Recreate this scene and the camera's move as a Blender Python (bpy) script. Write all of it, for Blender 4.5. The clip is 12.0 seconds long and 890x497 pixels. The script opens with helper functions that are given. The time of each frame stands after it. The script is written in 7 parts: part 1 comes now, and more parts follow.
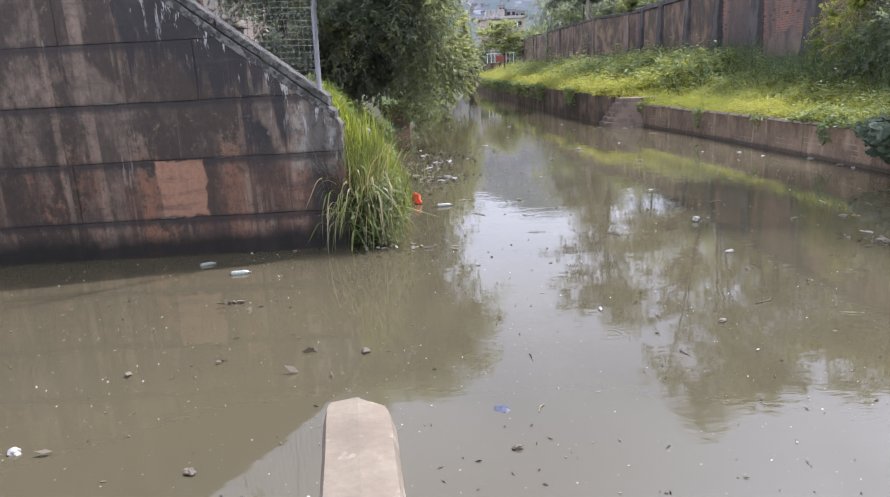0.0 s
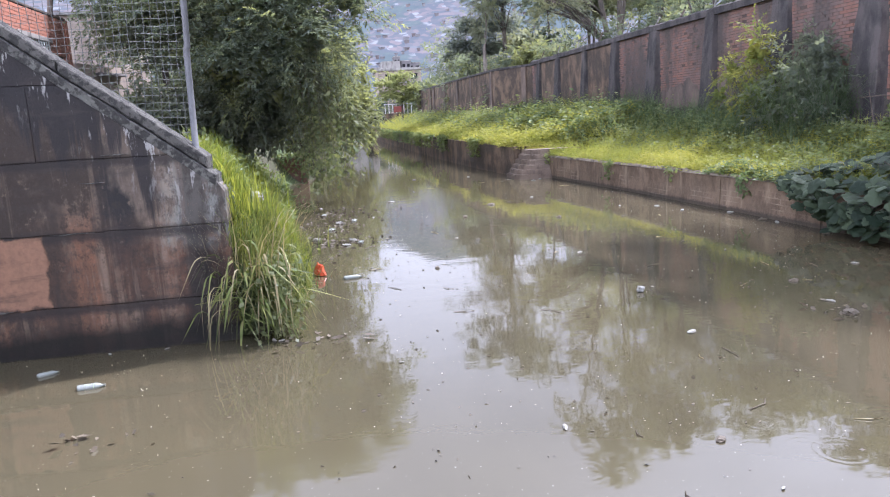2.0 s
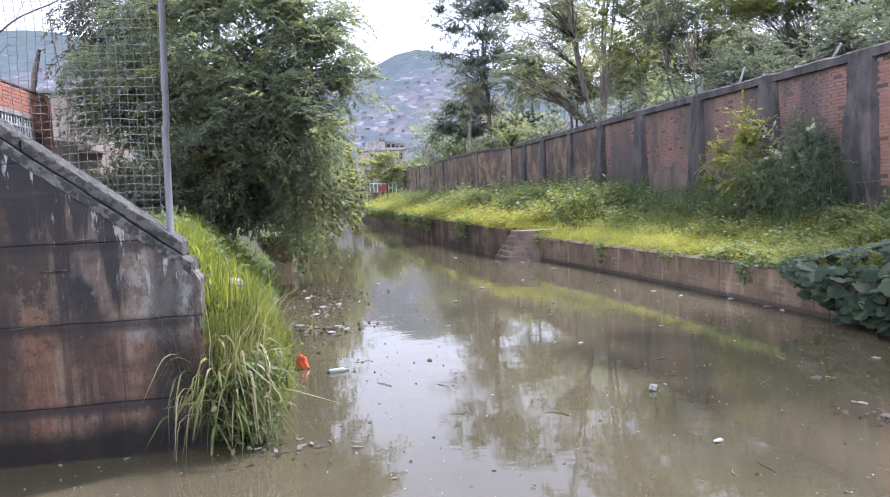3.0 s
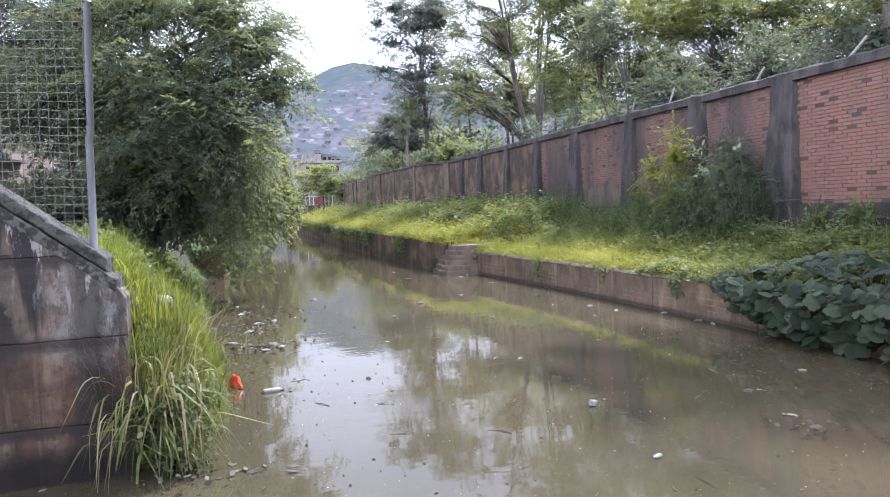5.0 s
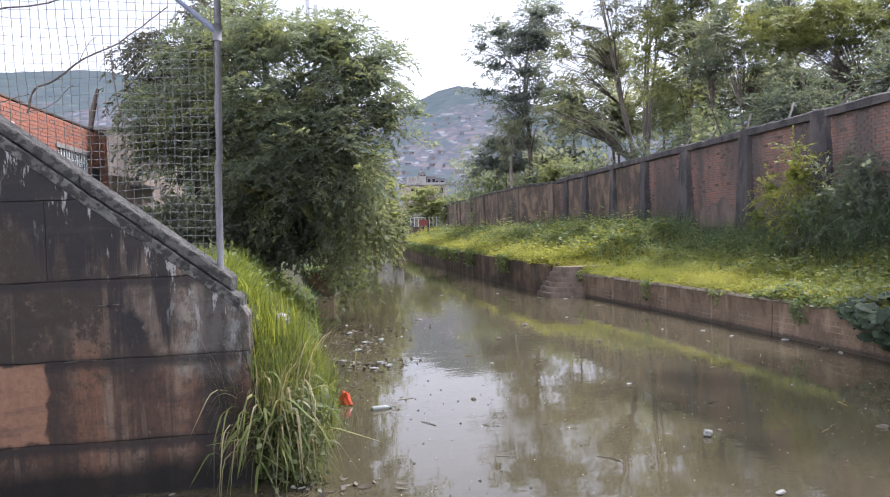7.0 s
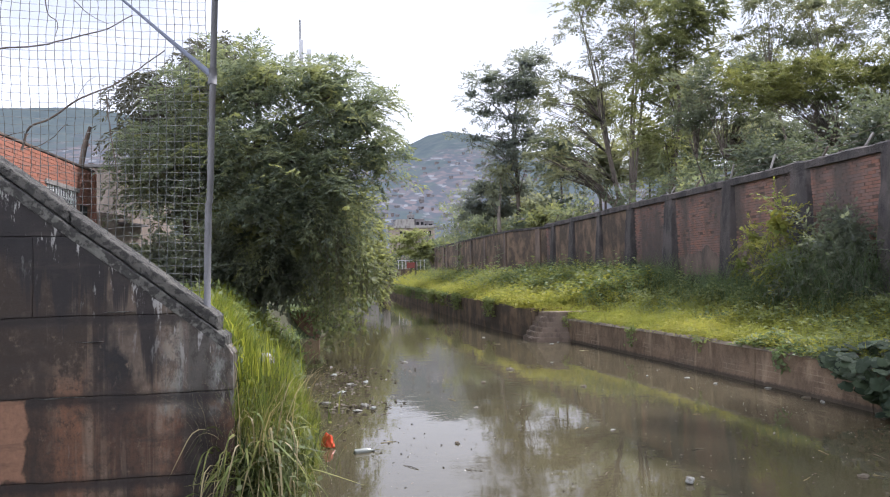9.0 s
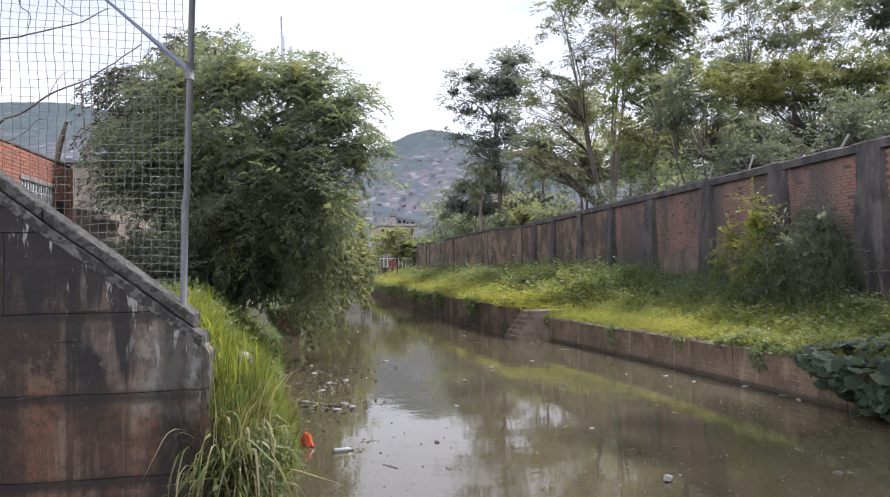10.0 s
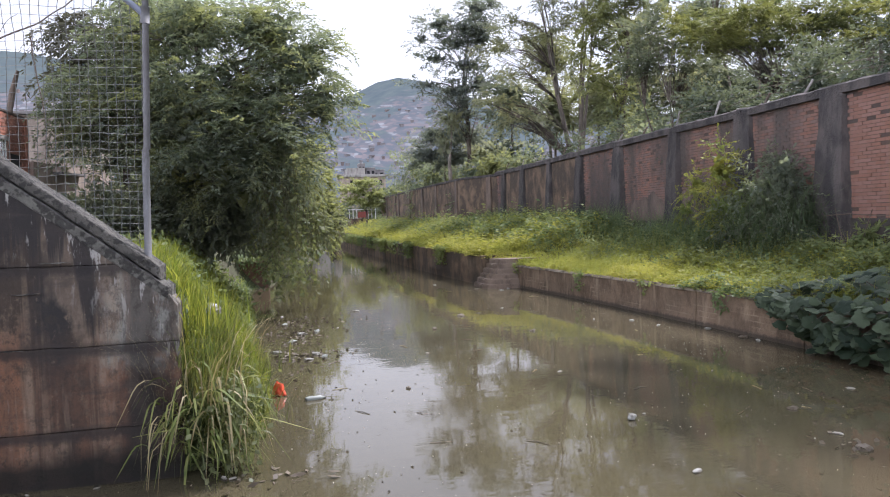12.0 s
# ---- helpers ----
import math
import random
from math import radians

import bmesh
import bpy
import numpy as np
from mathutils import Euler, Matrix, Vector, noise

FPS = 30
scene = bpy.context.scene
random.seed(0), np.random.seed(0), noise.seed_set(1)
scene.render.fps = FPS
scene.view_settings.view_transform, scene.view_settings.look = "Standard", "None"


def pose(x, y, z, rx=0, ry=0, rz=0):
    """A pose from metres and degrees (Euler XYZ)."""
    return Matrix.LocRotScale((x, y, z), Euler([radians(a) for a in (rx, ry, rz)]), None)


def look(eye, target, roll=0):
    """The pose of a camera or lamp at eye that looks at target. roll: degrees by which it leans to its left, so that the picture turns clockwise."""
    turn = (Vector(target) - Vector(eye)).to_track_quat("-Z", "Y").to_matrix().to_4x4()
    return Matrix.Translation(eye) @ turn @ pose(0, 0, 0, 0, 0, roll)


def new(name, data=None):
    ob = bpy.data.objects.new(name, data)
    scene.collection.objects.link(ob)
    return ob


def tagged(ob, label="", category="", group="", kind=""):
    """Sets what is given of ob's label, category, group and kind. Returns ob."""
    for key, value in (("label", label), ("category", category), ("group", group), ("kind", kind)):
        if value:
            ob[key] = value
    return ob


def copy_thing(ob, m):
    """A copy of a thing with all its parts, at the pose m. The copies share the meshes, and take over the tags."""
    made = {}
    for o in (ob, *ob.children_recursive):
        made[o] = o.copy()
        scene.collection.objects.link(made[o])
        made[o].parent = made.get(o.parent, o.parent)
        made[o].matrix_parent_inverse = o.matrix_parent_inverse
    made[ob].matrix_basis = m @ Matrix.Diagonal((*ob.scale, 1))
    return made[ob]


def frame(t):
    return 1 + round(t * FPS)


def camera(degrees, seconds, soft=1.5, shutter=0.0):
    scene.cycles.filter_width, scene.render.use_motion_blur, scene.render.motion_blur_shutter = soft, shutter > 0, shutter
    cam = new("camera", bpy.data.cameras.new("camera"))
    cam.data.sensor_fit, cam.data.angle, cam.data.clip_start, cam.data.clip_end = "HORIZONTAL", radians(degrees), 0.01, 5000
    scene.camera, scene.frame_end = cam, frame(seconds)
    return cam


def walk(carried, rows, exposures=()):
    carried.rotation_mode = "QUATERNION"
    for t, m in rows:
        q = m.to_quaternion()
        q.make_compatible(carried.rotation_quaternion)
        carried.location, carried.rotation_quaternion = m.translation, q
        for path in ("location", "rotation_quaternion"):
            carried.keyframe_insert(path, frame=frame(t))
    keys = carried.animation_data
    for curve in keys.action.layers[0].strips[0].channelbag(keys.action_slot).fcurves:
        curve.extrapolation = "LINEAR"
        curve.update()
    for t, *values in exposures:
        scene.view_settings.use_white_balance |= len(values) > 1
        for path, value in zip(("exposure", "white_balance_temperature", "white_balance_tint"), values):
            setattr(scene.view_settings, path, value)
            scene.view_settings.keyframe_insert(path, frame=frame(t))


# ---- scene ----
cam = camera(65.2, 12.0, soft=1.1)
METRES, EYE, TILT, LEAN, TURN = 3.0, 2.4, 0.0, 0.0, 0.0
ROWS = [
    (0.0, 0.0, 0.0, 0.0, -0.78, -14.36, 3.07),
    (0.5, 0.0073, 0.1229, 0.0074, -4.82, -13.83, 1.96),
    (1.0, 0.004, 0.2827, 0.0156, -9.25, -12.84, 2.87),
    (1.5, -0.007, 0.4305, 0.0154, -7.69, -11.41, 3.11),
    (2.0, -0.0288, 0.5616, 0.0189, -9.1, -10.88, 3.08),
    (2.5, -0.0493, 0.7036, 0.0224, -9.44, -5.56, 3.57),
    (3.0, -0.0438, 0.802, 0.0413, -10.47, -4.56, 2.55),
    (3.2, -0.0444, 0.8265, 0.042, -13.02, -3.38, 1.82),
    (3.9, -0.047, 0.84, 0.045, -19.2, -3.9, 2.2),
    (4.8, -0.0497, 0.8441, 0.0476, -17.52, -4.2, 2.47),
    (5.0, -0.0501, 0.8473, 0.0481, -15.66, -3.65, 2.07),
    (5.5, -0.0661, 0.846, 0.0485, -11.15, -2.47, 1.81),
    (6.0, -0.0687, 0.8419, 0.0503, -9.2, -2.22, 2.16),
    (6.5, -0.0681, 0.8407, 0.0526, -7.86, -1.72, 2.18),
    (6.7, -0.068, 0.838, 0.0528, -7.03, -1.7, 2.34),
    (8.3, -0.0674, 0.8165, 0.054, -8.97, 0.9, 1.41),
    (8.5, -0.0673, 0.8138, 0.0541, -8.17, 1.6, 0.71),
    (9.0, -0.0669, 0.7984, 0.0518, -8.23, 1.91, 1.22),
    (9.5, -0.0611, 0.7964, 0.051, -8.3, 0.47, 1.49),
    (10.0, -0.058, 0.8068, 0.0516, -9.72, 1.75, 1.04),
    (10.5, -0.0637, 0.8162, 0.0549, -9.29, 1.27, 1.36),
    (11.0, -0.0659, 0.812, 0.0594, -9.24, 3.06, 0.96),
    (11.5, -0.0648, 0.8162, 0.057, -10.87, 1.38, 1.55),
    (12.0, -0.0523, 0.8042, 0.0426, -12.19, -2.4, 1.81),
]
walk(cam, [(t, pose(0, 0, EYE, TILT, LEAN, TURN) @ pose(METRES * x, METRES * y, METRES * z, 90 + pitch, roll, yaw)) for t, x, y, z, yaw, pitch, roll in ROWS],
     exposures=[(0.0, 0.70, 5650, 21), (0.5, 0.88, 5550, 22), (1.0, 1.02, 5500, 24), (2.0, 0.96, 5500, 24), (2.6, 0.96, 5500, 24), (3.2, 0.90, 5500, 23), (5.0, 0.84, 5500, 23), (6.5, 0.60, 5700, 22), (8.5, 0.35, 5850, 19), (11.5, 0.28, 5950, 19), (12.0, 0.41, 5850, 21)])

# ---- light: hazy sun from ahead on the right, bright cloudy sky ----
SUN_EL, SUN_AZ = 55.0, 57.0   # elevation, and azimuth from +y towards +x, in degrees
to_sun = Vector((math.cos(radians(SUN_EL)) * math.sin(radians(SUN_AZ)), math.cos(radians(SUN_EL)) * math.cos(radians(SUN_AZ)), math.sin(radians(SUN_EL))))
sun = new("sun", bpy.data.lights.new("sun", "SUN"))
sun.data.energy, sun.data.angle, sun.data.color = 6.0, radians(2.0), (1.0, 0.955, 0.88)
sun.matrix_world = look(to_sun * 80, (0, 0, 0))

world = bpy.data.worlds.new("sky")
scene.world = world
world.use_nodes = True
wn, wl = world.node_tree.nodes, world.node_tree.links
wn.clear()
sky = wn.new("ShaderNodeTexSky")
sky.sky_type, sky.sun_disc = "NISHITA", False
sky.sun_elevation, sky.sun_rotation = radians(SUN_EL), radians(SUN_AZ)
sky.air_density, sky.dust_density = 1.0, 2.0
bg_sky, bg_cloud, bg_mix, w_out = wn.new("ShaderNodeBackground"), wn.new("ShaderNodeBackground"), wn.new("ShaderNodeMixShader"), wn.new("ShaderNodeOutputWorld")
bg_sky.inputs["Strength"].default_value = 0.09
bg_cloud.inputs["Color"].default_value = (0.935, 0.965, 1.0, 1)
bg_cloud.inputs["Strength"].default_value = 2.0
w_co, w_map, w_noise, w_ramp = wn.new("ShaderNodeTexCoord"), wn.new("ShaderNodeMapping"), wn.new("ShaderNodeTexNoise"), wn.new("ShaderNodeValToRGB")
w_map.inputs["Scale"].default_value = (1.6, 1.6, 3.4)
w_map.inputs["Location"].default_value = (0.7, 0.3, 0.2)
w_noise.inputs["Scale"].default_value, w_noise.inputs["Detail"].default_value, w_noise.inputs["Roughness"].default_value = 1.7, 7.0, 0.55
w_ramp.color_ramp.elements[0].position, w_ramp.color_ramp.elements[0].color = 0.38, (0.68, 0.68, 0.68, 1)
w_ramp.color_ramp.elements[1].position, w_ramp.color_ramp.elements[1].color = 0.58, (1, 1, 1, 1)
# lit haze: the clouds grow brighter towards the sun
w_dot, w_near = wn.new("ShaderNodeVectorMath"), wn.new("ShaderNodeMapRange")
w_dot.operation = "DOT_PRODUCT"
w_dot.inputs[1].default_value = to_sun
w_near.interpolation_type = "SMOOTHSTEP"
for key, value in (("From Min", 0.74), ("From Max", 1.0), ("To Min", 1.06), ("To Max", 2.7)):
    w_near.inputs[key].default_value = value
wl.new(w_co.outputs["Generated"], w_dot.inputs[0])
wl.new(w_dot.outputs["Value"], w_near.inputs["Value"])
# front-lit clouds away from it, unseen, are brightened to fill the shade
w_back, w_sum = wn.new("ShaderNodeMapRange"), wn.new("ShaderNodeMath")
w_back.interpolation_type = "SMOOTHSTEP"
for key, value in (("From Min", 0.35), ("From Max", -0.6), ("To Min", 0.0), ("To Max", 3.3)):
    w_back.inputs[key].default_value = value
wl.new(w_dot.outputs["Value"], w_back.inputs["Value"])
wl.new(w_near.outputs["Result"], w_sum.inputs[0])
wl.new(w_back.outputs["Result"], w_sum.inputs[1])
wl.new(w_sum.outputs[0], bg_cloud.inputs["Strength"])
wl.new(w_co.outputs["Generated"], w_map.inputs["Vector"])
wl.new(w_map.outputs["Vector"], w_noise.inputs["Vector"])
wl.new(w_noise.outputs["Fac"], w_ramp.inputs["Fac"])
wl.new(sky.outputs["Color"], bg_sky.inputs["Color"])
wl.new(w_ramp.outputs["Color"], bg_mix.inputs["Fac"])
wl.new(bg_sky.outputs["Background"], bg_mix.inputs[1])
wl.new(bg_cloud.outputs["Background"], bg_mix.inputs[2])
wl.new(bg_mix.outputs["Shader"], w_out.inputs["Surface"])

# ---- materials ----
def rgba(c):
    return (c[0], c[1], c[2], 1.0)


class Tree:
    """A small wrapper round a material's node tree."""

    def __init__(self, name):
        self.mat = bpy.data.materials.new(name)
        self.mat.use_nodes = True
        self.n, self.l = self.mat.node_tree.nodes, self.mat.node_tree.links
        self.n.clear()
        self.out = self.n.new("ShaderNodeOutputMaterial")
        self.pos = self.n.new("ShaderNodeNewGeometry")

    def noise(self, scale, stretch=(1, 1, 1), detail=5.0, rough=0.55, shift=(0, 0, 0)):
        m = self.n.new("ShaderNodeMapping")
        m.inputs["Scale"].default_value, m.inputs["Location"].default_value = stretch, shift
        t = self.n.new("ShaderNodeTexNoise")
        t.inputs["Scale"].default_value, t.inputs["Detail"].default_value, t.inputs["Roughness"].default_value = scale, detail, rough
        self.l.new(self.pos.outputs["Position"], m.inputs["Vector"])
        self.l.new(m.outputs["Vector"], t.inputs["Vector"])
        return t.outputs["Fac"]

    def ramp(self, fac, lo, hi, a=0.0, b=1.0):
        r = self.n.new("ShaderNodeMapRange")
        for key, v in (("From Min", lo), ("From Max", hi), ("To Min", a), ("To Max", b)):
            r.inputs[key].default_value = v
        self.l.new(fac, r.inputs["Value"])
        return r.outputs["Result"]

    def maths(self, op, a, b):
        m = self.n.new("ShaderNodeMath")
        m.operation = op
        for i, v in enumerate((a, b)):
            if isinstance(v, (int, float)):
                m.inputs[i].default_value = v
            else:
                self.l.new(v, m.inputs[i])
        return m.outputs[0]

    def mix(self, fac, a, b):
        m = self.n.new("ShaderNodeMix")
        m.data_type = "RGBA"
        if isinstance(fac, (int, float)):
            m.inputs[0].default_value = fac
        else:
            self.l.new(fac, m.inputs[0])
        for i, v in ((6, a), (7, b)):
            if isinstance(v, tuple):
                m.inputs[i].default_value = rgba(v)
            else:
                self.l.new(v, m.inputs[i])
        return m.outputs[2]

    def height(self):
        s = self.n.new("ShaderNodeSeparateXYZ")
        self.l.new(self.pos.outputs["Position"], s.inputs[0])
        return s.outputs

    def rand(self, kind):
        if kind == "object":
            return self.n.new("ShaderNodeObjectInfo").outputs["Random"]
        return self.pos.outputs["Random Per Island"]

    def bump(self, fac, strength, dist=0.02):
        b = self.n.new("ShaderNodeBump")
        b.inputs["Strength"].default_value, b.inputs["Distance"].default_value = strength, dist
        self.l.new(fac, b.inputs["Height"])
        return b.outputs["Normal"]

    def shader(self, color, rough=0.8, normal=None, metal=0.0, spec=0.4):
        p = self.n.new("ShaderNodeBsdfPrincipled")
        if isinstance(color, tuple):
            p.inputs["Base Color"].default_value = rgba(color)
        else:
            self.l.new(color, p.inputs["Base Color"])
        if isinstance(rough, (int, float)):
            p.inputs["Roughness"].default_value = rough
        else:
            self.l.new(rough, p.inputs["Roughness"])
        p.inputs["Metallic"].default_value = metal
        p.inputs["Specular IOR Level"].default_value = spec
        if normal is not None:
            self.l.new(normal, p.inputs["Normal"])
        return p

    def finish(self, sh):
        self.l.new(sh.outputs[0], self.out.inputs["Surface"])
        return self.mat


def surface(name, c1, c2, rough=0.85, s1=1.2, s2=18.0, stain=None, stain_stretch=(1, 1, 0.25), stain_scale=1.3, stain_at=(0.45, 0.65), stain_most=0.9,
            bump=0.35, dist=0.02, rnd=None, rnd_to=(0, 0, 0), rnd_most=0.35, metal=0.0, spec=0.3):
    """Two-scale colour, a stain with its own shape, fine relief, and variation from piece to piece."""
    t = Tree(name)
    big, fine = t.noise(s1), t.noise(s2, detail=6.0, rough=0.65)
    col = t.mix(t.ramp(big, 0.35, 0.65), c1, c2)
    col = t.mix(t.ramp(fine, 0.3, 0.75, 0.0, 0.5), col, tuple(0.55 * v for v in c1))
    if rnd:
        col = t.mix(t.ramp(t.rand(rnd), 0, 1, 0, rnd_most), col, rnd_to)
    if stain:
        st = t.maths("MULTIPLY", t.ramp(t.noise(stain_scale, stain_stretch, 6.0, 0.6, (3.1, 1.7, 0.4)), stain_at[0], stain_at[1], 0.0, stain_most), t.ramp(fine, 0.2, 0.6, 0.75, 1.0))
        col = t.mix(st, col, stain)
    return t.finish(t.shader(col, rough, t.bump(fine, bump, dist), metal, spec))


def foliage(name, c1, c2, c3=None, through_light=0.35, rough=0.5, patch=0.35, spec=0.35, at=(0.42, 0.62)):
    """Leaves and blades: colour varies leaf by leaf and patch by patch, and light comes through."""
    t = Tree(name)
    col = t.mix(t.maths("FRACT", t.maths("ADD", t.rand("island"), t.rand("object")), 0.0), c1, c2)
    if c3:
        col = t.mix(t.ramp(t.noise(patch, detail=3.0), at[0], at[1]), col, c3)
    a = t.shader(col, rough, None, 0.0, spec)
    b = t.n.new("ShaderNodeBsdfTranslucent")
    g = t.n.new("ShaderNodeMix")
    g.data_type, g.blend_type = "RGBA", "MULTIPLY"
    g.inputs[0].default_value = 1.0
    t.l.new(col, g.inputs[6])
    g.inputs[7].default_value = (1.35, 1.3, 0.8, 1)
    t.l.new(g.outputs[2], b.inputs["Color"])
    m = t.n.new("ShaderNodeMixShader")
    m.inputs[0].default_value = through_light
    t.l.new(a.outputs[0], m.inputs[1])
    t.l.new(b.outputs[0], m.inputs[2])
    return t.finish(m)


def quay_material(name, c1, c2):
    """Worn brown render over block courses, with lime bloom along the courses and pale runs of wash."""
    t = Tree(name)
    big, fine = t.noise(1.4, detail=5.0), t.noise(14.0, detail=6.0, rough=0.65)
    col = t.mix(t.ramp(big, 0.36, 0.64), c1, c2)
    col = t.mix(t.ramp(t.noise(2.3, (1, 1, 0.6), 6.0, 0.65, (2.0, 5.0, 1.0)), 0.46, 0.62, 0, 0.8), col, tuple(0.36 * v for v in c1))
    col = t.mix(t.ramp(fine, 0.35, 0.75, 0.0, 0.5), col, tuple(0.5 * v for v in c1))
    xyz = t.height()
    flat = t.n.new("ShaderNodeCombineXYZ")
    t.l.new(t.maths("ADD", xyz[1], t.maths("MULTIPLY", fine, 0.10)), flat.inputs[0])
    t.l.new(t.maths("ADD", xyz[2], t.maths("MULTIPLY", fine, 0.05)), flat.inputs[1])
    br = t.n.new("ShaderNodeTexBrick")
    for key, v in (("Scale", 1.0), ("Mortar Size", 0.014), ("Mortar Smooth", 0.6), ("Brick Width", 0.36), ("Row Height", 0.115)):
        br.inputs[key].default_value = v
    t.l.new(flat.outputs[0], br.inputs["Vector"])
    where = t.ramp(t.noise(0.9, (1, 1, 1.6), 4.0, 0.6, (7.0, 3.0, 2.0)), 0.51, 0.63)
    bare = t.ramp(t.maths("ADD", xyz[2], t.maths("MULTIPLY", big, 0.5)), 0.62, 0.80, 1.0, 0.0)
    bloom = t.maths("MULTIPLY", t.maths("MULTIPLY", br.outputs["Fac"], where), bare)
    col = t.mix(t.maths("MULTIPLY", bloom, 0.42), col, (0.36, 0.29, 0.21))
    wash = t.noise(3.2, (1, 1, 0.16), 4.0, 0.6, (0.0, 9.0, 0.0))
    col = t.mix(t.ramp(wash, 0.58, 0.68, 0, 0.45), col, (0.33, 0.25, 0.17))
    col = t.mix(t.ramp(t.maths("SUBTRACT", xyz[2], t.maths("MULTIPLY", fine, 0.12)), 0.0, 0.06, 0.75, 0.0), col, (0.035, 0.03, 0.024))   # wet line above the water
    relief = t.maths("SUBTRACT", fine, t.maths("MULTIPLY", bloom, 0.5))
    return t.finish(t.shader(col, 0.9, t.bump(relief, 0.6, 0.04), 0.0, 0.3))


def wing_material(name, clay, grey):
    """Old concrete facing: clay-red render low down, black weathering running from above, pale lime streaks."""
    t = Tree(name)
    xyz = t.height()
    big, fine = t.noise(0.9, detail=4.0), t.noise(16.0, detail=6.0, rough=0.65)
    low = t.ramp(t.maths("ADD", xyz[2], t.maths("MULTIPLY", big, 0.9)), 1.62, 2.15)        # where the clay render ends
    col = t.mix(low, clay, grey)
    grit = t.noise(55.0, detail=4.0, rough=0.7)
    blot = t.noise(4.5, (1, 1, 0.8), 6.0, 0.7, (4.0, 0, 8.0))
    col = t.mix(t.ramp(fine, 0.3, 0.8, 0, 0.5), col, tuple(0.45 * v for v in grey))
    col = t.mix(t.ramp(blot, 0.52, 0.66, 0, 0.7), col, tuple(0.35 * v for v in grey))
    col = t.mix(t.ramp(grit, 0.55, 0.75, 0, 0.6), col, (0.03, 0.028, 0.026))
    scab = t.noise(11.0, (1, 1, 0.7), 8.0, 0.75, (1.0, 0, 2.0))
    col = t.mix(t.ramp(scab, 0.56, 0.60, 0, 0.55), col, tuple(0.3 * v for v in grey))
    fleck = t.noise(23.0, (1, 1, 0.6), 7.0, 0.75, (9.0, 0, 4.0))
    col = t.mix(t.ramp(fleck, 0.62, 0.66, 0, 0.5), col, tuple(1.5 * v for v in grey))
    streak = t.noise(2.6, (1, 1, 0.16), 6.0, 0.62, (2.0, 0, 0))
    col = t.mix(t.maths("MULTIPLY", t.ramp(streak, 0.47, 0.55, 0, 0.85), t.ramp(fine, 0.2, 0.6, 0.7, 1.0)), col, (0.042, 0.033, 0.026))
    mould = t.noise(0.75, (1, 1, 0.8), 5.0, 0.6, (7.5, 0, 1.0))
    top = t.ramp(xyz[2], 0.9, 2.6, 0.0, 0.10)
    dark = t.maths("ADD", t.maths("ADD", mould, top), t.maths("MULTIPLY", t.maths("SUBTRACT", scab, 0.5), 0.45))
    col = t.mix(t.ramp(dark, 0.50, 0.58, 0, 0.88), col, (0.040, 0.031, 0.024))
    col = t.mix(t.ramp(scab, 0.44, 0.38, 0, 0.35), col, (0.105, 0.088, 0.073))
    col = t.mix(t.ramp(t.noise(30.0, (1, 1, 0.5), 6.0, 0.75, (3.0, 0, 1.0)), 0.58, 0.64, 0, 0.4), col, (0.13, 0.11, 0.092))
    worn = t.noise(5.5, (1, 1, 0.5), 8.0, 0.72, (2.0, 0, 7.0))
    pale = t.maths("MULTIPLY", t.ramp(t.maths("ADD", xyz[0], t.maths("MULTIPLY", worn, 0.9)), -1.62, -1.55), t.ramp(t.maths("ADD", xyz[2], worn), 1.55, 1.75))
    pale = t.maths("MULTIPLY", pale, t.ramp(t.noise(7.5, (1, 1, 0.35), 8.0, 0.75, (5.0, 0, 1.0)), 0.44, 0.53, 0.25, 1.0))
    col = t.mix(t.maths("MULTIPLY", pale, 0.9), col, (0.20, 0.20, 0.178))       # cement repair at the nose
    form = t.noise(2.1, (1, 1, 0.05), 4.0, 0.55, (3.0, 0, 9.0))      # stripes left by the shuttering boards
    col = t.mix(t.ramp(form, 0.46, 0.54, 0, 0.68), col, (0.044, 0.034, 0.027))
    board = t.noise(3.4, (1, 1, 0.035), 5.0, 0.6, (6.0, 0, 2.0))
    col = t.mix(t.maths("MULTIPLY", t.ramp(board, 0.55, 0.62, 0, 0.55), t.ramp(blot, 0.4, 0.6, 0.4, 1.0)), col, tuple(1.7 * v for v in grey))
    wash = t.noise(4.6, (1, 1, 0.09), 6.0, 0.65, (8.0, 0, 3.0))
    col = t.mix(t.maths("MULTIPLY", t.ramp(wash, 0.57, 0.63, 0, 0.30), t.ramp(xyz[2], 1.3, 2.0, 1.0, 0.0)), col, (0.20, 0.145, 0.108))
    ring = t.n.new("ShaderNodeVectorMath")                       # black algae bloom beside the repair
    ring.operation = "DISTANCE"
    flat = t.n.new("ShaderNodeMapping")
    flat.inputs["Scale"].default_value = (1.25, 0.0, 0.55)
    t.l.new(t.pos.outputs["Position"], flat.inputs["Vector"])
    t.l.new(flat.outputs["Vector"], ring.inputs[0])
    ring.inputs[1].default_value = (-2.48 * 1.25, 0.0, 1.7 * 0.55)
    col = t.mix(t.ramp(t.maths("ADD", ring.outputs["Value"], t.maths("MULTIPLY", blot, 0.75)), 0.50, 0.80, 0.9, 0.0), col, (0.026, 0.025, 0.025))
    ring2 = t.n.new("ShaderNodeVectorMath")
    ring2.operation = "DISTANCE"
    t.l.new(flat.outputs["Vector"], ring2.inputs[0])
    ring2.inputs[1].default_value = (-1.6 * 1.25, 0.0, 0.35 * 0.55)
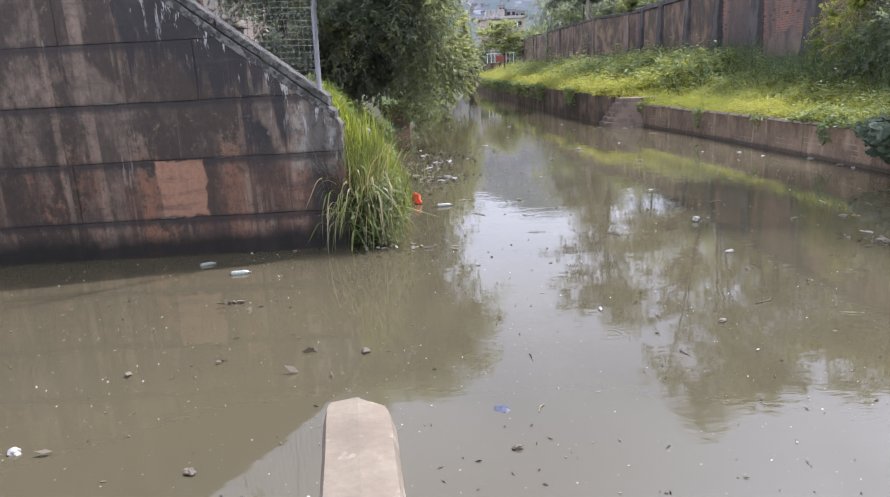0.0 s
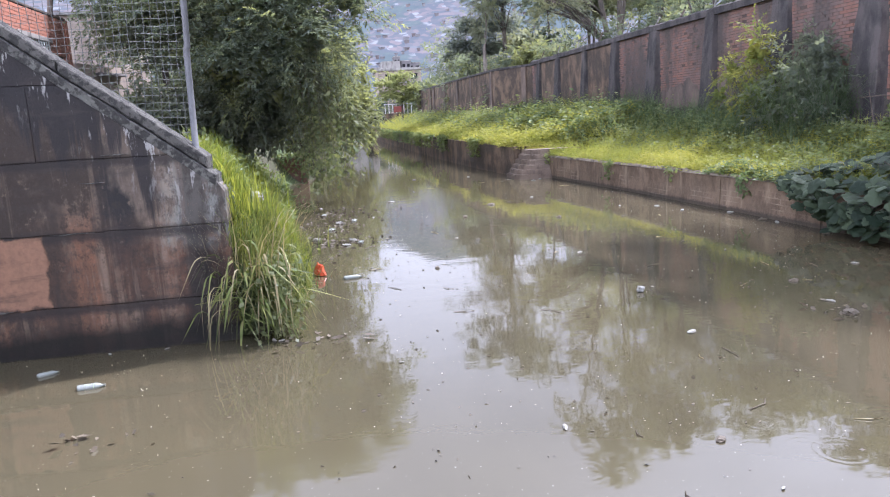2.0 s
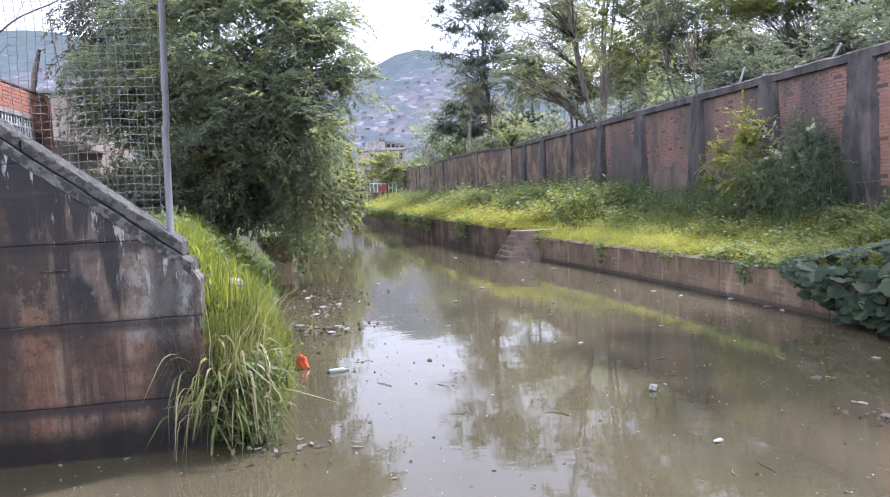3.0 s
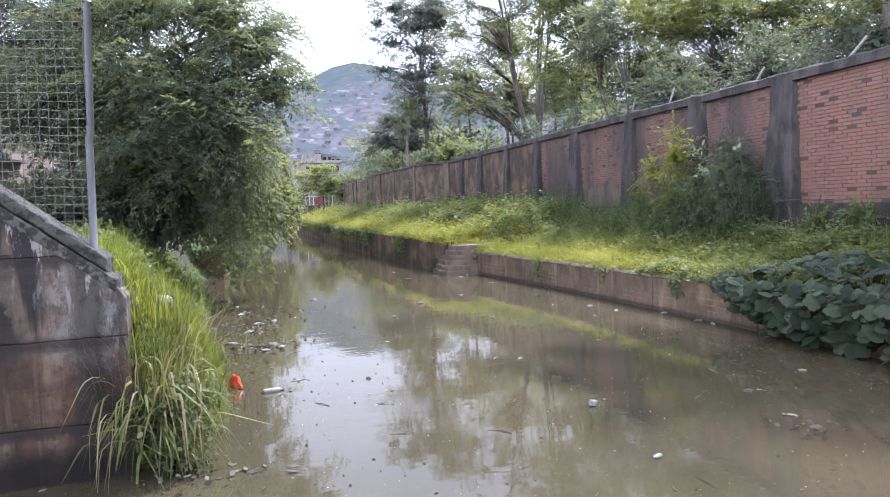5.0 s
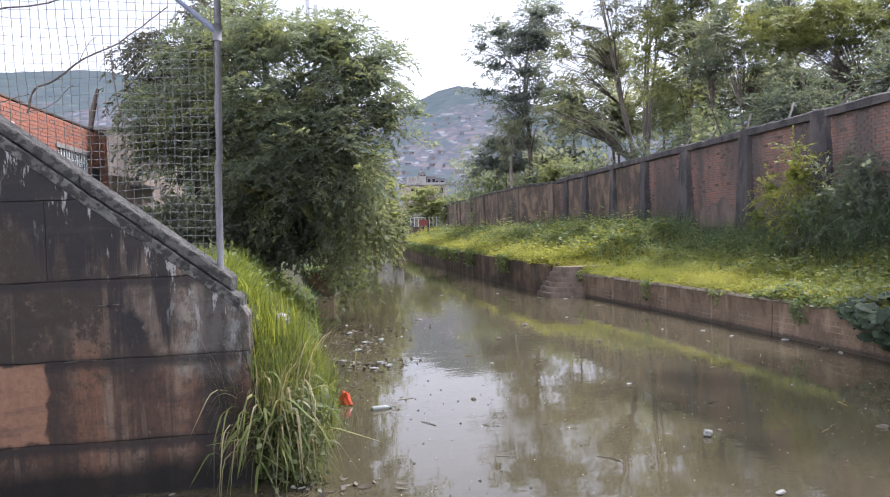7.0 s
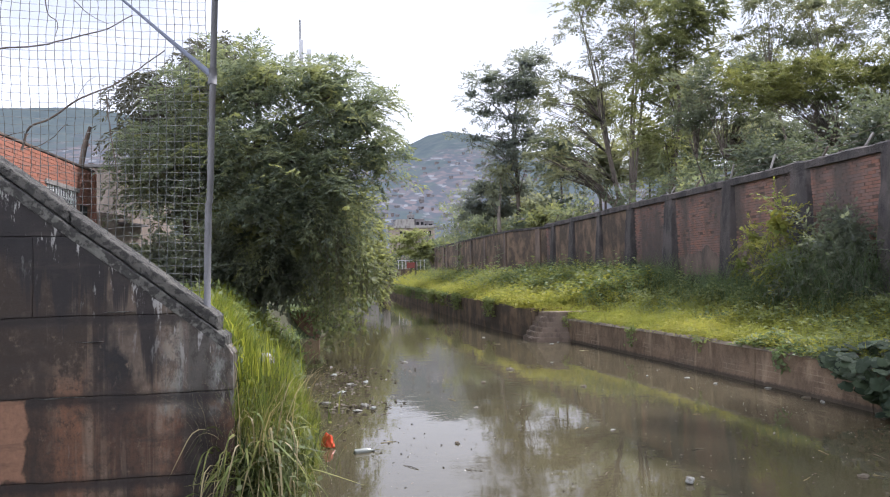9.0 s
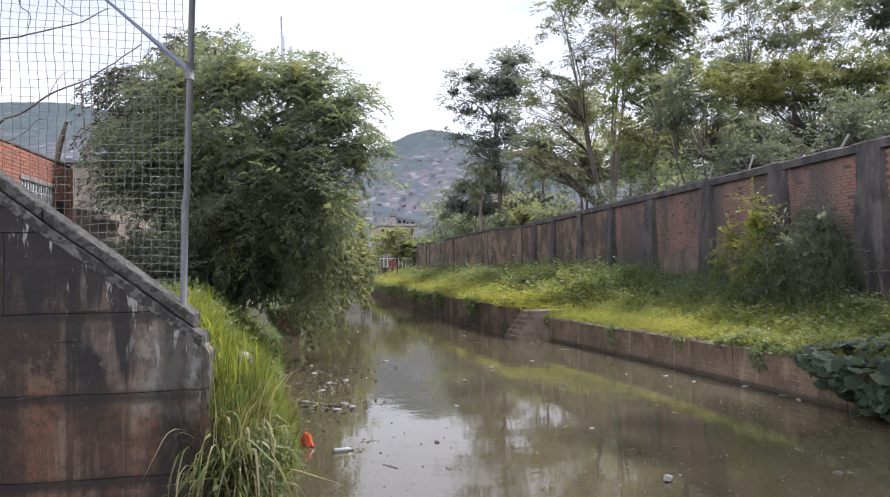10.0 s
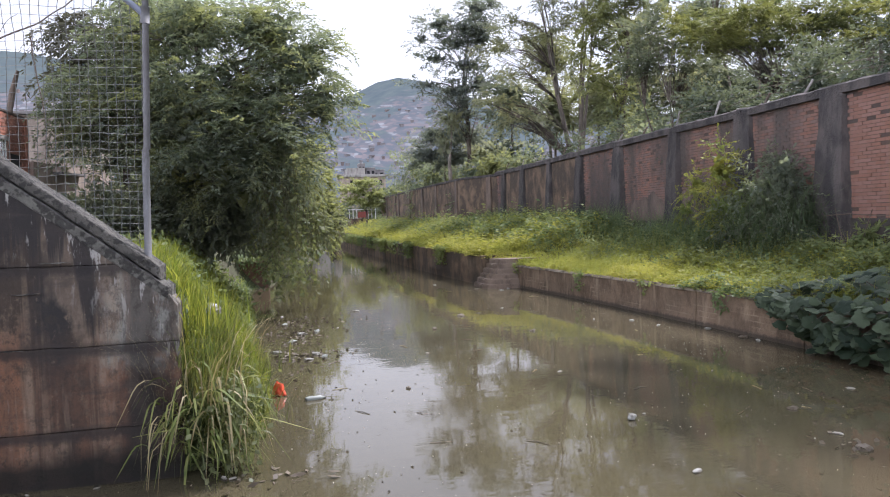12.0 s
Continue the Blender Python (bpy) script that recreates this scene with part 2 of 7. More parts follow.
    col = t.mix(t.ramp(t.maths("ADD", ring2.outputs["Value"], t.maths("MULTIPLY", blot, 0.8)), 0.68, 1.08, 0.88, 0.0), col, (0.026, 0.023, 0.021))
    mott = t.noise(6.0, (1, 1, 0.75), 9.0, 0.8, (12.0, 0, 6.0))         # blotchy crust, a hand wide
    col = t.mix(t.ramp(mott, 0.52, 0.60, 0, 0.62), col, (0.042, 0.034, 0.027))
    col = t.mix(t.ramp(mott, 0.42, 0.35, 0, 0.45), col, tuple(1.45 * v for v in grey))
    field = t.noise(1.5, (1, 1, 0.42), 6.0, 0.62, (21.0, 0, 4.0))        # lighter brown fields, washed by rain
    col = t.mix(t.maths("MULTIPLY", t.ramp(field, 0.50, 0.58, 0, 0.62), t.ramp(streak, 0.42, 0.56, 1.0, 0.35)), col, t.mix(t.ramp(mott, 0.4, 0.6), (0.205, 0.160, 0.118), (0.125, 0.096, 0.072)))
    for lift in (0.56, 1.39, 2.19, 2.99):                              # soot held along each lift joint
        off = t.maths("ABSOLUTE", t.maths("SUBTRACT", t.maths("ADD", xyz[2], t.maths("MULTIPLY", mott, 0.12)), lift + 0.02), 0.0)
        col = t.mix(t.ramp(off, 0.02, 0.09, 0.8, 0.0), col, (0.030, 0.026, 0.024))
    lime = t.noise(5.5, (1, 1, 0.13), 5.0, 0.6, (11.0, 0, 5.0))
    col = t.mix(t.ramp(lime, 0.66, 0.70, 0, 0.3), col, (0.30, 0.29, 0.265))
    below = t.maths("SUBTRACT", 0.86, t.maths("ADD", xyz[2], t.maths("MULTIPLY", xyz[0], 0.775)))     # distance under the coping
    reach = t.noise(2.2, (1, 1, 0.04), 6.0, 0.7, (4.0, 0, 1.0))
    soak = t.maths("SUBTRACT", t.maths("ADD", below, t.maths("MULTIPLY", t.maths("SUBTRACT", mott, 0.5), 0.5)), t.maths("MULTIPLY", t.maths("SUBTRACT", reach, 0.30), 4.2))
    col = t.mix(t.maths("MULTIPLY", t.ramp(soak, -0.10, 0.14, 0.88, 0.0), t.ramp(xyz[0], -2.12, -2.0, 1.0, 0.0)), col, (0.026, 0.024, 0.024))
    drip = t.noise(9.0, (1, 1, 0.20), 7.0, 0.72, (1.0, 0, 2.0))
    col = t.mix(t.maths("MULTIPLY", t.ramp(drip, 0.56, 0.60, 0, 0.75), t.ramp(t.maths("ADD", below, t.maths("MULTIPLY", drip, -0.9)), -0.45, 0.35, 1.0, 0.0)), col, (0.40, 0.39, 0.36))
    sand = t.noise(3.2, detail=6.0, rough=0.65, shift=(0, 0, 6.0))
    dx = t.maths("ABSOLUTE", t.maths("DIVIDE", t.maths("ADD", xyz[0], 3.66), 0.34), 0.0)      # fresher clay render, worn through at its rim
    dz = t.maths("ABSOLUTE", t.maths("DIVIDE", t.maths("SUBTRACT", xyz[2], 0.98), 0.41), 0.0)
    rim = t.maths("ADD", t.maths("MAXIMUM", dx, dz), t.maths("MULTIPLY", t.maths("SUBTRACT", sand, 0.5), 0.7))
    fresh = t.ramp(rim, 0.93, 1.02, 0.85, 0.0)
    fresh = t.maths("MULTIPLY", fresh, t.ramp(xyz[2], 1.37, 1.39, 1.0, 0.0))
    col = t.mix(fresh, col, t.mix(t.ramp(fine, 0.35, 0.7), (0.30, 0.165, 0.10), (0.22, 0.125, 0.08)))
    seam = t.noise(1.3, (1, 1, 5.0), 5.0, 0.6, (0, 0, 3.0))      # dirt gathered along the casting lifts
    col = t.mix(t.ramp(seam, 0.56, 0.68, 0, 0.55), col, (0.05, 0.042, 0.036))
    wet = t.ramp(t.maths("ADD", xyz[2], t.maths("MULTIPLY", t.noise(1.7), 0.35)), 0.36, 0.56, 0.92, 0.0)   # slime at the waterline
    col = t.mix(wet, col, (0.014, 0.013, 0.011))
    return t.finish(t.shader(col, 0.85, t.bump(t.maths("ADD", fine, t.maths("MULTIPLY", scab, 0.8)), 0.8, 0.025), 0.0, 0.25))


RINGS = [(2.96, 6.28, 0.10), (3.06, 5.82, 0.12), (3.25, 5.72, 0.16), (3.94, 6.11, 0.14), (1.45, 5.91, 0.12), (3.33, 6.68, 0.1), (1.2, 16.5, 0.3), (0.9, 15.0, 0.25)]


def water_material():
    t = Tree("murky_water")
    big = t.noise(0.16, detail=3.0)
    col = t.mix(t.ramp(big, 0.35, 0.65), (0.069, 0.0585, 0.033), (0.054, 0.047, 0.029))
    speck = t.noise(34.0, detail=2.0, rough=0.4)
    col = t.mix(t.ramp(speck, 0.73, 0.77, 0, 0.55), col, (0.36, 0.34, 0.28))
    wave = t.maths("ADD", t.noise(1.1, (1, 1.8, 1), 3.0, 0.5), t.maths("MULTIPLY", t.noise(9.0, (1, 1.5, 1), 3.0, 0.5), t.ramp(t.noise(0.25, detail=2.0), 0.45, 0.65, 0.08, 0.4)))
    for cx, cy, r0 in RINGS:                                     # rings spreading from drops and insects
        d = t.n.new("ShaderNodeVectorMath")
        d.operation = "DISTANCE"
        t.l.new(t.pos.outputs["Position"], d.inputs[0])
        d.inputs[1].default_value = (cx, cy, 0.0)
        off = t.maths("DIVIDE", t.maths("SUBTRACT", d.outputs["Value"], r0), 0.05)
        env = t.maths("POWER", 0.37, t.maths("MULTIPLY", off, off))
        wave = t.maths("ADD", wave, t.maths("MULTIPLY", t.maths("MULTIPLY", t.maths("SINE", t.maths("MULTIPLY", d.outputs["Value"], 95.0), 0.0), env), 0.045))
    p = t.shader(col, 0.03, t.bump(wave, 0.065, 0.038), 0.0, 0.5)
    p.inputs["IOR"].default_value = 1.56
    return t.finish(p)


MAT = {
    "wing": wing_material("weathered_concrete_facing", (0.200, 0.100, 0.057), (0.152, 0.113, 0.080)),
    "step": surface("worn_tan_concrete", (0.205, 0.155, 0.115), (0.150, 0.115, 0.088), 0.9, 1.6, 16, stain=(0.075, 0.056, 0.042), stain_stretch=(1, 1, 0.6), stain_scale=2.4, stain_at=(0.44, 0.62), stain_most=0.85, bump=0.5, dist=0.03),
    "old_plaster": surface("old_wall_plaster", (0.18, 0.132, 0.098), (0.135, 0.104, 0.083), 0.93, 1.3, 14, stain=(0.055, 0.046, 0.041), stain_stretch=(1, 1, 0.35), stain_scale=1.5, stain_at=(0.40, 0.58), stain_most=0.88, bump=0.6, dist=0.03),
    "outfall": surface("clay_red_render", (0.17, 0.092, 0.066), (0.13, 0.076, 0.056), 0.92, 1.3, 14, stain=(0.07, 0.05, 0.04), stain_scale=1.5, stain_at=(0.48, 0.66), stain_most=0.7),
    "wing_grey": surface("pale_cement_ledge", (0.18, 0.175, 0.15), (0.10, 0.096, 0.084), 0.92, 4.5, 34, stain=(0.035, 0.033, 0.03), stain_stretch=(1, 1, 1), stain_scale=11.0, stain_at=(0.47, 0.54), bump=1.0, dist=0.05),
    "coping": surface("grey_coping_concrete", (0.135, 0.128, 0.11), (0.085, 0.08, 0.07), 0.92, 2.6, 34, stain=(0.030, 0.029, 0.027), stain_stretch=(1, 1, 1), stain_scale=13.0, stain_at=(0.49, 0.55), stain_most=0.8, bump=1.0, dist=0.05),
    "beam": surface("sunlit_pale_concrete", (0.185, 0.152, 0.108), (0.135, 0.108, 0.078), 0.92, 4.5, 30, stain=(0.25, 0.215, 0.17), stain_stretch=(1, 1, 1), stain_scale=7.0, stain_at=(0.56, 0.64), stain_most=0.8, bump=0.3, dist=0.015),
    "bank_wall": surface("brown_stained_concrete", (0.190, 0.128, 0.080), (0.132, 0.096, 0.064), 0.9, 1.1, 12, stain=(0.042, 0.033, 0.026), stain_stretch=(1, 0.7, 0.5), stain_scale=1.9, stain_at=(0.41, 0.57), stain_most=0.88, bump=0.6, dist=0.04),
    "bank_top": surface("pale_worn_concrete_edge", (0.27, 0.225, 0.175), (0.19, 0.155, 0.12), 0.9, 1.5, 18, stain=(0.065, 0.052, 0.04), stain_stretch=(1, 1, 1), stain_scale=3.0, stain_at=(0.46, 0.6), stain_most=0.85),
    "brick": surface("orange_red_brick", (0.245, 0.122, 0.082), (0.185, 0.100, 0.071), 0.92, 0.7, 16, stain=(0.12, 0.085, 0.07), stain_stretch=(1, 1, 0.35), stain_scale=0.9, stain_at=(0.52, 0.70), stain_most=0.8, rnd="object", rnd_to=(0.21, 0.125, 0.098), rnd_most=0.8),
    "brick_near": surface("orange_red_brick_stuff", (0.245, 0.122, 0.082), (0.185, 0.100, 0.071), 0.92, 0.7, 16, stain=(0.12, 0.085, 0.07), stain_stretch=(1, 1, 0.35), stain_scale=0.9, stain_at=(0.52, 0.70), stain_most=0.8, rnd="island", rnd_to=(0.21, 0.125, 0.098), rnd_most=0.8),
    "brick_far": surface("weathered_red_brick_stuff", (0.265, 0.128, 0.085), (0.150, 0.093, 0.071), 0.92, 0.5, 16, stain=(0.065, 0.056, 0.049), stain_stretch=(1, 1, 0.35), stain_scale=0.9, stain_at=(0.41, 0.57), stain_most=0.92, rnd="island", rnd_to=(0.15, 0.108, 0.09), rnd_most=0.95),
    "quay": quay_material("worn_quay_render", (0.205, 0.143, 0.092), (0.145, 0.106, 0.070)),
    "mortar": surface("dirty_mortar", (0.10, 0.066, 0.050), (0.065, 0.048, 0.040), 0.95, 0.8, 20, stain=(0.07, 0.06, 0.053), stain_stretch=(1, 1, 0.35), stain_scale=0.9, stain_at=(0.41, 0.57)),
    "pilaster": surface("blackened_concrete", (0.085, 0.073, 0.066), (0.055, 0.048, 0.045), 0.92, 0.9, 15, stain=(0.030, 0.028, 0.027), stain_stretch=(1, 1, 0.35), stain_scale=2.2, stain_at=(0.42, 0.58), stain_most=0.9, rnd="object", rnd_to=(0.12, 0.103, 0.092), rnd_most=0.5, bump=0.8, dist=0.06),
    "plinth": surface("dark_plinth", (0.09, 0.075, 0.06), (0.05, 0.045, 0.038), 0.92, 0.7, 15, stain=(0.02, 0.02, 0.017)),
    "house_brick": surface("orange_house_brick", (0.42, 0.165, 0.10), (0.34, 0.14, 0.09), 0.9, 0.9, 14, stain=(0.16, 0.085, 0.06), stain_at=(0.50, 0.68), stain_most=0.7, rnd="island", rnd_to=(0.27, 0.13, 0.09), rnd_most=0.9),
    "house_mortar": surface("house_mortar", (0.24, 0.14, 0.105), (0.19, 0.115, 0.085), 0.95),
    "render_wall": surface("grey_cement_render", (0.33, 0.27, 0.22), (0.26, 0.21, 0.17), 0.92, 0.8, 14, stain=(0.10, 0.08, 0.065), stain_at=(0.48, 0.68), stain_most=0.7),
    "soil": surface("dark_bank_soil", (0.075, 0.06, 0.04), (0.05, 0.055, 0.028), 0.95, 0.6, 9, stain=(0.05, 0.075, 0.025), stain_stretch=(1, 1, 1), stain_scale=0.7, stain_at=(0.42, 0.6), bump=0.8, dist=0.06),
    "water": water_material(),
    "galv": surface("galvanised_pipe", (0.15, 0.152, 0.155), (0.115, 0.118, 0.12), 0.65, 3.0, 40, stain=(0.09, 0.074, 0.064), stain_at=(0.50, 0.66), stain_most=0.6, metal=0.1, bump=0.15),
    "blue_pipe": surface("painted_blue_grey_pipe", (0.23, 0.25, 0.31), (0.19, 0.21, 0.26), 0.5, 3.0, 40, metal=0.2, bump=0.1),
    "net": surface("greyish_nylon_cord", (0.16, 0.162, 0.15), (0.115, 0.118, 0.11), 0.8, 4.0, 60, bump=0.1),
    "rust": surface("rusty_steel", (0.16, 0.12, 0.09), (0.10, 0.085, 0.07), 0.8, 4.0, 40, metal=0.2),
    "stem": surface("dry_stem", (0.13, 0.10, 0.075), (0.09, 0.07, 0.055), 0.9, 5.0, 40),
    "bark": surface("grey_brown_bark", (0.15, 0.125, 0.10), (0.10, 0.082, 0.066), 0.95, 2.5, 22, stain=(0.055, 0.05, 0.042), stain_at=(0.48, 0.66), bump=0.8, dist=0.04),
    "bark_pale": surface("pale_smooth_bark", (0.27, 0.23, 0.19), (0.19, 0.16, 0.13), 0.92, 1.8, 18, stain=(0.09, 0.08, 0.066), stain_at=(0.5, 0.66), bump=0.6, dist=0.03),
    # yellowish patches imitate sunlit sprays; the base tones are lifted for haze
    "leaf_dark": foliage("dark_drooping_leaf", (0.126, 0.155, 0.132), (0.168, 0.196, 0.150), (0.232, 0.250, 0.125), 0.62, 0.5, patch=0.9, at=(0.50, 0.66), spec=0.15),
    "leaf_dusky": foliage("dusky_drooping_leaf", (0.075, 0.078, 0.06), (0.11, 0.108, 0.078), None, 0.3, spec=0.15),
    # darker bush leaf, shade put into its colour
    "leaf_under": foliage("shaded_bush_leaf", (0.085, 0.105, 0.085), (0.115, 0.135, 0.10), None, 0.45, spec=0.1),
    "leaf_bright": foliage("bright_far_leaf", (0.19, 0.215, 0.105), (0.26, 0.28, 0.135), None, 0.5, spec=0.1),
    "leaf_vine": foliage("hanging_vine_leaf", (0.060, 0.080, 0.040), (0.165, 0.182, 0.080), (0.12, 0.14, 0.065), 0.45),
    # tones of these distant leaves lightened and greyed to hold the haze
    "leaf_grey": foliage("grey_green_leaf", (0.170, 0.186, 0.155), (0.205, 0.218, 0.170), (0.215, 0.225, 0.150), 0.62, patch=0.2, spec=0.1),
    "leaf_blue": foliage("blue_green_needles", (0.145, 0.168, 0.176), (0.178, 0.198, 0.200), None, 0.62, spec=0.1),
    "leaf_green": foliage("fresh_green_leaf", (0.142, 0.162, 0.110), (0.178, 0.198, 0.118), (0.21, 0.225, 0.100), 0.58, patch=0.25, spec=0.1),
    "leaf_acacia": foliage("acacia_leaf", (0.120, 0.140, 0.075), (0.170, 0.190, 0.085), (0.22, 0.23, 0.08), 0.32, patch=0.3, spec=0.1),
    "leaf_mid": foliage("mid_green_leaf", (0.135, 0.156, 0.130), (0.170, 0.190, 0.146), (0.122, 0.142, 0.122), 0.58, patch=0.2, spec=0.1),
    "leaf_yellow": foliage("yellow_green_leaf", (0.17, 0.18, 0.045), (0.25, 0.245, 0.06), (0.12, 0.15, 0.045), 0.45, patch=0.9, spec=0.12),
    "weed": foliage("bright_yellow_green_weed", (0.25, 0.255, 0.060), (0.32, 0.31, 0.080), (0.20, 0.22, 0.052), 0.5, patch=0.6, spec=0.1),
    "weed_green": foliage("green_weed", (0.10, 0.142, 0.070), (0.15, 0.185, 0.088), (0.18, 0.205, 0.085), 0.42, patch=0.6, spec=0.1),
    "grass": foliage("bright_grass_blade", (0.060, 0.092, 0.018), (0.31, 0.32, 0.065), (0.14, 0.18, 0.034), 0.45, patch=2.2, spec=0.15),
    "grass_tuft": foliage("long_grass_blade", (0.030, 0.042, 0.012), (0.25, 0.26, 0.085), (0.090, 0.12, 0.030), 0.3, patch=2.6, spec=0.25),
    # darker grass copy, with the wall's shade put into its colour
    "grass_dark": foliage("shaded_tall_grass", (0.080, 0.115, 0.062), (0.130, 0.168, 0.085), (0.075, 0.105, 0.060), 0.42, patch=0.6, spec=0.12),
    "straw": foliage("dry_straw", (0.22, 0.185, 0.095), (0.33, 0.28, 0.155), None, 0.3),
    "gourd": foliage("matt_gourd_leaf", (0.009, 0.019, 0.009), (0.068, 0.090, 0.050), None, 0.2, 0.6, spec=0.2),
    "white_plastic": surface("white_plastic", (0.34, 0.335, 0.30), (0.22, 0.215, 0.185), 0.5, 4, 40, bump=0.25, stain=(0.10, 0.085, 0.06), stain_stretch=(1, 1, 1), stain_scale=9.0, stain_at=(0.46, 0.62), stain_most=0.8),
    "foam": surface("pale_foam", (0.36, 0.34, 0.29), (0.27, 0.255, 0.215), 0.7, 4, 40),
    "clear_plastic": surface("cloudy_bottle_plastic", (0.27, 0.285, 0.25), (0.20, 0.22, 0.185), 0.2, 5, 30, bump=0.15, spec=0.6),
    "green_label": surface("pale_green_label", (0.35, 0.48, 0.25), (0.5, 0.56, 0.4), 0.5, 9, 40),
    "orange_plastic": surface("orange_plastic_film", (0.75, 0.10, 0.035), (0.62, 0.075, 0.03), 0.4, 6, 30, bump=0.3),
    "blue_plastic": surface("faded_blue_film", (0.050, 0.060, 0.095), (0.065, 0.070, 0.09), 0.35, 6, 30),
    "debris": surface("wet_dark_litter", (0.045, 0.036, 0.024), (0.075, 0.06, 0.04), 0.6, 5, 30, rnd="island", rnd_to=(0.16, 0.13, 0.09), rnd_most=0.6),
    "white_paint": surface("white_paint", (0.75, 0.75, 0.73), (0.66, 0.66, 0.64), 0.7, 1.0, 12, stain=(0.42, 0.4, 0.36), stain_at=(0.52, 0.7), stain_most=0.5),
    # near-black sheets of this stand in for unlit depth in openings
    "dark_opening": surface("unlit_interior", (0.012, 0.012, 0.013), (0.008, 0.008, 0.009), 0.7),
    "roof_tile": surface("clay_roof", (0.15, 0.085, 0.065), (0.12, 0.075, 0.06), 0.9, 0.3, 5, rnd="object", rnd_to=(0.2, 0.19, 0.18), rnd_most=0.8),
    "roof_tin": surface("dull_tin_roof", (0.19, 0.18, 0.175), (0.14, 0.13, 0.12), 0.7, 0.6, 8, stain=(0.12, 0.075, 0.05), stain_at=(0.5, 0.7), metal=0.1),
    # house tones muted and greyed to stand in for distance haze
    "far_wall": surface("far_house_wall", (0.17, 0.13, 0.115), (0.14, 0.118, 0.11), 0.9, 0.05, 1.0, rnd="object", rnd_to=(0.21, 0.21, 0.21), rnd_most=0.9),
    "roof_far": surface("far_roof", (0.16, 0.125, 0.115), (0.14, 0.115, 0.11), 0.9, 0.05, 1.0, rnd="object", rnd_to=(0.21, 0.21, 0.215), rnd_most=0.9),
    "dusty_concrete": surface("dusty_concrete", (0.32, 0.30, 0.27), (0.25, 0.235, 0.21), 0.9, 0.6, 8, stain=(0.09, 0.08, 0.07), stain_at=(0.5, 0.7)),
    "red_paint": surface("red_paint", (0.22, 0.055, 0.04), (0.18, 0.05, 0.04), 0.6),
    "antenna": surface("antenna_grey", (0.5, 0.5, 0.5), (0.42, 0.42, 0.43), 0.6),
}


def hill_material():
    """Far hillside of woods and crowded houses, with distance haze put in as bluish emission."""
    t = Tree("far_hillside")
    patch, fine = t.noise(0.014, detail=5.0), t.noise(0.10, detail=6.0, rough=0.7)
    v = t.n.new("ShaderNodeTexVoronoi")
    v.inputs["Scale"].default_value = 0.34
    m = t.n.new("ShaderNodeMapping")
    m.inputs["Scale"].default_value = (1.0, 0.35, 1.9)
    t.l.new(t.pos.outputs["Position"], m.inputs["Vector"])
    t.l.new(m.outputs["Vector"], v.inputs["Vector"])
    tone = t.n.new("ShaderNodeSeparateColor")
    t.l.new(v.outputs["Color"], tone.inputs[0])
    band = t.noise(0.05, (1.0, 0.2, 4.0), 4.0, 0.6, (3.0, 0, 8.0))
    town = t.mix(t.ramp(tone.outputs[0], 0.4, 0.95), (0.024, 0.022, 0.020), (0.078, 0.052, 0.042))
    town = t.mix(t.ramp(tone.outputs[1], 0.90, 0.93), town, (0.11, 0.107, 0.104))
    woods = t.mix(t.ramp(fine, 0.35, 0.65), (0.006, 0.011, 0.006), (0.030, 0.037, 0.022))
    built = t.maths("MULTIPLY", t.ramp(t.maths("ADD", patch, t.maths("MULTIPLY", t.maths("SUBTRACT", band, 0.5), 0.7)), 0.45, 0.52), t.ramp(t.height()[2], 72.0, 96.0, 1.0, 0.0))
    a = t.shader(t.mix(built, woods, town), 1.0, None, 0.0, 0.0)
    # even bluish glow of the surface itself, in place of haze
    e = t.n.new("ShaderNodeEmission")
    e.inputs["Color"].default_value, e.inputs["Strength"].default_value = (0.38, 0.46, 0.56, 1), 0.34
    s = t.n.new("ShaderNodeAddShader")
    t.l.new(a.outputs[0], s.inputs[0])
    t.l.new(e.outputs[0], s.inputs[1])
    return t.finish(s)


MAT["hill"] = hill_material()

# ---- building tools ----
RNG = np.random.default_rng(7)


def raw(name, verts, faces, material, parent=None, label="", smooth=False):
    """One mesh object from vertices and faces."""
    me = bpy.data.meshes.new(name)
    me.from_pydata([tuple(v) for v in verts], [], [tuple(f) for f in faces])
    me.materials.append(MAT[material])
    if smooth:
        me.polygons.foreach_set("use_smooth", [True] * len(me.polygons))
    me.update()
    ob = new(name, me)
    if parent is not None:
        ob.parent = parent
    return tagged(ob, label)


def quad_mesh(name, verts, faces, material, parent=None, label=""):
    """One mesh object from large arrays: verts (n, 3), faces (m, 4)."""
    verts, faces = np.asarray(verts, np.float32), np.asarray(faces, np.int32)
    me = bpy.data.meshes.new(name)
    me.vertices.add(len(verts))
    me.vertices.foreach_set("co", verts.ravel())
    me.loops.add(faces.size)
    me.loops.foreach_set("vertex_index", faces.ravel())
    me.polygons.add(len(faces))
    me.polygons.foreach_set("loop_start", np.arange(0, faces.size, 4, dtype=np.int32))
    me.materials.append(MAT[material])
    me.update(calc_edges=True)
    me.validate()
    if name == "bricks":
        me.polygons.foreach_set("use_smooth", [False] * len(me.polygons))
    ob = new(name, me)
    if parent is not None:
        ob.parent = parent
    return tagged(ob, label)


def part(name, bm, material, parent=None, label="", smooth=False):
    """Links a bmesh as one mesh object under a thing or a part."""
    me = bpy.data.meshes.new(name)
    bm.to_mesh(me)
    bm.free()
    me.materials.append(MAT[material])
    if smooth:
        me.polygons.foreach_set("use_smooth", [True] * len(me.polygons))
    ob = new(name, me)
    if parent is not None:
        ob.parent = parent
    return tagged(ob, label)


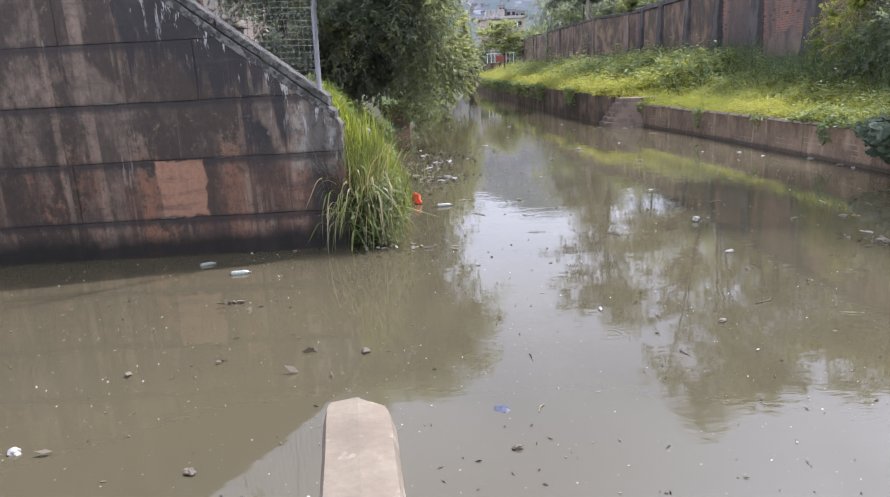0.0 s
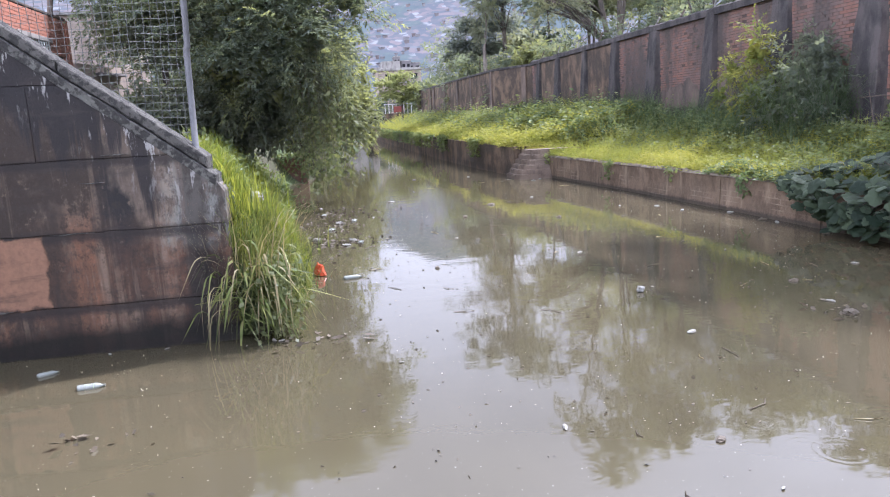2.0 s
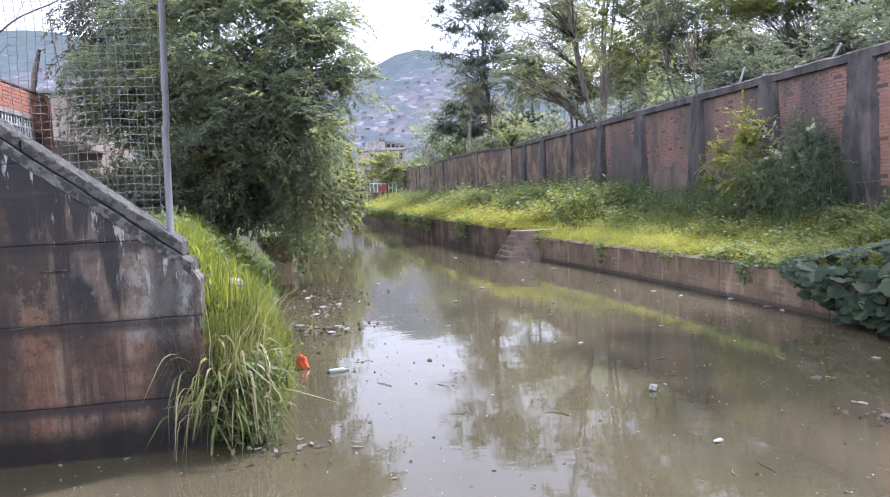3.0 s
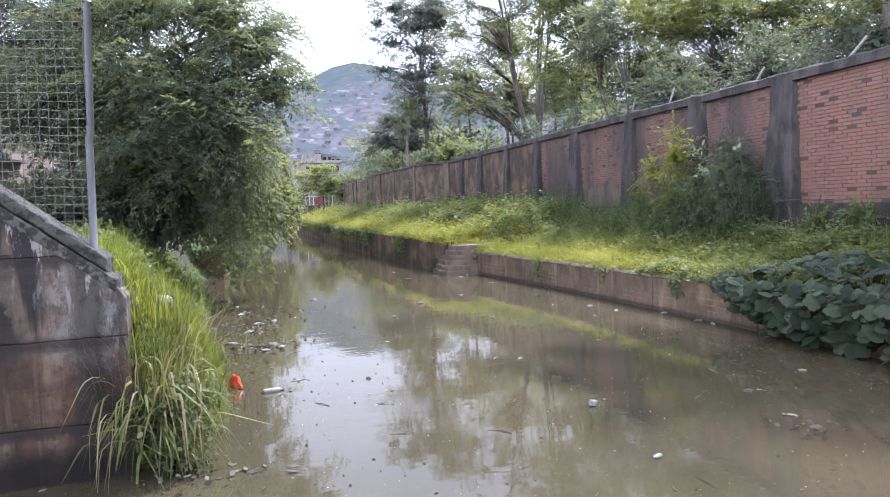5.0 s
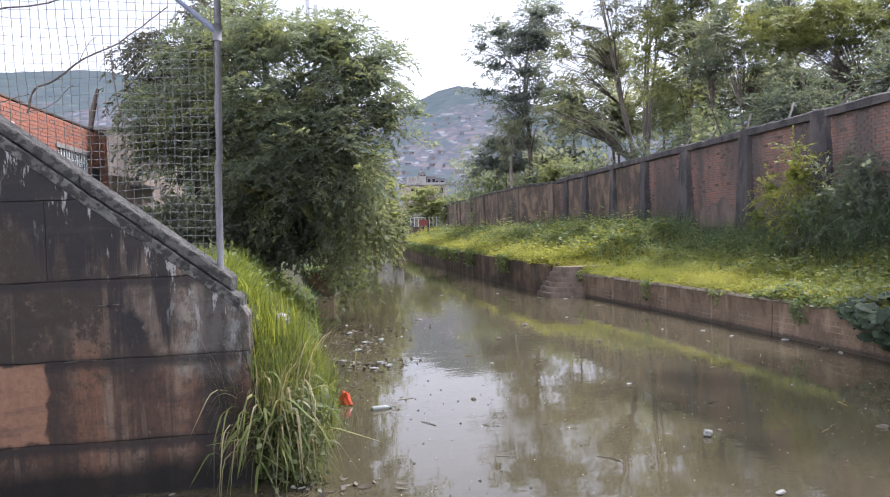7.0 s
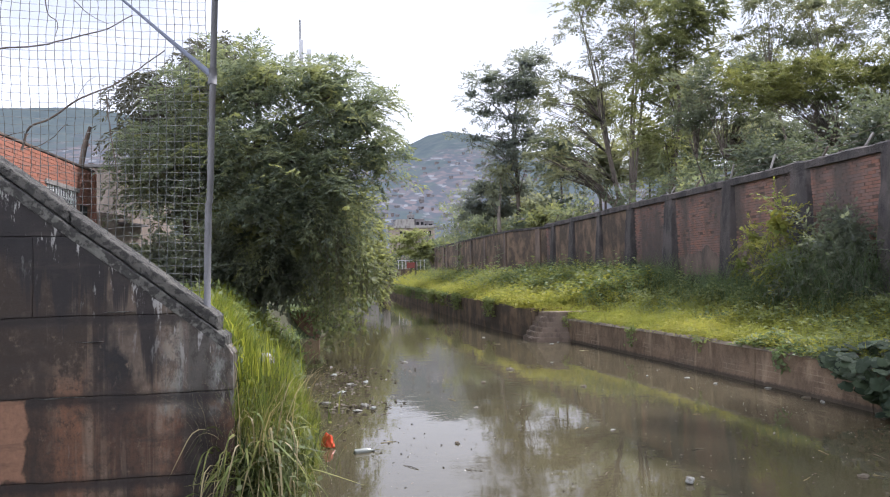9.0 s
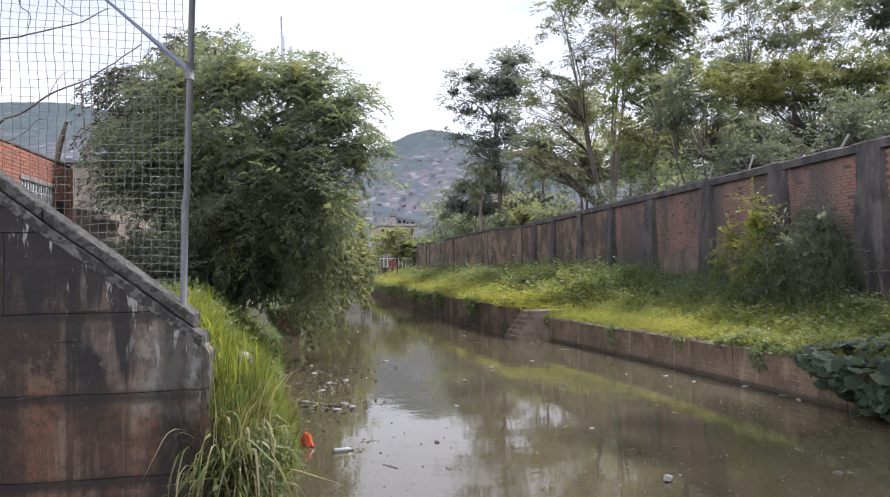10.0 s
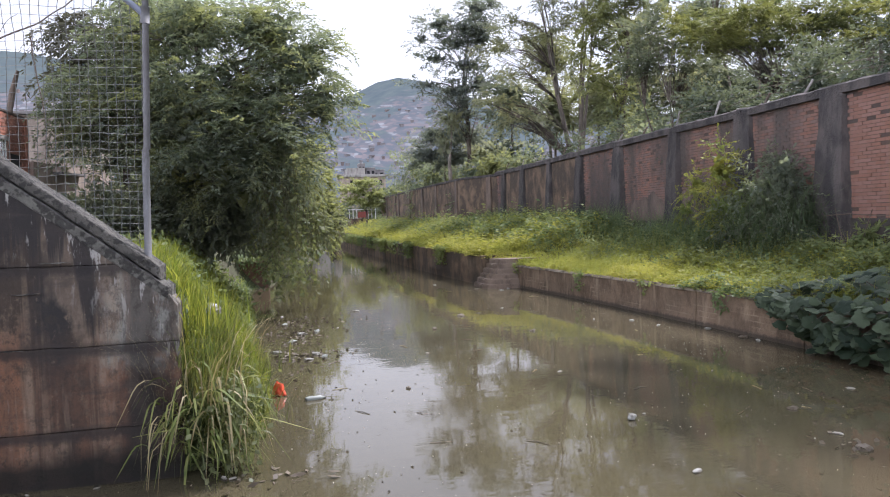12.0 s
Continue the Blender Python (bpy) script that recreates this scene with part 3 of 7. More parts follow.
def empty(name, at, label, category, group="", kind=""):
    ob = new(name)
    ob.location = at
    ob.empty_display_size = 0.2
    return tagged(ob, label, category, group, kind)


def box(bm, lo, hi, bevel=0.0, m=None):
    r = bmesh.ops.create_cube(bm, size=1.0)
    lo, hi = Vector(lo), Vector(hi)
    for v in r["verts"]:
        v.co = Vector((lo[i] + (v.co[i] + 0.5) * (hi[i] - lo[i]) for i in range(3)))
    if bevel > 0:
        r2 = bmesh.ops.bevel(bm, geom=list({e for v in r["verts"] for e in v.link_edges}), offset=bevel, segments=2, affect="EDGES", profile=0.6)
        vs = list({v for f in r2["faces"] for v in f.verts} | {v for v in r["verts"] if v.is_valid})
    else:
        vs = r["verts"]
    if m is not None:
        bmesh.ops.transform(bm, matrix=m, verts=vs)
    return bm


def boxed(lo, hi, bevel=0.0, m=None):
    return box(bmesh.new(), lo, hi, bevel, m)


def tube_arrays(points, radii, sides=6):
    """A tapered tube along points: verts and quads."""
    pts = [Vector(p) for p in points]
    vs, fs = [], []
    for i, p in enumerate(pts):
        d = (pts[min(i + 1, len(pts) - 1)] - pts[max(i - 1, 0)]).normalized()
        a = d.orthogonal().normalized() if abs(d.z) < 0.95 else d.cross(Vector((1, 0, 0))).normalized()
        if i and abs(d.z) < 0.95:
            a = d.cross(Vector((0, 0, 1))).normalized()
        b = d.cross(a)
        for k in range(sides):
            t = 2 * math.pi * k / sides
            vs.append(p + radii[i] * (math.cos(t) * a + math.sin(t) * b))
    for i in range(len(pts) - 1):
        for k in range(sides):
            q = (k + 1) % sides
            fs.append((i * sides + k, i * sides + q, (i + 1) * sides + q, (i + 1) * sides + k))
    return vs, fs


def tubes(name, runs, material, parent=None, label="", sides=6):
    """Several tapered tubes that belong together, as one mesh. runs: (points, radii)."""
    vs, fs = [], []
    for points, radii in runs:
        v, f = tube_arrays(points, radii, sides)
        n = len(vs)
        vs += v
        fs += [tuple(n + i for i in q) for q in f]
        fs += [tuple(n + i for i in range(sides)), tuple(n + len(v) - 1 - i for i in range(sides))]
    return raw(name, vs, fs, material, parent, label, smooth=True)


def leaf_arrays(at, ahead, length, width, face=None):
    """Folded rhombic leaves at points, pointing ahead: verts, quads."""
    n = len(at)
    ahead = ahead / (np.linalg.norm(ahead, axis=1, keepdims=True) + 1e-9)
    side = np.cross(ahead, RNG.normal(size=(n, 3)) if face is None else face)
    side /= np.linalg.norm(side, axis=1, keepdims=True) + 1e-9
    L, W = np.reshape(length, (-1, 1)), np.reshape(width, (-1, 1))
    v = np.empty((n, 4, 3))
    v[:, 0] = at
    v[:, 1] = at + ahead * L * 0.45 + side * W * 0.5
    v[:, 2] = at + ahead * L
    v[:, 3] = at + ahead * L * 0.45 - side * W * 0.5
    return v.reshape(-1, 3), np.arange(4 * n).reshape(-1, 4)


def blade_arrays(root, height, lean, bend, width, segs=3):
    """Tapering, arching blades: root (n, 3), height (n), lean (n, 2) unit, bend (n): how far the tip hangs over."""
    n = len(root)
    out = np.empty((n, segs + 1, 2, 3))
    side = np.stack([-lean[:, 1], lean[:, 0], np.zeros(n)], 1)
    for k in range(segs + 1):
        s = k / segs
        ang = s * bend
        c = root.copy()
        up = np.where(bend > 0.05, np.sin(ang) / np.maximum(bend, 0.05), s)
        over = np.where(bend > 0.05, (1 - np.cos(ang)) / np.maximum(bend, 0.05), 0)
        c[:, 2] += height * up
        c[:, :2] += lean * (height * over)[:, None]
        w = (width * (1.02 - s) * 0.5)[:, None]
        out[:, k, 0], out[:, k, 1] = c - side * w, c + side * w
    base = np.arange(n)[:, None, None] * (2 * (segs + 1))
    k = np.arange(segs)[None, :, None] * 2
    quad = base + k + np.array([0, 1, 3, 2])[None, None, :]
    return out.reshape(-1, 3), quad.reshape(-1, 4)


def hang_arrays(root, length, lean, start, end, width, segs=9):
    """Long blades that rise a little, fold over and hang: start and end are angles from upright."""
    n = len(root)
    out = np.empty((n, segs + 1, 2, 3))
    side = np.stack([-lean[:, 1], lean[:, 0], np.zeros(n)], 1) + 0.35 * RNG.normal(size=(n, 3))
    c = root.copy()
    for k in range(segs + 1):
        s = k / segs
        f = min(1.0, s / 0.42)
        ang = start + (end - start) * f * f * (3 - 2 * f)
        w = (width * min(1.0, 1.9 * (1.03 - s)) * 0.5)[:, None]
        out[:, k, 0], out[:, k, 1] = c - side * w, c + side * w
        c = c + np.concatenate([lean * np.sin(ang)[:, None], np.cos(ang)[:, None]], 1) * (length / segs)[:, None]
    base = np.arange(n)[:, None, None] * (2 * (segs + 1))
    k = np.arange(segs)[None, :, None] * 2
    return out.reshape(-1, 3), (base + k + np.array([0, 1, 3, 2])[None, None, :]).reshape(-1, 4)


def join(chunks):
    vs, fs, n = [], [], 0
    for v, f in chunks:
        vs.append(v)
        fs.append(f + n)
        n += len(v)
    return np.concatenate(vs), np.concatenate(fs)


def spread_dirs(n):
    a = RNG.uniform(0, 2 * math.pi, n)
    return np.stack([np.cos(a), np.sin(a)], 1)


def patchy(x, y, scale, seed=0.0):
    """Smooth 0..1 value over the plan."""
    return np.array([0.5 + 0.5 * noise.noise((a * scale + seed, b * scale, seed)) for a, b in zip(x, y)])

# ---- the setting: ground, water, walls ----
RIGHT_Y = [-30, 0, 13, 16, 20.5, 26, 26.9, 27.6, 33, 40, 60, 75, 112]
RIGHT_X = [9.6, 9.2, 8.70, 8.56, 8.22, 7.62, 7.5, 6.62, 6.15, 5.78, 5.3, 5.05, 5.0]
LEFT_Y = [-30, 9.93, 9.97, 11, 12.6, 14.5, 22, 26, 31.3, 31.6, 36, 61, 75, 112]
LEFT_X = [-13, -13, -1.02, -0.80, -0.78, -0.98, -1.35, -1.75, -2.35, -1.2, -0.6, 2.2, 3.0, 3.9]


def right_edge(y):
    return np.interp(y, RIGHT_Y, RIGHT_X)


def left_edge(y):
    return np.interp(y, LEFT_Y, LEFT_X)


def smooth01(t):
    t = np.clip(t, 0, 1)
    return t * t * (3 - 2 * t)


def left_height(d, y):
    """Ground on the left bank, d metres inland."""
    top = np.interp(y, [9, 14, 24, 60, 112], [1.85, 1.9, 2.0, 2.2, 2.6])
    run = np.interp(y, [9.9, 11, 14, 20, 60], [0.55, 0.8, 1.5, 2.2, 2.6])
    return 0.03 + top * smooth01(d / run) ** 0.8 + 0.06 * np.clip(d - 3, 0, 12)


def right_height(d, y):
    """Ground on the right bank, d metres inland."""
    base = np.interp(y, [-30, 26.5, 28, 40, 112], [0.76, 0.76, 1.08, 1.2, 1.6])
    return base + 0.75 * smooth01((d - 1.2) / 3.2) + 0.5 * smooth01((d - 5.5) / 6.0)


def build_ground():
    ys = np.concatenate([np.linspace(-30, 9, 14), [9.93, 9.97], np.arange(10.3, 30, 0.5), np.arange(30, 112, 2.0), [112, 112.2, 140, 200, 400, 900, 2500]])
    inland = np.array([1800, 600, 200, 90, 50, 30, 20, 14, 10, 7.5, 6, 5, 4.2, 3.4, 2.8, 2.3, 1.9, 1.5, 1.2, 0.9, 0.65, 0.45, 0.3, 0.15, 0.04, 0.0])
    verts, width = [], 0
    for y in ys:
        xl, xr = float(left_edge(y)), float(right_edge(y)) + 0.15
        row = []
        closed = y > 112.1
        for d in inland:
            z = float(left_height(d, y)) if d > 0.02 else -0.7
            z += 0.10 * noise.noise((xl - d, y, 3.0)) if 0.1 < d < 60 else 0.0
            row.append((xl - d, y, 2.5 if closed else z))
        for s in (0.33, 0.66):
            row.append((xl + s * (xr - xl), y, 2.5 if closed else -0.75))
        for d in inland[::-1]:
            z = float(right_height(d, y)) if d > 0.02 else -0.7
            z += 0.08 * noise.noise((xr + d, y, 9.0)) if 0.1 < d < 60 else 0.0
            row.append((xr + d, y, 2.5 if closed else z))
        width = len(row)
        verts += row
    faces = [(j * width + i, j * width + i + 1, (j + 1) * width + i + 1, (j + 1) * width + i) for j in range(len(ys) - 1) for i in range(width - 1)]
    return tagged(raw("ground", verts, faces, "soil", smooth=True), "dark soil banks with sparse green growth", "ground", kind="structure")


ground = build_ground()


def build_water():
    ys = np.concatenate([[-30, -10, 0, 9.9, 9.96], np.arange(10.5, 112, 1.5), [112]])
    verts, faces = [], []
    for y in ys:
        verts += [(float(left_edge(y)) - 0.03, y, 0.0), (float(right_edge(y)) + 0.03, y, 0.0)]
    for j in range(len(ys) - 1):
        faces.append((2 * j, 2 * j + 1, 2 * j + 3, 2 * j + 2))
    return tagged(raw("water", verts, faces, "water"), "still murky brown canal water with reflections", "water", kind="structure")


water = build_water()


def strip_wall(name, ys, edge, thick, low, high, material, parent=None, seed=0.0, wear=0.02, out=0.0):
    """A long low wall along the bank edge: section swept along y, with uneven faces."""
    vs, fs = [], []
    levels = 5
    for y in ys:
        x = float(edge(y)) - out
        h = float(high(y)) + 0.6 * wear * noise.noise((y * 0.9, seed, 1.0))
        for k in range(levels):
            z = low + (h - low) * k / (levels - 1)
            vs.append((x + wear * noise.noise((y * 0.8, z * 2.0, seed)) + 0.04 * k / levels, y, z))
        vs.append((x + thick, y, h))
        vs.append((x + thick, y, low))
    n = levels + 2
    for j in range(len(ys) - 1):
        for k in range(n):
            q = (k + 1) % n
            fs.append((j * n + k, (j + 1) * n + k, (j + 1) * n + q, j * n + q))
    fs += [tuple(range(n - 1, -1, -1)), tuple((len(ys) - 1) * n + k for k in range(n))]
    return raw(name, vs, fs, material, parent)


# right bank: low retaining wall in cast lengths, pale worn cap, and the higher wall upstream
bank_wall = empty("retaining_wall_right", (8.6, 13, 0), "low brown stained concrete retaining wall along the water", "retaining wall", kind="structure")
bank_wall.location = (0, 0, 0)
cuts = [-12, -6, 0, 5, 9.5, 13.2, 16.4, 19.6, 22.9, 26.55]
for a, b in zip(cuts[:-1], cuts[1:]):
    ys = np.linspace(a + 0.008, b - 0.008, max(4, int((b - a) / 0.35)))
    strip_wall("wall_length", ys, right_edge, 0.26, -0.6, lambda y: 0.738, "quay", bank_wall, seed=a, wear=0.04)
    strip_wall("cap", ys, right_edge, 0.30, 0.742, lambda y: 0.80, "bank_top", bank_wall, seed=a + 50, wear=0.03, out=-0.008)

upper_wall = empty("retaining_wall_upstream", (0, 0, 0), "taller dark overgrown concrete bank wall upstream", "retaining wall", kind="structure")
cuts = [27.62, 33, 40, 48, 60, 75, 93, 111.9]
for a, b in zip(cuts[:-1], cuts[1:]):
    ys = np.linspace(a + 0.01, b - 0.01, max(5, int((b - a) / 0.8)))
    strip_wall("wall_length", ys, right_edge, 0.35, -0.6, lambda y: 1.12 + 0.006 * (y - 28), "bank_wall", upper_wall, seed=a, wear=0.07)
part("return_wall", boxed((6.64, 27.62, -0.6), (9.2, 27.95, 1.12), 0.03), "bank_wall", upper_wall)

# corner steps down to the water
steps = empty("bank_steps", (0, 0, 0), "worn concrete corner steps going down into water", "steps", kind="structure")
for k in range(6):
    t = k / 5
    bm = bmesh.new()
    x0, y0, z0, z1 = 6.30 + 0.62 * t, 26.05 + 0.50 * t, -0.6 if k == 0 else 0.17 * k - 0.03, 0.17 * (k + 1)
    ring = []
    for q in range(10):                                              # worn, slightly rounded outline
        ex, ey = ((x0, 27.6), (x0, 27.1), (x0, y0 + 0.35), (x0 + 0.12, y0 + 0.1), (x0 + 0.4, y0), (x0 + 0.8, y0 - 0.02), (7.62, y0 - 0.02), (7.75, y0 + 0.2), (7.75, 27.0), (7.75, 27.6))[q]
        ring.append((ex + 0.03 * noise.noise((ex * 3, ey * 3, k)), ey + 0.03 * noise.noise((ex * 3, ey * 3, k + 9.0))))
    low = [bm.verts.new((ex, ey, z0)) for ex, ey in ring]
    top = [bm.verts.new((ex + 0.02, ey + 0.02, z1 + 0.015 * noise.noise((ex * 4, ey * 4, k)))) for ex, ey in ring]
    bm.faces.new(top)
    bm.faces.new(low[::-1])
    for q in range(10):
        w = (q + 1) % 10
        bm.faces.new((low[q], low[w], top[w], top[q]))
    bmesh.ops.recalc_face_normals(bm, faces=bm.faces)
    bmesh.ops.bevel(bm, geom=[e for e in bm.edges if all(v in top for v in e.verts)], offset=0.03, segments=2, affect="EDGES")
    part("step", bm, "step", steps)

# ---- left wing wall: cast panels under a sloping coping ----
FACE_Y = 9.8
SLOPE = 0.775


def coping_height(x):
    return min(2.02 + SLOPE * (-1.5 - x), 5.6)


def clip_poly(poly, a, b, c):
    """Keeps the part of a polygon where a*x + b*z <= c."""
    out = []
    for i, p in enumerate(poly):
        q = poly[(i + 1) % len(poly)]
        fp, fq = a * p[0] + b * p[1] - c, a * q[0] + b * q[1] - c
        if fp <= 0:
            out.append(p)
        if fp * fq < 0:
            s = fp / (fp - fq)
            out.append((p[0] + s * (q[0] - p[0]), p[1] + s * (q[1] - p[1])))
    return out


def slab(poly, y0, y1, bevel=0.0):
    bm = bmesh.new()
    front = [bm.verts.new((x, y0, z)) for x, z in poly]
    back = [bm.verts.new((x, y1, z)) for x, z in poly]
    bm.faces.new(front)
    bm.faces.new(back[::-1])
    for i in range(len(poly)):
        j = (i + 1) % len(poly)
        bm.faces.new((front[j], front[i], back[i], back[j]))
    bmesh.ops.recalc_face_normals(bm, faces=bm.faces)
    if bevel:
        edges = [e for e in bm.edges if all(abs(v.co.y - y0) < 1e-5 for v in e.verts)]
        bmesh.ops.bevel(bm, geom=edges, offset=bevel, segments=2, affect="EDGES", profile=0.5)
    return bm


wing = empty("wing_wall_left", (0, 0, 0), "tall weathered concrete wing wall with black streaks and clay-red patches", "wall", kind="structure")


def wall_outline(cell):
    p = clip_poly(cell, SLOPE, 1.0, 2.0 - SLOPE * 1.5)         # under the sloping coping
    p = clip_poly(p, 1.6, 1.0, 2.0 - 1.6 * 1.5)                # the broken nose at the low end
    return clip_poly(p, 1.0, 0.0, -1.34) if p else p


core = clip_poly([(-13, -0.7), (-1.36, -0.7), (-1.36, 5.5), (-13, 5.5)], SLOPE, 1.0, 1.97 - SLOPE * 1.5)
core = clip_poly(core, 1.6, 1.0, 1.97 - 1.6 * 1.5)
part("core", slab(core, FACE_Y + 0.03, FACE_Y + 0.42), "wing", wing)
LIFTS = [-0.7, 0.56, 1.39, 2.19, 2.99, 3.8, 4.6, 5.5]
JOINTS = [
    [-13, -9.2, -5.2, -1.34],
    [-13, -9.0, -5.15, -3.30, -1.34],
    [-13, -8.4, -4.7, -1.34],
    [-13, -8.8, -5.02, -3.25, -1.34],
    [-13, -8.0, -5.05, -1.34],
    [-13, -7.4, -5.0, -1.34],
    [-13, -9.0, -1.34],
]


def worn_outline(poly):
    """Breaks straight casting joints into slightly wandering, chipped ones."""
    out = []
    for i, (xa, za) in enumerate(poly):
        xb, zb = poly[(i + 1) % len(poly)]
        n = max(1, int(math.hypot(xb - xa, zb - za) / 0.11)) if min(xa, xb) > -7.5 else 1
        for k in range(n):
            x, z = xa + (xb - xa) * k / n, za + (zb - za) * k / n
            dx = 0.012 * noise.noise((x * 1.7, z * 1.7, 3.0)) + 0.005 * noise.noise((x * 11, z * 11, 8.0))
            dz = 0.012 * noise.noise((x * 1.3, z * 1.3, 13.0)) + 0.010 * noise.noise((x * 9, z * 9, 18.0))
            out.append((x + dx, z + dz))
    return out


for row, (z0, z1) in enumerate(zip(LIFTS[:-1], LIFTS[1:])):
    for x0, x1 in zip(JOINTS[row][:-1], JOINTS[row][1:]):
        gx, gz = 0.0015, 0.0045
        poly = wall_outline([(x0 + gx, z0 + gz), (x1 - gx, z0 + gz), (x1 - gx, z1 - gz), (x0 + gx, z1 - gz)])
        if len(poly) < 3:
            continue
        part("panel", slab(worn_outline(poly), FACE_Y + RNG.uniform(-0.008, 0.008), FACE_Y + 0.05, 0.004), "wing", wing)
# spalled mortar lips along the joints
for x, z, w, h in ((-4.52, 2.20, 0.34, 0.045), (-3.02, 1.385, 0.5, 0.022), (-3.95, 0.57, 0.42, 0.03), (-2.45, 2.22, 0.3, 0.02), (-2.72, 1.93, 0.26, 0.018)):
    bm = bmesh.new()
    rings = []
    for k in range(9):
        t = k / 8
        b = math.sin(math.pi * min(0.97, max(0.03, t))) * (0.75 + 0.5 * noise.noise((x * 5 + t * 6, z, 2.0)))
        cx, cz = x + w * (t - 0.5), z + 0.012 * noise.noise((t * 5 + x, z, 6.0))
        rings.append([bm.verts.new(c) for c in ((cx, FACE_Y + 0.02, cz - 0.5 * h * b), (cx, FACE_Y - 0.012 - 0.016 * b, cz - 0.2 * h * b), (cx, FACE_Y - 0.010 - 0.012 * b, cz + 0.3 * h * b), (cx, FACE_Y + 0.02, cz + 0.5 * h * b))])
    for p, q in zip(rings[:-1], rings[1:]):
        for i in range(4):
            bm.faces.new((p[i], p[(i + 1) % 4], q[(i + 1) % 4], q[i]))
    bm.faces.new(rings[0][::-1])
    bm.faces.new(rings[-1])
    bmesh.ops.recalc_face_normals(bm, faces=bm.faces)
    part("mortar_lip", bm, "wing_grey", wing, "pale broken mortar lip")
# sloping coping slab and the pale ledge under it
coping = empty("coping_left", (0, 0, 0), "sloping grey concrete coping on the wing wall", "coping", kind="structure")


def sloped_bar(x0, x1, drop, thick, y0, y1, bevel):
    poly = [(x1, coping_height(x1) - drop - thick), (x1, coping_height(x1) - drop), (x0, coping_height(x0) - drop), (x0, coping_height(x0) - drop - thick)]
    return slab(worn_outline(poly[::-1]), y0, y1, bevel)


for x0, x1 in ((-6.1, -4.32), (-4.31, -2.92), (-2.91, -1.5)):
    part("coping_length", sloped_bar(x0, x1, -0.13, 0.13, FACE_Y + 0.02, FACE_Y + 0.40, 0.02), "coping", coping)
part("ledge", sloped_bar(-6.1, -1.42, 0.012, 0.13, FACE_Y - 0.016, FACE_Y + 0.42, 0.012), "wing_grey", coping, "pale lichened band under the coping")

# ---- concrete beam over the water on which the camera goes, and the plain wall behind ----
beam = empty("concrete_beam", (0, 0, 0), "narrow pale worn concrete wall top in the water", "beam", kind="structure")
bm = bmesh.new()
ts = np.concatenate([[0, 0.0004, 0.001, 0.002, 0.0035, 0.0055, 0.008, 0.0105, 0.014, 0.018, 0.024], np.linspace(0.035, 1, 60)])
prof = []
for t in ts:
    y = 2.64 - 10.6 * t
    cx = -0.395 + 0.125 * (2.64 - y)
    w = 0.145 + 0.012 * noise.noise((y * 3.0, 0, 0))
    w *= 0.80 + 0.20 * math.sqrt(max(0.0, 1 - (1 - min(1.0, (2.64 - y) / 0.06)) ** 2))
    nose_in = 0.05 * math.exp(-(2.64 - y) / 0.035)
    prof.append((cx, y, w, nose_in))
rows = []
for cx, y, w, nose_in in prof:
    j = 0.014
    rows.append([bm.verts.new(c) for c in (
        (cx - w - 0.02, y, -0.7), (cx - w, y, 1.04), (cx - w + 0.02, y, 1.095 + j * noise.noise((cx, y * 4, 1))), (cx, y, 1.11 + j * noise.noise((cx, y * 4, 5))),
        (cx + w - 0.02 - 1.6 * nose_in, y, 1.095 + j * noise.noise((cx, y * 4, 9))), (cx + w - 1.6 * nose_in, y, 1.03), (cx + w + 0.02, y, -0.7))])
for a, b in zip(rows[:-1], rows[1:]):
    for k in range(6):
        bm.faces.new((a[k], a[k + 1], b[k + 1], b[k]))
bm.faces.new(rows[0][::-1])
bm.faces.new(rows[-1])
bmesh.ops.recalc_face_normals(bm, faces=bm.faces)
part("beam_top", bm, "beam", beam)

back_wall = tagged(part("wall_back", boxed((-13, -8.4, -0.7), (9.6, -8.0, 3.2), 0.02), "dusty_concrete"), "plain grey concrete wall across the canal", "wall", kind="structure")
side_wall = tagged(part("wall_side", boxed((-13.4, -8.4, -0.7), (-13.0, 10.2, 4.4), 0.02), "dusty_concrete"), "plain grey concrete canal side wall", "wall", kind="structure")

# ---- long brick wall with pilasters on the right bank ----
WALL_X, WALL_TOP, BRICK_LOW = 13.05, 5.28, 2.24
brick_wall = empty("boundary_wall_right", (0, 0, 0), "tall old red brick boundary wall with blackened concrete pilasters", "wall", kind="structure")
part("plinth", boxed((WALL_X - 0.06, 2.0, 0.4), (WALL_X + 0.3, 46.9, BRICK_LOW), 0.02), "plinth", brick_wall, "dark concrete plinth")
part("backing", boxed((WALL_X + 0.014, 2.0, BRICK_LOW), (WALL_X + 0.2, 46.9, WALL_TOP), 0), "mortar", brick_wall, "dirty mortar")
PILASTERS = [5.2, 9.3, 13.35, 17.35, 20.9, 24.75, 29.1, 33.1, 37.0, 41.4, 45.1]


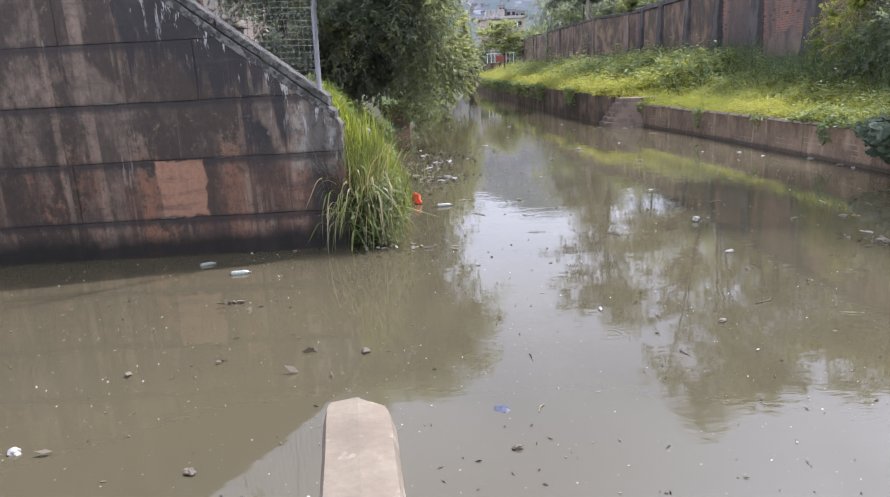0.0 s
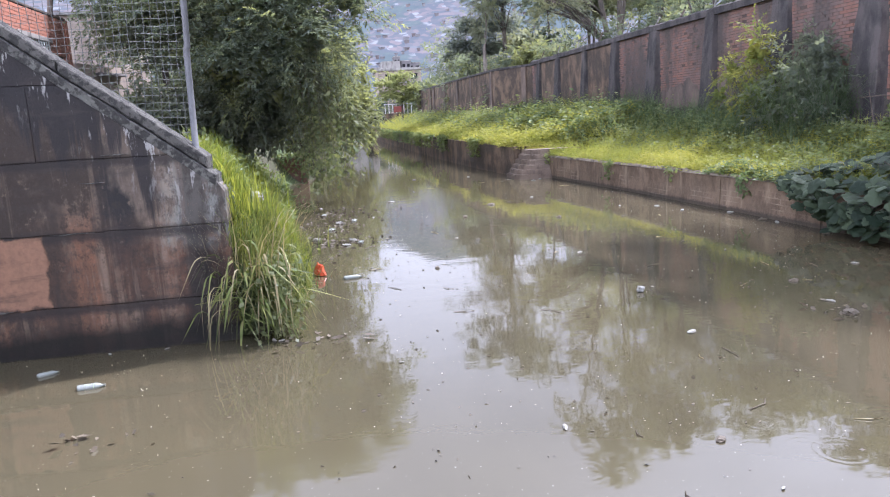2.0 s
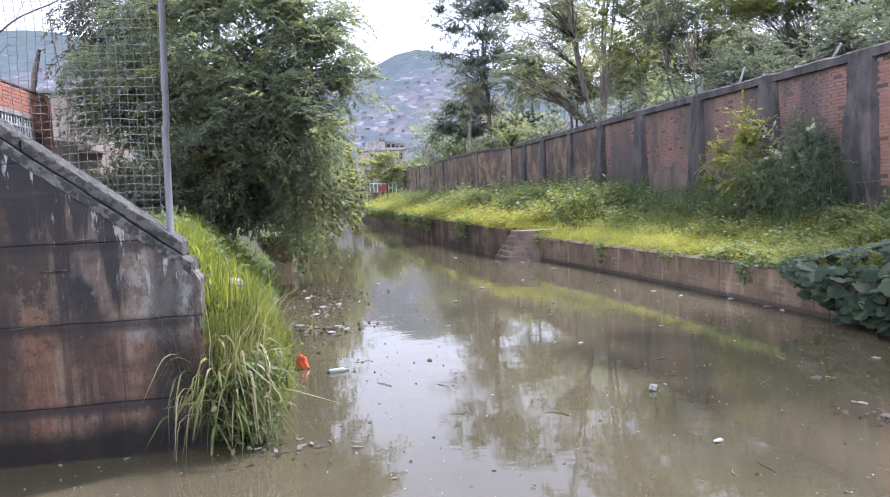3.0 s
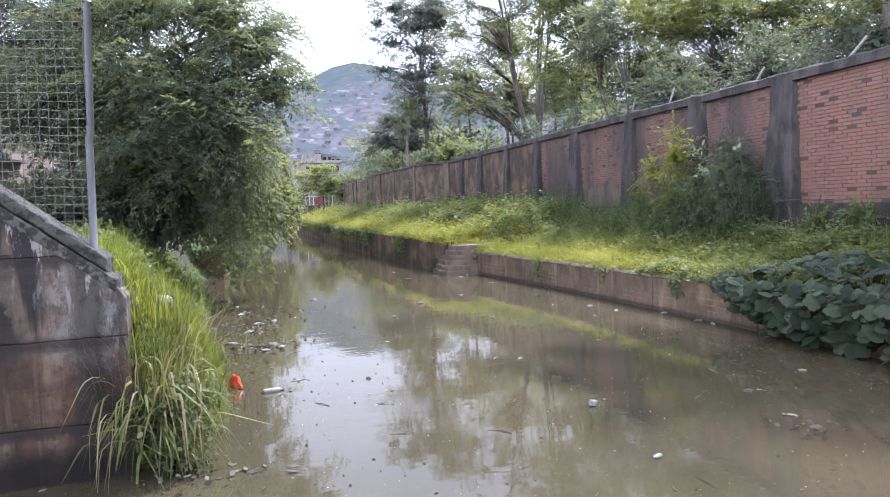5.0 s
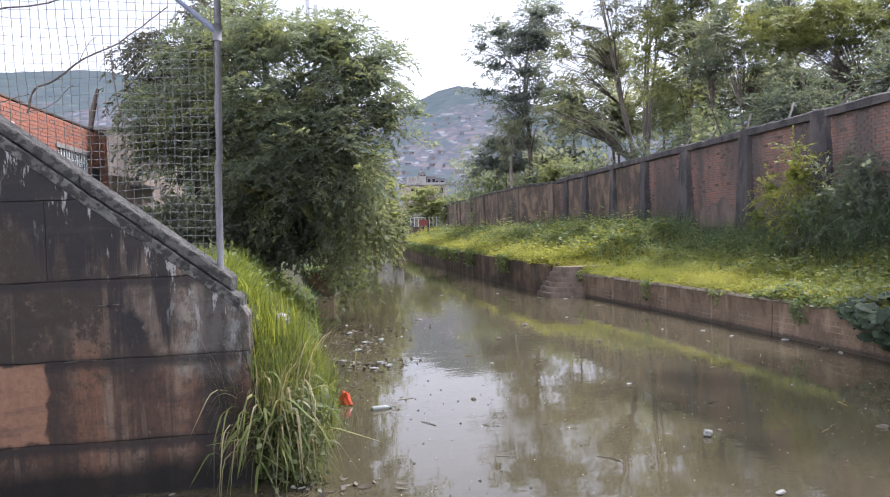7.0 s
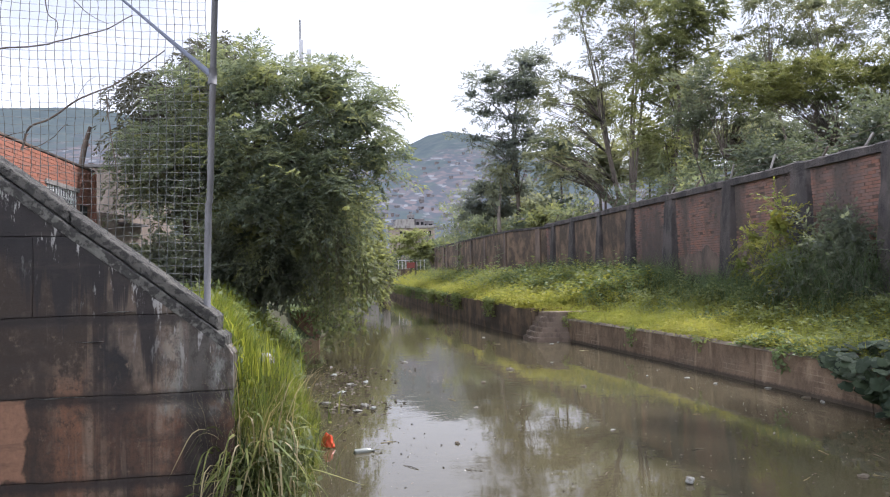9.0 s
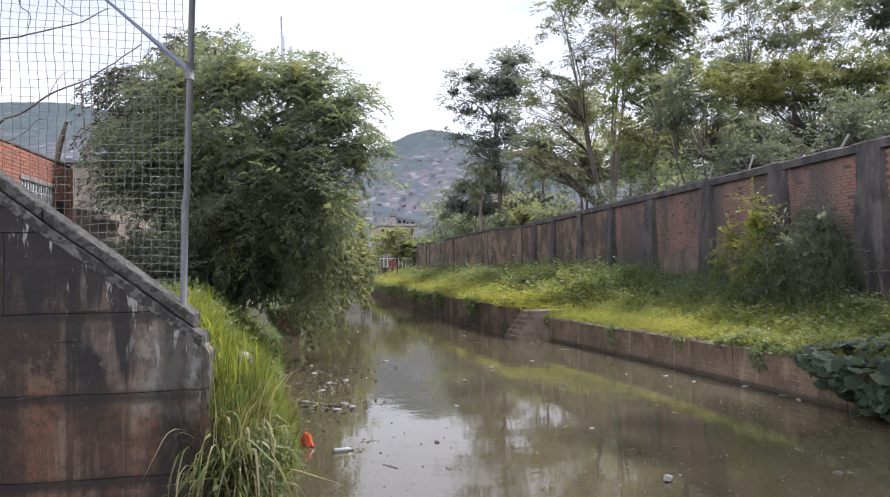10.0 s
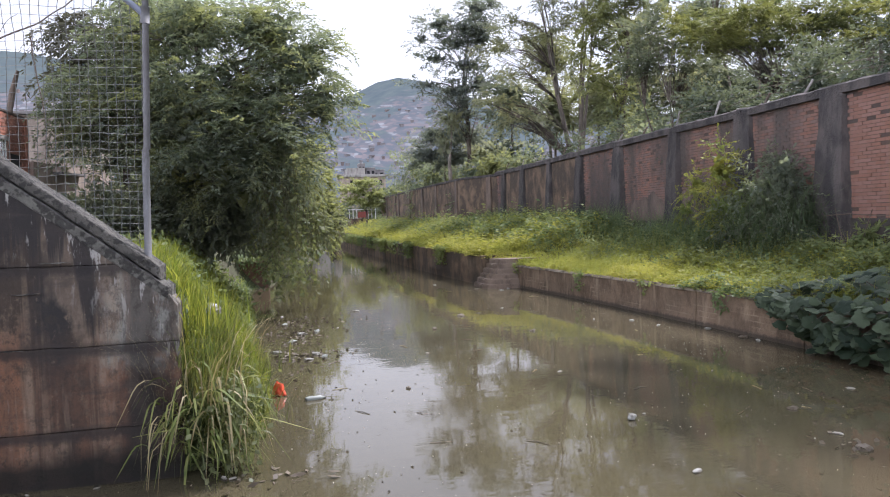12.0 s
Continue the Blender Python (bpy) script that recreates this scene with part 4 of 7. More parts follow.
def pilaster(y, wide):
    """A buttress that widens and comes forward towards its foot."""
    bm = bmesh.new()
    rings = []
    for k in range(15):
        t = k / 14
        z = 1.0 + (WALL_TOP + 0.12 - 1.0) * t
        w = wide * (0.72 - 0.30 * t ** 0.7) + 0.055 * noise.noise((y, z * 2.4, 0))
        out = 0.13 + 0.26 * (1 - t) + 0.04 * noise.noise((y, z * 2.5, 4))
        rings.append([bm.verts.new(c) for c in ((WALL_X + 0.05, y - w, z), (WALL_X - out, y - w + 0.03, z), (WALL_X - out, y + w - 0.03, z), (WALL_X + 0.05, y + w, z))])
    for a, b in zip(rings[:-1], rings[1:]):
        for i in range(4):
            bm.faces.new((a[i], a[(i + 1) % 4], b[(i + 1) % 4], b[i]))
    bm.faces.new(rings[0])
    bm.faces.new(rings[-1][::-1])
    bmesh.ops.recalc_face_normals(bm, faces=bm.faces)
    bmesh.ops.bevel(bm, geom=[e for e in bm.edges if abs(e.verts[0].co.z - e.verts[1].co.z) > 0.1], offset=0.025, segments=1, affect="EDGES")
    return part("pilaster", bm, "pilaster", brick_wall)


for y in PILASTERS:
    pilaster(y, 0.76 + 0.16 * math.sin(y * 3.7))

# plastered bays further along
for a, b in zip(PILASTERS[7:-1], PILASTERS[8:]):
    part("plaster_bay", boxed((WALL_X - 0.035, a + 0.3, BRICK_LOW - 0.3), (WALL_X + 0.03, b - 0.3, WALL_TOP - 0.004), 0.01), "bank_wall", brick_wall, "streaked brown plaster")

# scabs of old plaster left on the bricks
def plaster_scab(y, z, ry, rz, thick):
    bm = bmesh.new()
    front, back = [], []
    for k in range(48):
        a = 2 * math.pi * k / 48
        r = 1.0 + 0.35 * noise.noise((math.cos(a) * 1.4 + y, math.sin(a) * 1.4 + z, 3.0)) + 0.14 * noise.noise((math.cos(a) * 6 + y, math.sin(a) * 6, 7.0 + z))
        q = (y + ry * r * math.cos(a), min(max(z + rz * r * math.sin(a), 1.6), WALL_TOP - 0.004))
        front.append(bm.verts.new((WALL_X - thick, 0.97 * q[0] + 0.03 * y, 0.97 * q[1] + 0.03 * z)))
        back.append(bm.verts.new((WALL_X + 0.04, *q)))
    bm.faces.new(front)
    for k in range(48):
        q = (k + 1) % 48
        bm.faces.new((front[q], front[k], back[k], back[q]))
    bmesh.ops.recalc_face_normals(bm, faces=bm.faces)
    return part("plaster_scab", bm, "old_plaster", brick_wall, "crumbling brown plaster")


for k in range(14):
    y = 18.2 + 14.5 * ((k * 0.618) % 1.0)
    plaster_scab(y, 2.1 + 0.5 * RNG.uniform(), RNG.uniform(0.7, 1.4), RNG.uniform(0.4, 0.9), 0.010 + 0.0007 * k)

# coping in lengths
cuts = [2.0] + [y for y in PILASTERS] + [46.95]
for a, b in zip(cuts[:-1], cuts[1:]):
    bm = bmesh.new()
    n = max(3, int((b - a) / 0.16))
    rings = []
    for i in range(n + 1):
        y = a + 0.006 + (b - a - 0.012) * i / n
        s = 0.035 * noise.noise((y * 1.3, 2, 7)) + 0.015 * noise.noise((y * 5.3, 2, 7))
        rings.append([bm.verts.new(c) for c in ((WALL_X - 0.14 + s, y, WALL_TOP + 0.005), (WALL_X - 0.14 + s, y, WALL_TOP + 0.21 + 1.6 * s), (WALL_X - 0.02, y, WALL_TOP + 0.27 + 2.0 * s), (WALL_X + 0.3, y, WALL_TOP + 0.22), (WALL_X + 0.3, y, WALL_TOP + 0.005))])
    for p, q in zip(rings[:-1], rings[1:]):
        for i in range(5):
            bm.faces.new((p[i], p[(i + 1) % 5], q[(i + 1) % 5], q[i]))
    bm.faces.new(rings[0][::-1])
    bm.faces.new(rings[-1])
    bmesh.ops.recalc_face_normals(bm, faces=bm.faces)
    part("coping", bm, "pilaster", brick_wall, "blackened concrete coping")

# far length of the wall after its bend
far_wall = empty("boundary_wall_far", (0, 0, 0), "stained concrete boundary wall running on upstream", "wall", kind="structure")
bend_pts = [(13.05, 46.9), (11.5, 51.0), (11.0, 62.0), (10.6, 76.0), (10.3, 88.0)]
for (xa, ya), (xb, yb) in zip(bend_pts[:-1], bend_pts[1:]):
    length, ang = math.hypot(xb - xa, yb - ya), math.atan2(yb - ya, xb - xa)
    m = Matrix.Translation((xa, ya, 0)) @ Matrix.Rotation(ang, 4, "Z")
    part("wall_length", boxed((0, -0.3, 0.8), (length, 0, WALL_TOP), 0.0, m), "bank_wall", far_wall)
    part("coping", boxed((0, -0.36, WALL_TOP), (length, 0.08, WALL_TOP + 0.15), 0.02, m), "pilaster", far_wall)
    k = 0
    while k * 6.0 < length - 1:
        part("pilaster", boxed((k * 6.0 + 0.6, 0, 0.9), (k * 6.0 + 1.1, 0.12, WALL_TOP - 0.01), 0.02, m), "old_plaster", far_wall)
        k += 1

# leaning wire posts on the coping, with strands of wire
for i, y in enumerate([12.6, 15.6, 18.6, 20.2, 22.6, 24.9, 27.4, 29.4, 32.3, 35.6, 38.6, 42.0, 45.4]):
    lean = 0.22 + 0.1 * math.sin(i * 2.3)
    post = empty("wire_post", (WALL_X + 0.1, y, WALL_TOP + 0.18), "leaning rusty steel angle post on the wall top", "post", "wire posts on the wall")
    tall = 0.55 + 0.12 * math.sin(i * 1.7)
    part("foot", boxed((-0.10, -0.13, -0.04), (0.10, 0.13, 0.07), 0.02), "dusty_concrete", post, "lump of mortar")
    part("angle_bar", boxed((-0.025, -0.025, 0.0), (0.025, 0.025, tall), 0.006, Matrix.Rotation(0.45 + 0.25 * math.sin(i * 1.1), 4, "X") @ Matrix.Rotation(lean, 4, "Y")), "dusty_concrete" if i % 3 else "rust", post)
for k, up in enumerate((0.34, 0.56)):
    pts = [(WALL_X + 0.2 + 0.05 * k, y, WALL_TOP + 0.18 + up + 0.05 * math.sin(y * 1.9)) for y in np.linspace(12.6, 45.4, 60)]
    tagged(tubes("barbed_wire", [(pts, [0.006] * len(pts))], "rust", sides=4), "thin rusty wire strand along the wall top", "wire", "wire strands")

# ---- trees, bushes, grass ----
def crown_leaves(blobs, leaf, droop=0.4, shell=0.62, spread=0.34, core=2.2, flat=1.0):
    """Leafy sprays round clump centres. blobs: centre, radii, clumps, leaves per clump. leaf: length, width."""
    chunks, hubs, per = [], [], 12
    for (cx, cy, cz), (rx, ry, rz), clumps, each in blobs:
        many = int(clumps * 1.7)
        d = RNG.normal(size=(many, 3))
        d /= np.linalg.norm(d, axis=1, keepdims=True)
        r = shell + (1 - shell) * RNG.uniform(0, 1, (many, 1)) + 0.10 * RNG.normal(size=(many, 1))
        hub = np.array([cx, cy, cz]) + d * r * np.array([rx, ry, rz])
        grain = 2.6 / (rx + rz)                                      # clumps gather into boughs, with gaps between
        full = np.array([noise.noise((grain * h[0], grain * h[1], 1.5 * grain * h[2])) for h in hub]) + 0.12 * RNG.normal(size=many)
        kept = np.argsort(-full)[:clumps]
        d, hub = d[kept], hub[kept]
        hubs.append(hub)
        twigs = max(2, each // 9)
        n = clumps * twigs
        way = np.repeat(d, twigs, axis=0) * 0.75 + RNG.normal(size=(n, 3)) * 0.62
        way[:, 2] = way[:, 2] * flat - 0.3 * droop
        way /= np.linalg.norm(way, axis=1, keepdims=True)
        long = spread * 1.9 * RNG.uniform(0.55, 1.3, (n, 1))
        root = np.repeat(hub, twigs, axis=0) + RNG.normal(size=(n, 3)) * spread * 0.35
        side = np.cross(way, np.array([0, 0, 1.0]) + 0.3 * RNG.normal(size=(n, 3)))
        side /= np.linalg.norm(side, axis=1, keepdims=True) + 1e-9
        at, out = [], []
        for k in range(per):
            s = (k + 0.6) / per
            at.append(root + way * long * s + np.array([0, 0, -0.45 * droop]) * long * s * s)
            o = way * (0.45 + 0.7 * s) + side * (0.85 if k % 2 else -0.85) * (1.1 - s) + 0.25 * RNG.normal(size=(n, 3))
            o[:, 2] -= 0.55 * droop
            out.append(o)
        at, out = np.concatenate(at), np.concatenate(out)
        face = np.array([0, 0, 1.0]) + 0.55 * RNG.normal(size=at.shape)
        inner = RNG.normal(size=(clumps * 3, 3))                     # broad filler leaves, added deep inside to darken the crown
        inner *= (RNG.uniform(0, 0.55, (clumps * 3, 1)) / np.linalg.norm(inner, axis=1, keepdims=True))
        chunks.append(leaf_arrays(np.array([cx, cy, cz]) + inner * np.array([rx, ry, rz]), RNG.normal(size=inner.shape), np.full(len(inner), core * leaf[0]), np.full(len(inner), 0.6 * core * leaf[0])))
        L = leaf[0] * RNG.uniform(0.65, 1.2, len(at))
        chunks.append(leaf_arrays(at, out, L, leaf[1] * L / leaf[0], face))
    return join(chunks), np.concatenate(hubs)


def bough_leaves(blobs, leaf, pad=1.0, droop=0.5, core=2.2, inner=1.6):
    """Layered drooping boughs: each a bent stem with side twigs that carry paired leaflets. blobs: centre, radii, boughs, twigs per bough."""
    chunks, hubs = [], []
    per = 11 if pad < 0.92 else 8
    for (cx, cy, cz), (rx, ry, rz), boughs, twigs in blobs:
        d = RNG.normal(size=(boughs, 3))
        d[:, 2] = d[:, 2] * 0.9 + 0.12
        d /= np.linalg.norm(d, axis=1, keepdims=True)
        root = np.array([cx, cy, cz]) + d * RNG.uniform(0.45, 0.88, (boughs, 1)) * np.array([rx, ry, rz])
        hubs.append(root)
        way = d + 0.35 * RNG.normal(size=(boughs, 3))
        way[:, 2] = 0.45 * way[:, 2] + 0.10
        way /= np.linalg.norm(way, axis=1, keepdims=True)
        long = pad * RNG.uniform(0.55, 1.25, (boughs, 1))
        side = np.cross(way, np.array([0, 0, 1.0]) + 0.25 * RNG.normal(size=(boughs, 3)))
        side /= np.linalg.norm(side, axis=1, keepdims=True)
        sag = np.array([0, 0, -1.0]) * droop * RNG.uniform(0.5, 1.4, (boughs, 1))
        for k in range(twigs):
            s = (k + 0.5 + RNG.uniform(-0.3, 0.3, (boughs, 1))) / twigs
            at0 = root + way * long * s + sag * long * s * s + 0.05 * pad * RNG.normal(size=(boughs, 3))
            out = way * 0.75 + sag * 0.7 * s + side * (1.0 if k % 2 else -1.0) * RNG.uniform(0.5, 1.0, (boughs, 1)) + 0.18 * RNG.normal(size=(boughs, 3))
            out /= np.linalg.norm(out, axis=1, keepdims=True)
            tl = long * (0.62 - 0.34 * s) * RNG.uniform(0.7, 1.25, (boughs, 1))
            cross = np.cross(out, np.array([0, 0, 1.0]) + 0.2 * RNG.normal(size=(boughs, 3)))
            cross /= np.linalg.norm(cross, axis=1, keepdims=True) + 1e-9
            for i in range(per):
                u = (i + 0.7) / per
                at = at0 + out * tl * u + sag * 0.55 * tl * u * u
                ahead = out * (0.55 + 0.6 * u) + cross * (0.9 if i % 2 else -0.9) * (1.1 - u) + 0.22 * RNG.normal(size=(boughs, 3))
                ahead[:, 2] -= 0.35 * droop
                L = leaf[0] * RNG.uniform(0.65, 1.2, boughs)
                chunks.append(leaf_arrays(at, ahead, L, leaf[1] * L / leaf[0], np.array([0, 0, 1.0]) + 0.45 * RNG.normal(size=(boughs, 3))))
        n = int(boughs * inner * 8)                                  # broad filler leaves, added inside to close gaps and darken the crown
        deep = RNG.normal(size=(n, 3))
        deep *= RNG.uniform(0, 0.6, (n, 1)) / np.linalg.norm(deep, axis=1, keepdims=True)
        chunks.append(leaf_arrays(np.array([cx, cy, cz]) + deep * np.array([rx, ry, rz]), RNG.normal(size=deep.shape), np.full(n, core * leaf[0]), np.full(n, 0.6 * core * leaf[0])))
    return join(chunks), np.concatenate(hubs)


def tree(name, base, top, radius, blobs, leaf, leaf_mat, bark, label, lean=(0, 0), limbs=14, droop=0.4, shell=0.62, spread=0.34, forks=1, core=2.2, flat=1.0, pad=0.0, inner=1.6):
    """Tapered trunk, limbs that reach into the crown, twigs, and a leafy crown with gaps."""
    t = empty(name, base, label, "tree")
    bx, by, bz = base
    (v, f), hubs = bough_leaves(blobs, leaf, pad, droop, core, inner) if pad else crown_leaves(blobs, leaf, droop, shell, spread, core, flat)
    crown = quad_mesh("crown", v - np.array(base), f, leaf_mat, t)
    runs, stems = [], []
    for k in range(forks):
        a = 2.1 * k + 0.4
        sx, sy = lean[0] + (0.0 if forks == 1 else 0.16 * math.cos(a) * top), lean[1] + (0.0 if forks == 1 else 0.16 * math.sin(a) * top)
        pts, rad = [], []
        for i in range(9):
            s = i / 8
            wob = 0.05 * top * s
            pts.append(Vector((sx * s ** 1.4 + wob * noise.noise((bx + k, s * 3, 1)), sy * s ** 1.4 + wob * noise.noise((by + k, s * 3, 5)), -0.3 + (top + 0.3) * s)))
            rad.append(max(0.02, radius * (1.0 - 0.85 * s) * (1.25 if i == 0 else 1.0) / (1 + 0.4 * (forks > 1))))
        runs.append((pts, rad))
        stems.append(pts)
    pick = RNG.choice(len(hubs), min(limbs, len(hubs)), replace=False)
    for h in pick:
        tip = Vector(hubs[h] - np.array(base))
        st = min(stems, key=lambda s: (s[-1] - tip).length)
        i = int(np.clip(round(8 * (tip.z - 0.28 * (tip - st[-1]).length) / max(top, 0.1)), 2, 8))
        p = st[i]
        mid = p.lerp(tip, 0.5) + Vector((0, 0, 0.10 * (tip - p).length))
        r = max(0.012, radius * 0.30 * (1.1 - i / 9))
        runs.append(([p, p.lerp(mid, 0.55), mid, mid.lerp(tip, 0.55), tip], [r, r * 0.8, r * 0.6, r * 0.42, r * 0.2]))
    trunk = tubes("trunk", runs, bark, t, sides=6)
    return t


# large drooping tree over the water
left_tree = tree("tree", (-2.9, 24.6, 1.9), 6.6, 0.28, [
    ((-2.3, 23.8, 5.8), (2.5, 2.4, 2.4), 260, 11),
    ((-0.95, 23.3, 4.9), (1.45, 2.0, 2.0), 160, 11),
    ((0.75, 23.4, 6.0), (0.75, 1.0, 0.75), 44, 11),
    ((0.15, 23.5, 7.2), (1.15, 1.5, 1.0), 84, 11),
    ((-0.8, 23.8, 8.2), (1.4, 1.6, 0.9), 90, 11),
    ((-2.9, 24.2, 8.5), (1.9, 1.8, 1.0), 110, 12),
    ((-4.9, 24.8, 6.2), (1.9, 1.8, 1.6), 170, 12),
    ((-6.0, 25.0, 5.5), (1.2, 1.2, 0.9), 60, 12),
    ((-4.1, 24.4, 4.8), (1.3, 1.2, 1.0), 60, 12),
    ((-2.3, 22.6, 4.2), (2.1, 1.4, 0.9), 110, 12),
    ((-1.5, 23.0, 3.5), (1.2, 1.2, 0.8), 60, 11),
    ((-4.6, 25.0, 8.3), (1.3, 1.2, 1.1), 84, 11),
], (0.112, 0.044), "leaf_dark", "bark", "large dense dark green drooping tree leaning over the canal", limbs=70, droop=0.55, core=2.4, pad=0.90, inner=1.3)

tree("tree", (-5.6, 27.5, 2.4), 6.6, 0.16, [
    ((-4.5, 27.2, 10.2), (1.1, 1.0, 0.7), 50, 8),
    ((-6.5, 27.5, 9.0), (1.0, 1.0, 0.8), 54, 8),
    ((-6.0, 27.5, 8.0), (1.0, 1.0, 0.9), 50, 8),
    ((-5.0, 27.6, 6.6), (1.3, 1.3, 1.4), 40, 8),
    ((-7.0, 27.6, 7.6), (0.8, 0.8, 0.7), 26, 8),
], (0.20, 0.07), "leaf_dusky", "bark", "slim tree with sparse drooping twigs beside the brick house", limbs=60, droop=1.2, core=1.2, pad=0.95, inner=0.3)

# thicket behind it, in its shade
for x, y, h, w in ((-3.7, 24.0, 1.5, 1.0), (-2.3, 24.4, 1.3, 0.9), (-4.4, 27.5, 2.6, 2.0), (-4.9, 21.5, 1.3, 0.8), (-5.9, 22.8, 1.0, 0.8), (-4.4, 31.0, 3.6, 1.6), (-5.0, 35.5, 4.6, 2.6), (-2.9, 35.5, 3.6, 1.4), (-8.0, 39.0, 6.0, 3.2)):
    tree("bush", (x, y, 1.9), h * 0.6, 0.07, [((x, y, 2.0 + h * 0.5), (w, w * 0.8, h * 0.55), 110, 45)], (0.17, 0.09), "leaf_mid", "bark", "dense dark green thicket under the trees", limbs=16, spread=0.34, shell=0.4)

# bank trees further upstream
for x, y, h, w in ((-0.25, 37.0, 5.6, 1.8), (0.5, 47.0, 6.2, 2.0), (-0.4, 58.0, 8.0, 3.0), (-3.5, 40.0, 9.0, 3.6), (-4.0, 62.0, 11.0, 5.0)):
    tree("tree", (x - 0.9, y, 1.8), h * 0.62, 0.13, [((x, y, 1.6 + h * 0.5), (w, w, h * 0.48), 100, 45), ((x + 0.3 * w, y - 0.6, 1.4 + h * 0.25), (w * 0.8, w * 0.8, h * 0.3), 60, 45)],
         (0.21, 0.12), "leaf_green" if w < 2.5 else "leaf_mid", "bark", "leafy green tree on the grassy canal bank", limbs=16, spread=0.42)

# trees behind the brick wall
tree("tree", (14.6, 60, 2.2), 17.4, 0.26, [
    ((15.6, 60.0, 20.3), (1.2, 1.0, 1.1), 55, 9),
    ((14.6, 60.0, 18.6), (1.9, 1.5, 0.6), 34, 9),
    ((12.2, 60.0, 18.8), (1.4, 1.1, 0.5), 21, 9),
    ((10.8, 60.0, 17.6), (1.1, 1.0, 0.4), 11, 9),
    ((13.5, 60.0, 17.3), (1.8, 1.4, 0.6), 30, 9),
    ((15.8, 60.0, 17.8), (1.3, 1.1, 0.9), 44, 9),
    ((11.8, 60.0, 16.0), (1.6, 1.3, 0.4), 13, 9),
    ((14.5, 60.0, 15.4), (1.6, 1.3, 0.7), 31, 9),
    ((11.1, 60.0, 13.8), (1.9, 1.5, 0.3), 14, 9),
    ((13.7, 60.0, 13.3), (1.9, 1.5, 0.7), 37, 9),
    ((15.7, 60.0, 13.9), (1.4, 1.1, 0.9), 36, 9),
    ((13.9, 60.0, 11.4), (1.9, 1.5, 0.8), 49, 9),
], (0.234, 0.094), "leaf_blue", "bark", "tall dark blue-green tree with tiered branches behind the wall", pad=1.35, limbs=120, droop=0.25, core=1.6, inner=1.0)

tree("tree", (12.9, 62, 2.2), 5.0, 0.2, [
    ((12.0, 62.0, 9.8), (1.7, 1.3, 0.8), 39, 9),
    ((11.4, 62.0, 8.1), (1.9, 1.6, 0.8), 46, 9),
    ((14.8, 62.0, 9.8), (1.8, 1.4, 0.9), 47, 9),
    ((13.5, 62.0, 7.8), (1.9, 1.6, 0.7), 40, 9),
], (0.234, 0.094), "leaf_blue", "bark", "broad dark green tree low behind the far wall", pad=1.30, limbs=30, droop=0.4, core=2.0, inner=1.8)

tree("tree", (18.0, 45, 2.2), 16.0, 0.2, [
    ((14.7, 45.0, 17.9), (0.9, 1.0, 0.4), 14, 9),
    ((16.6, 45.0, 16.2), (1.0, 1.0, 0.6), 30, 9),
    ((13.7, 45.0, 14.8), (1.0, 1.0, 0.5), 26, 9),
    ((14.4, 45.0, 13.8), (1.2, 1.0, 0.5), 21, 9),
    ((12.6, 45.0, 13.0), (1.1, 1.0, 0.6), 23, 9),
    ((16.6, 45.0, 14.5), (1.2, 1.0, 0.6), 27, 9),
    ((18.6, 45.0, 17.6), (1.2, 1.0, 1.0), 65, 9),
    ((18.9, 45.0, 15.3), (1.3, 1.1, 0.8), 58, 9),
    ((13.6, 45.0, 11.6), (1.3, 1.1, 0.5), 20, 9),
    ((12.7, 45.0, 9.8), (1.3, 1.0, 0.5), 30, 9),
    ((14.3, 45.0, 8.7), (1.4, 1.1, 0.6), 40, 9),
    ((17.7, 45.0, 11.7), (0.9, 1.0, 0.6), 15, 9),
], (0.164, 0.066), "leaf_grey", "bark", "tall airy grey-green tree with several grey-brown stems", pad=0.95, limbs=190, droop=0.35, forks=5, core=1.3, inner=0.3)

tree("tree", (18.4, 46.5, 2.2), 20.0, 0.2, [
    ((17.3, 46.5, 20.7), (1.6, 1.3, 1.1), 65, 9),
    ((19.7, 46.5, 21.6), (1.8, 1.4, 1.4), 97, 9),
    ((15.3, 46.5, 19.9), (1.1, 1.0, 0.7), 17, 9),
    ((18.3, 46.5, 23.4), (1.6, 1.3, 1.1), 65, 9),
    ((20.9, 46.5, 20.4), (1.4, 1.2, 1.1), 58, 9),
], (0.172, 0.070), "leaf_green", "bark", "tall slender grey-green tree rising over its neighbours", pad=1.00, limbs=60, droop=0.35, forks=2, core=1.5, inner=0.3)

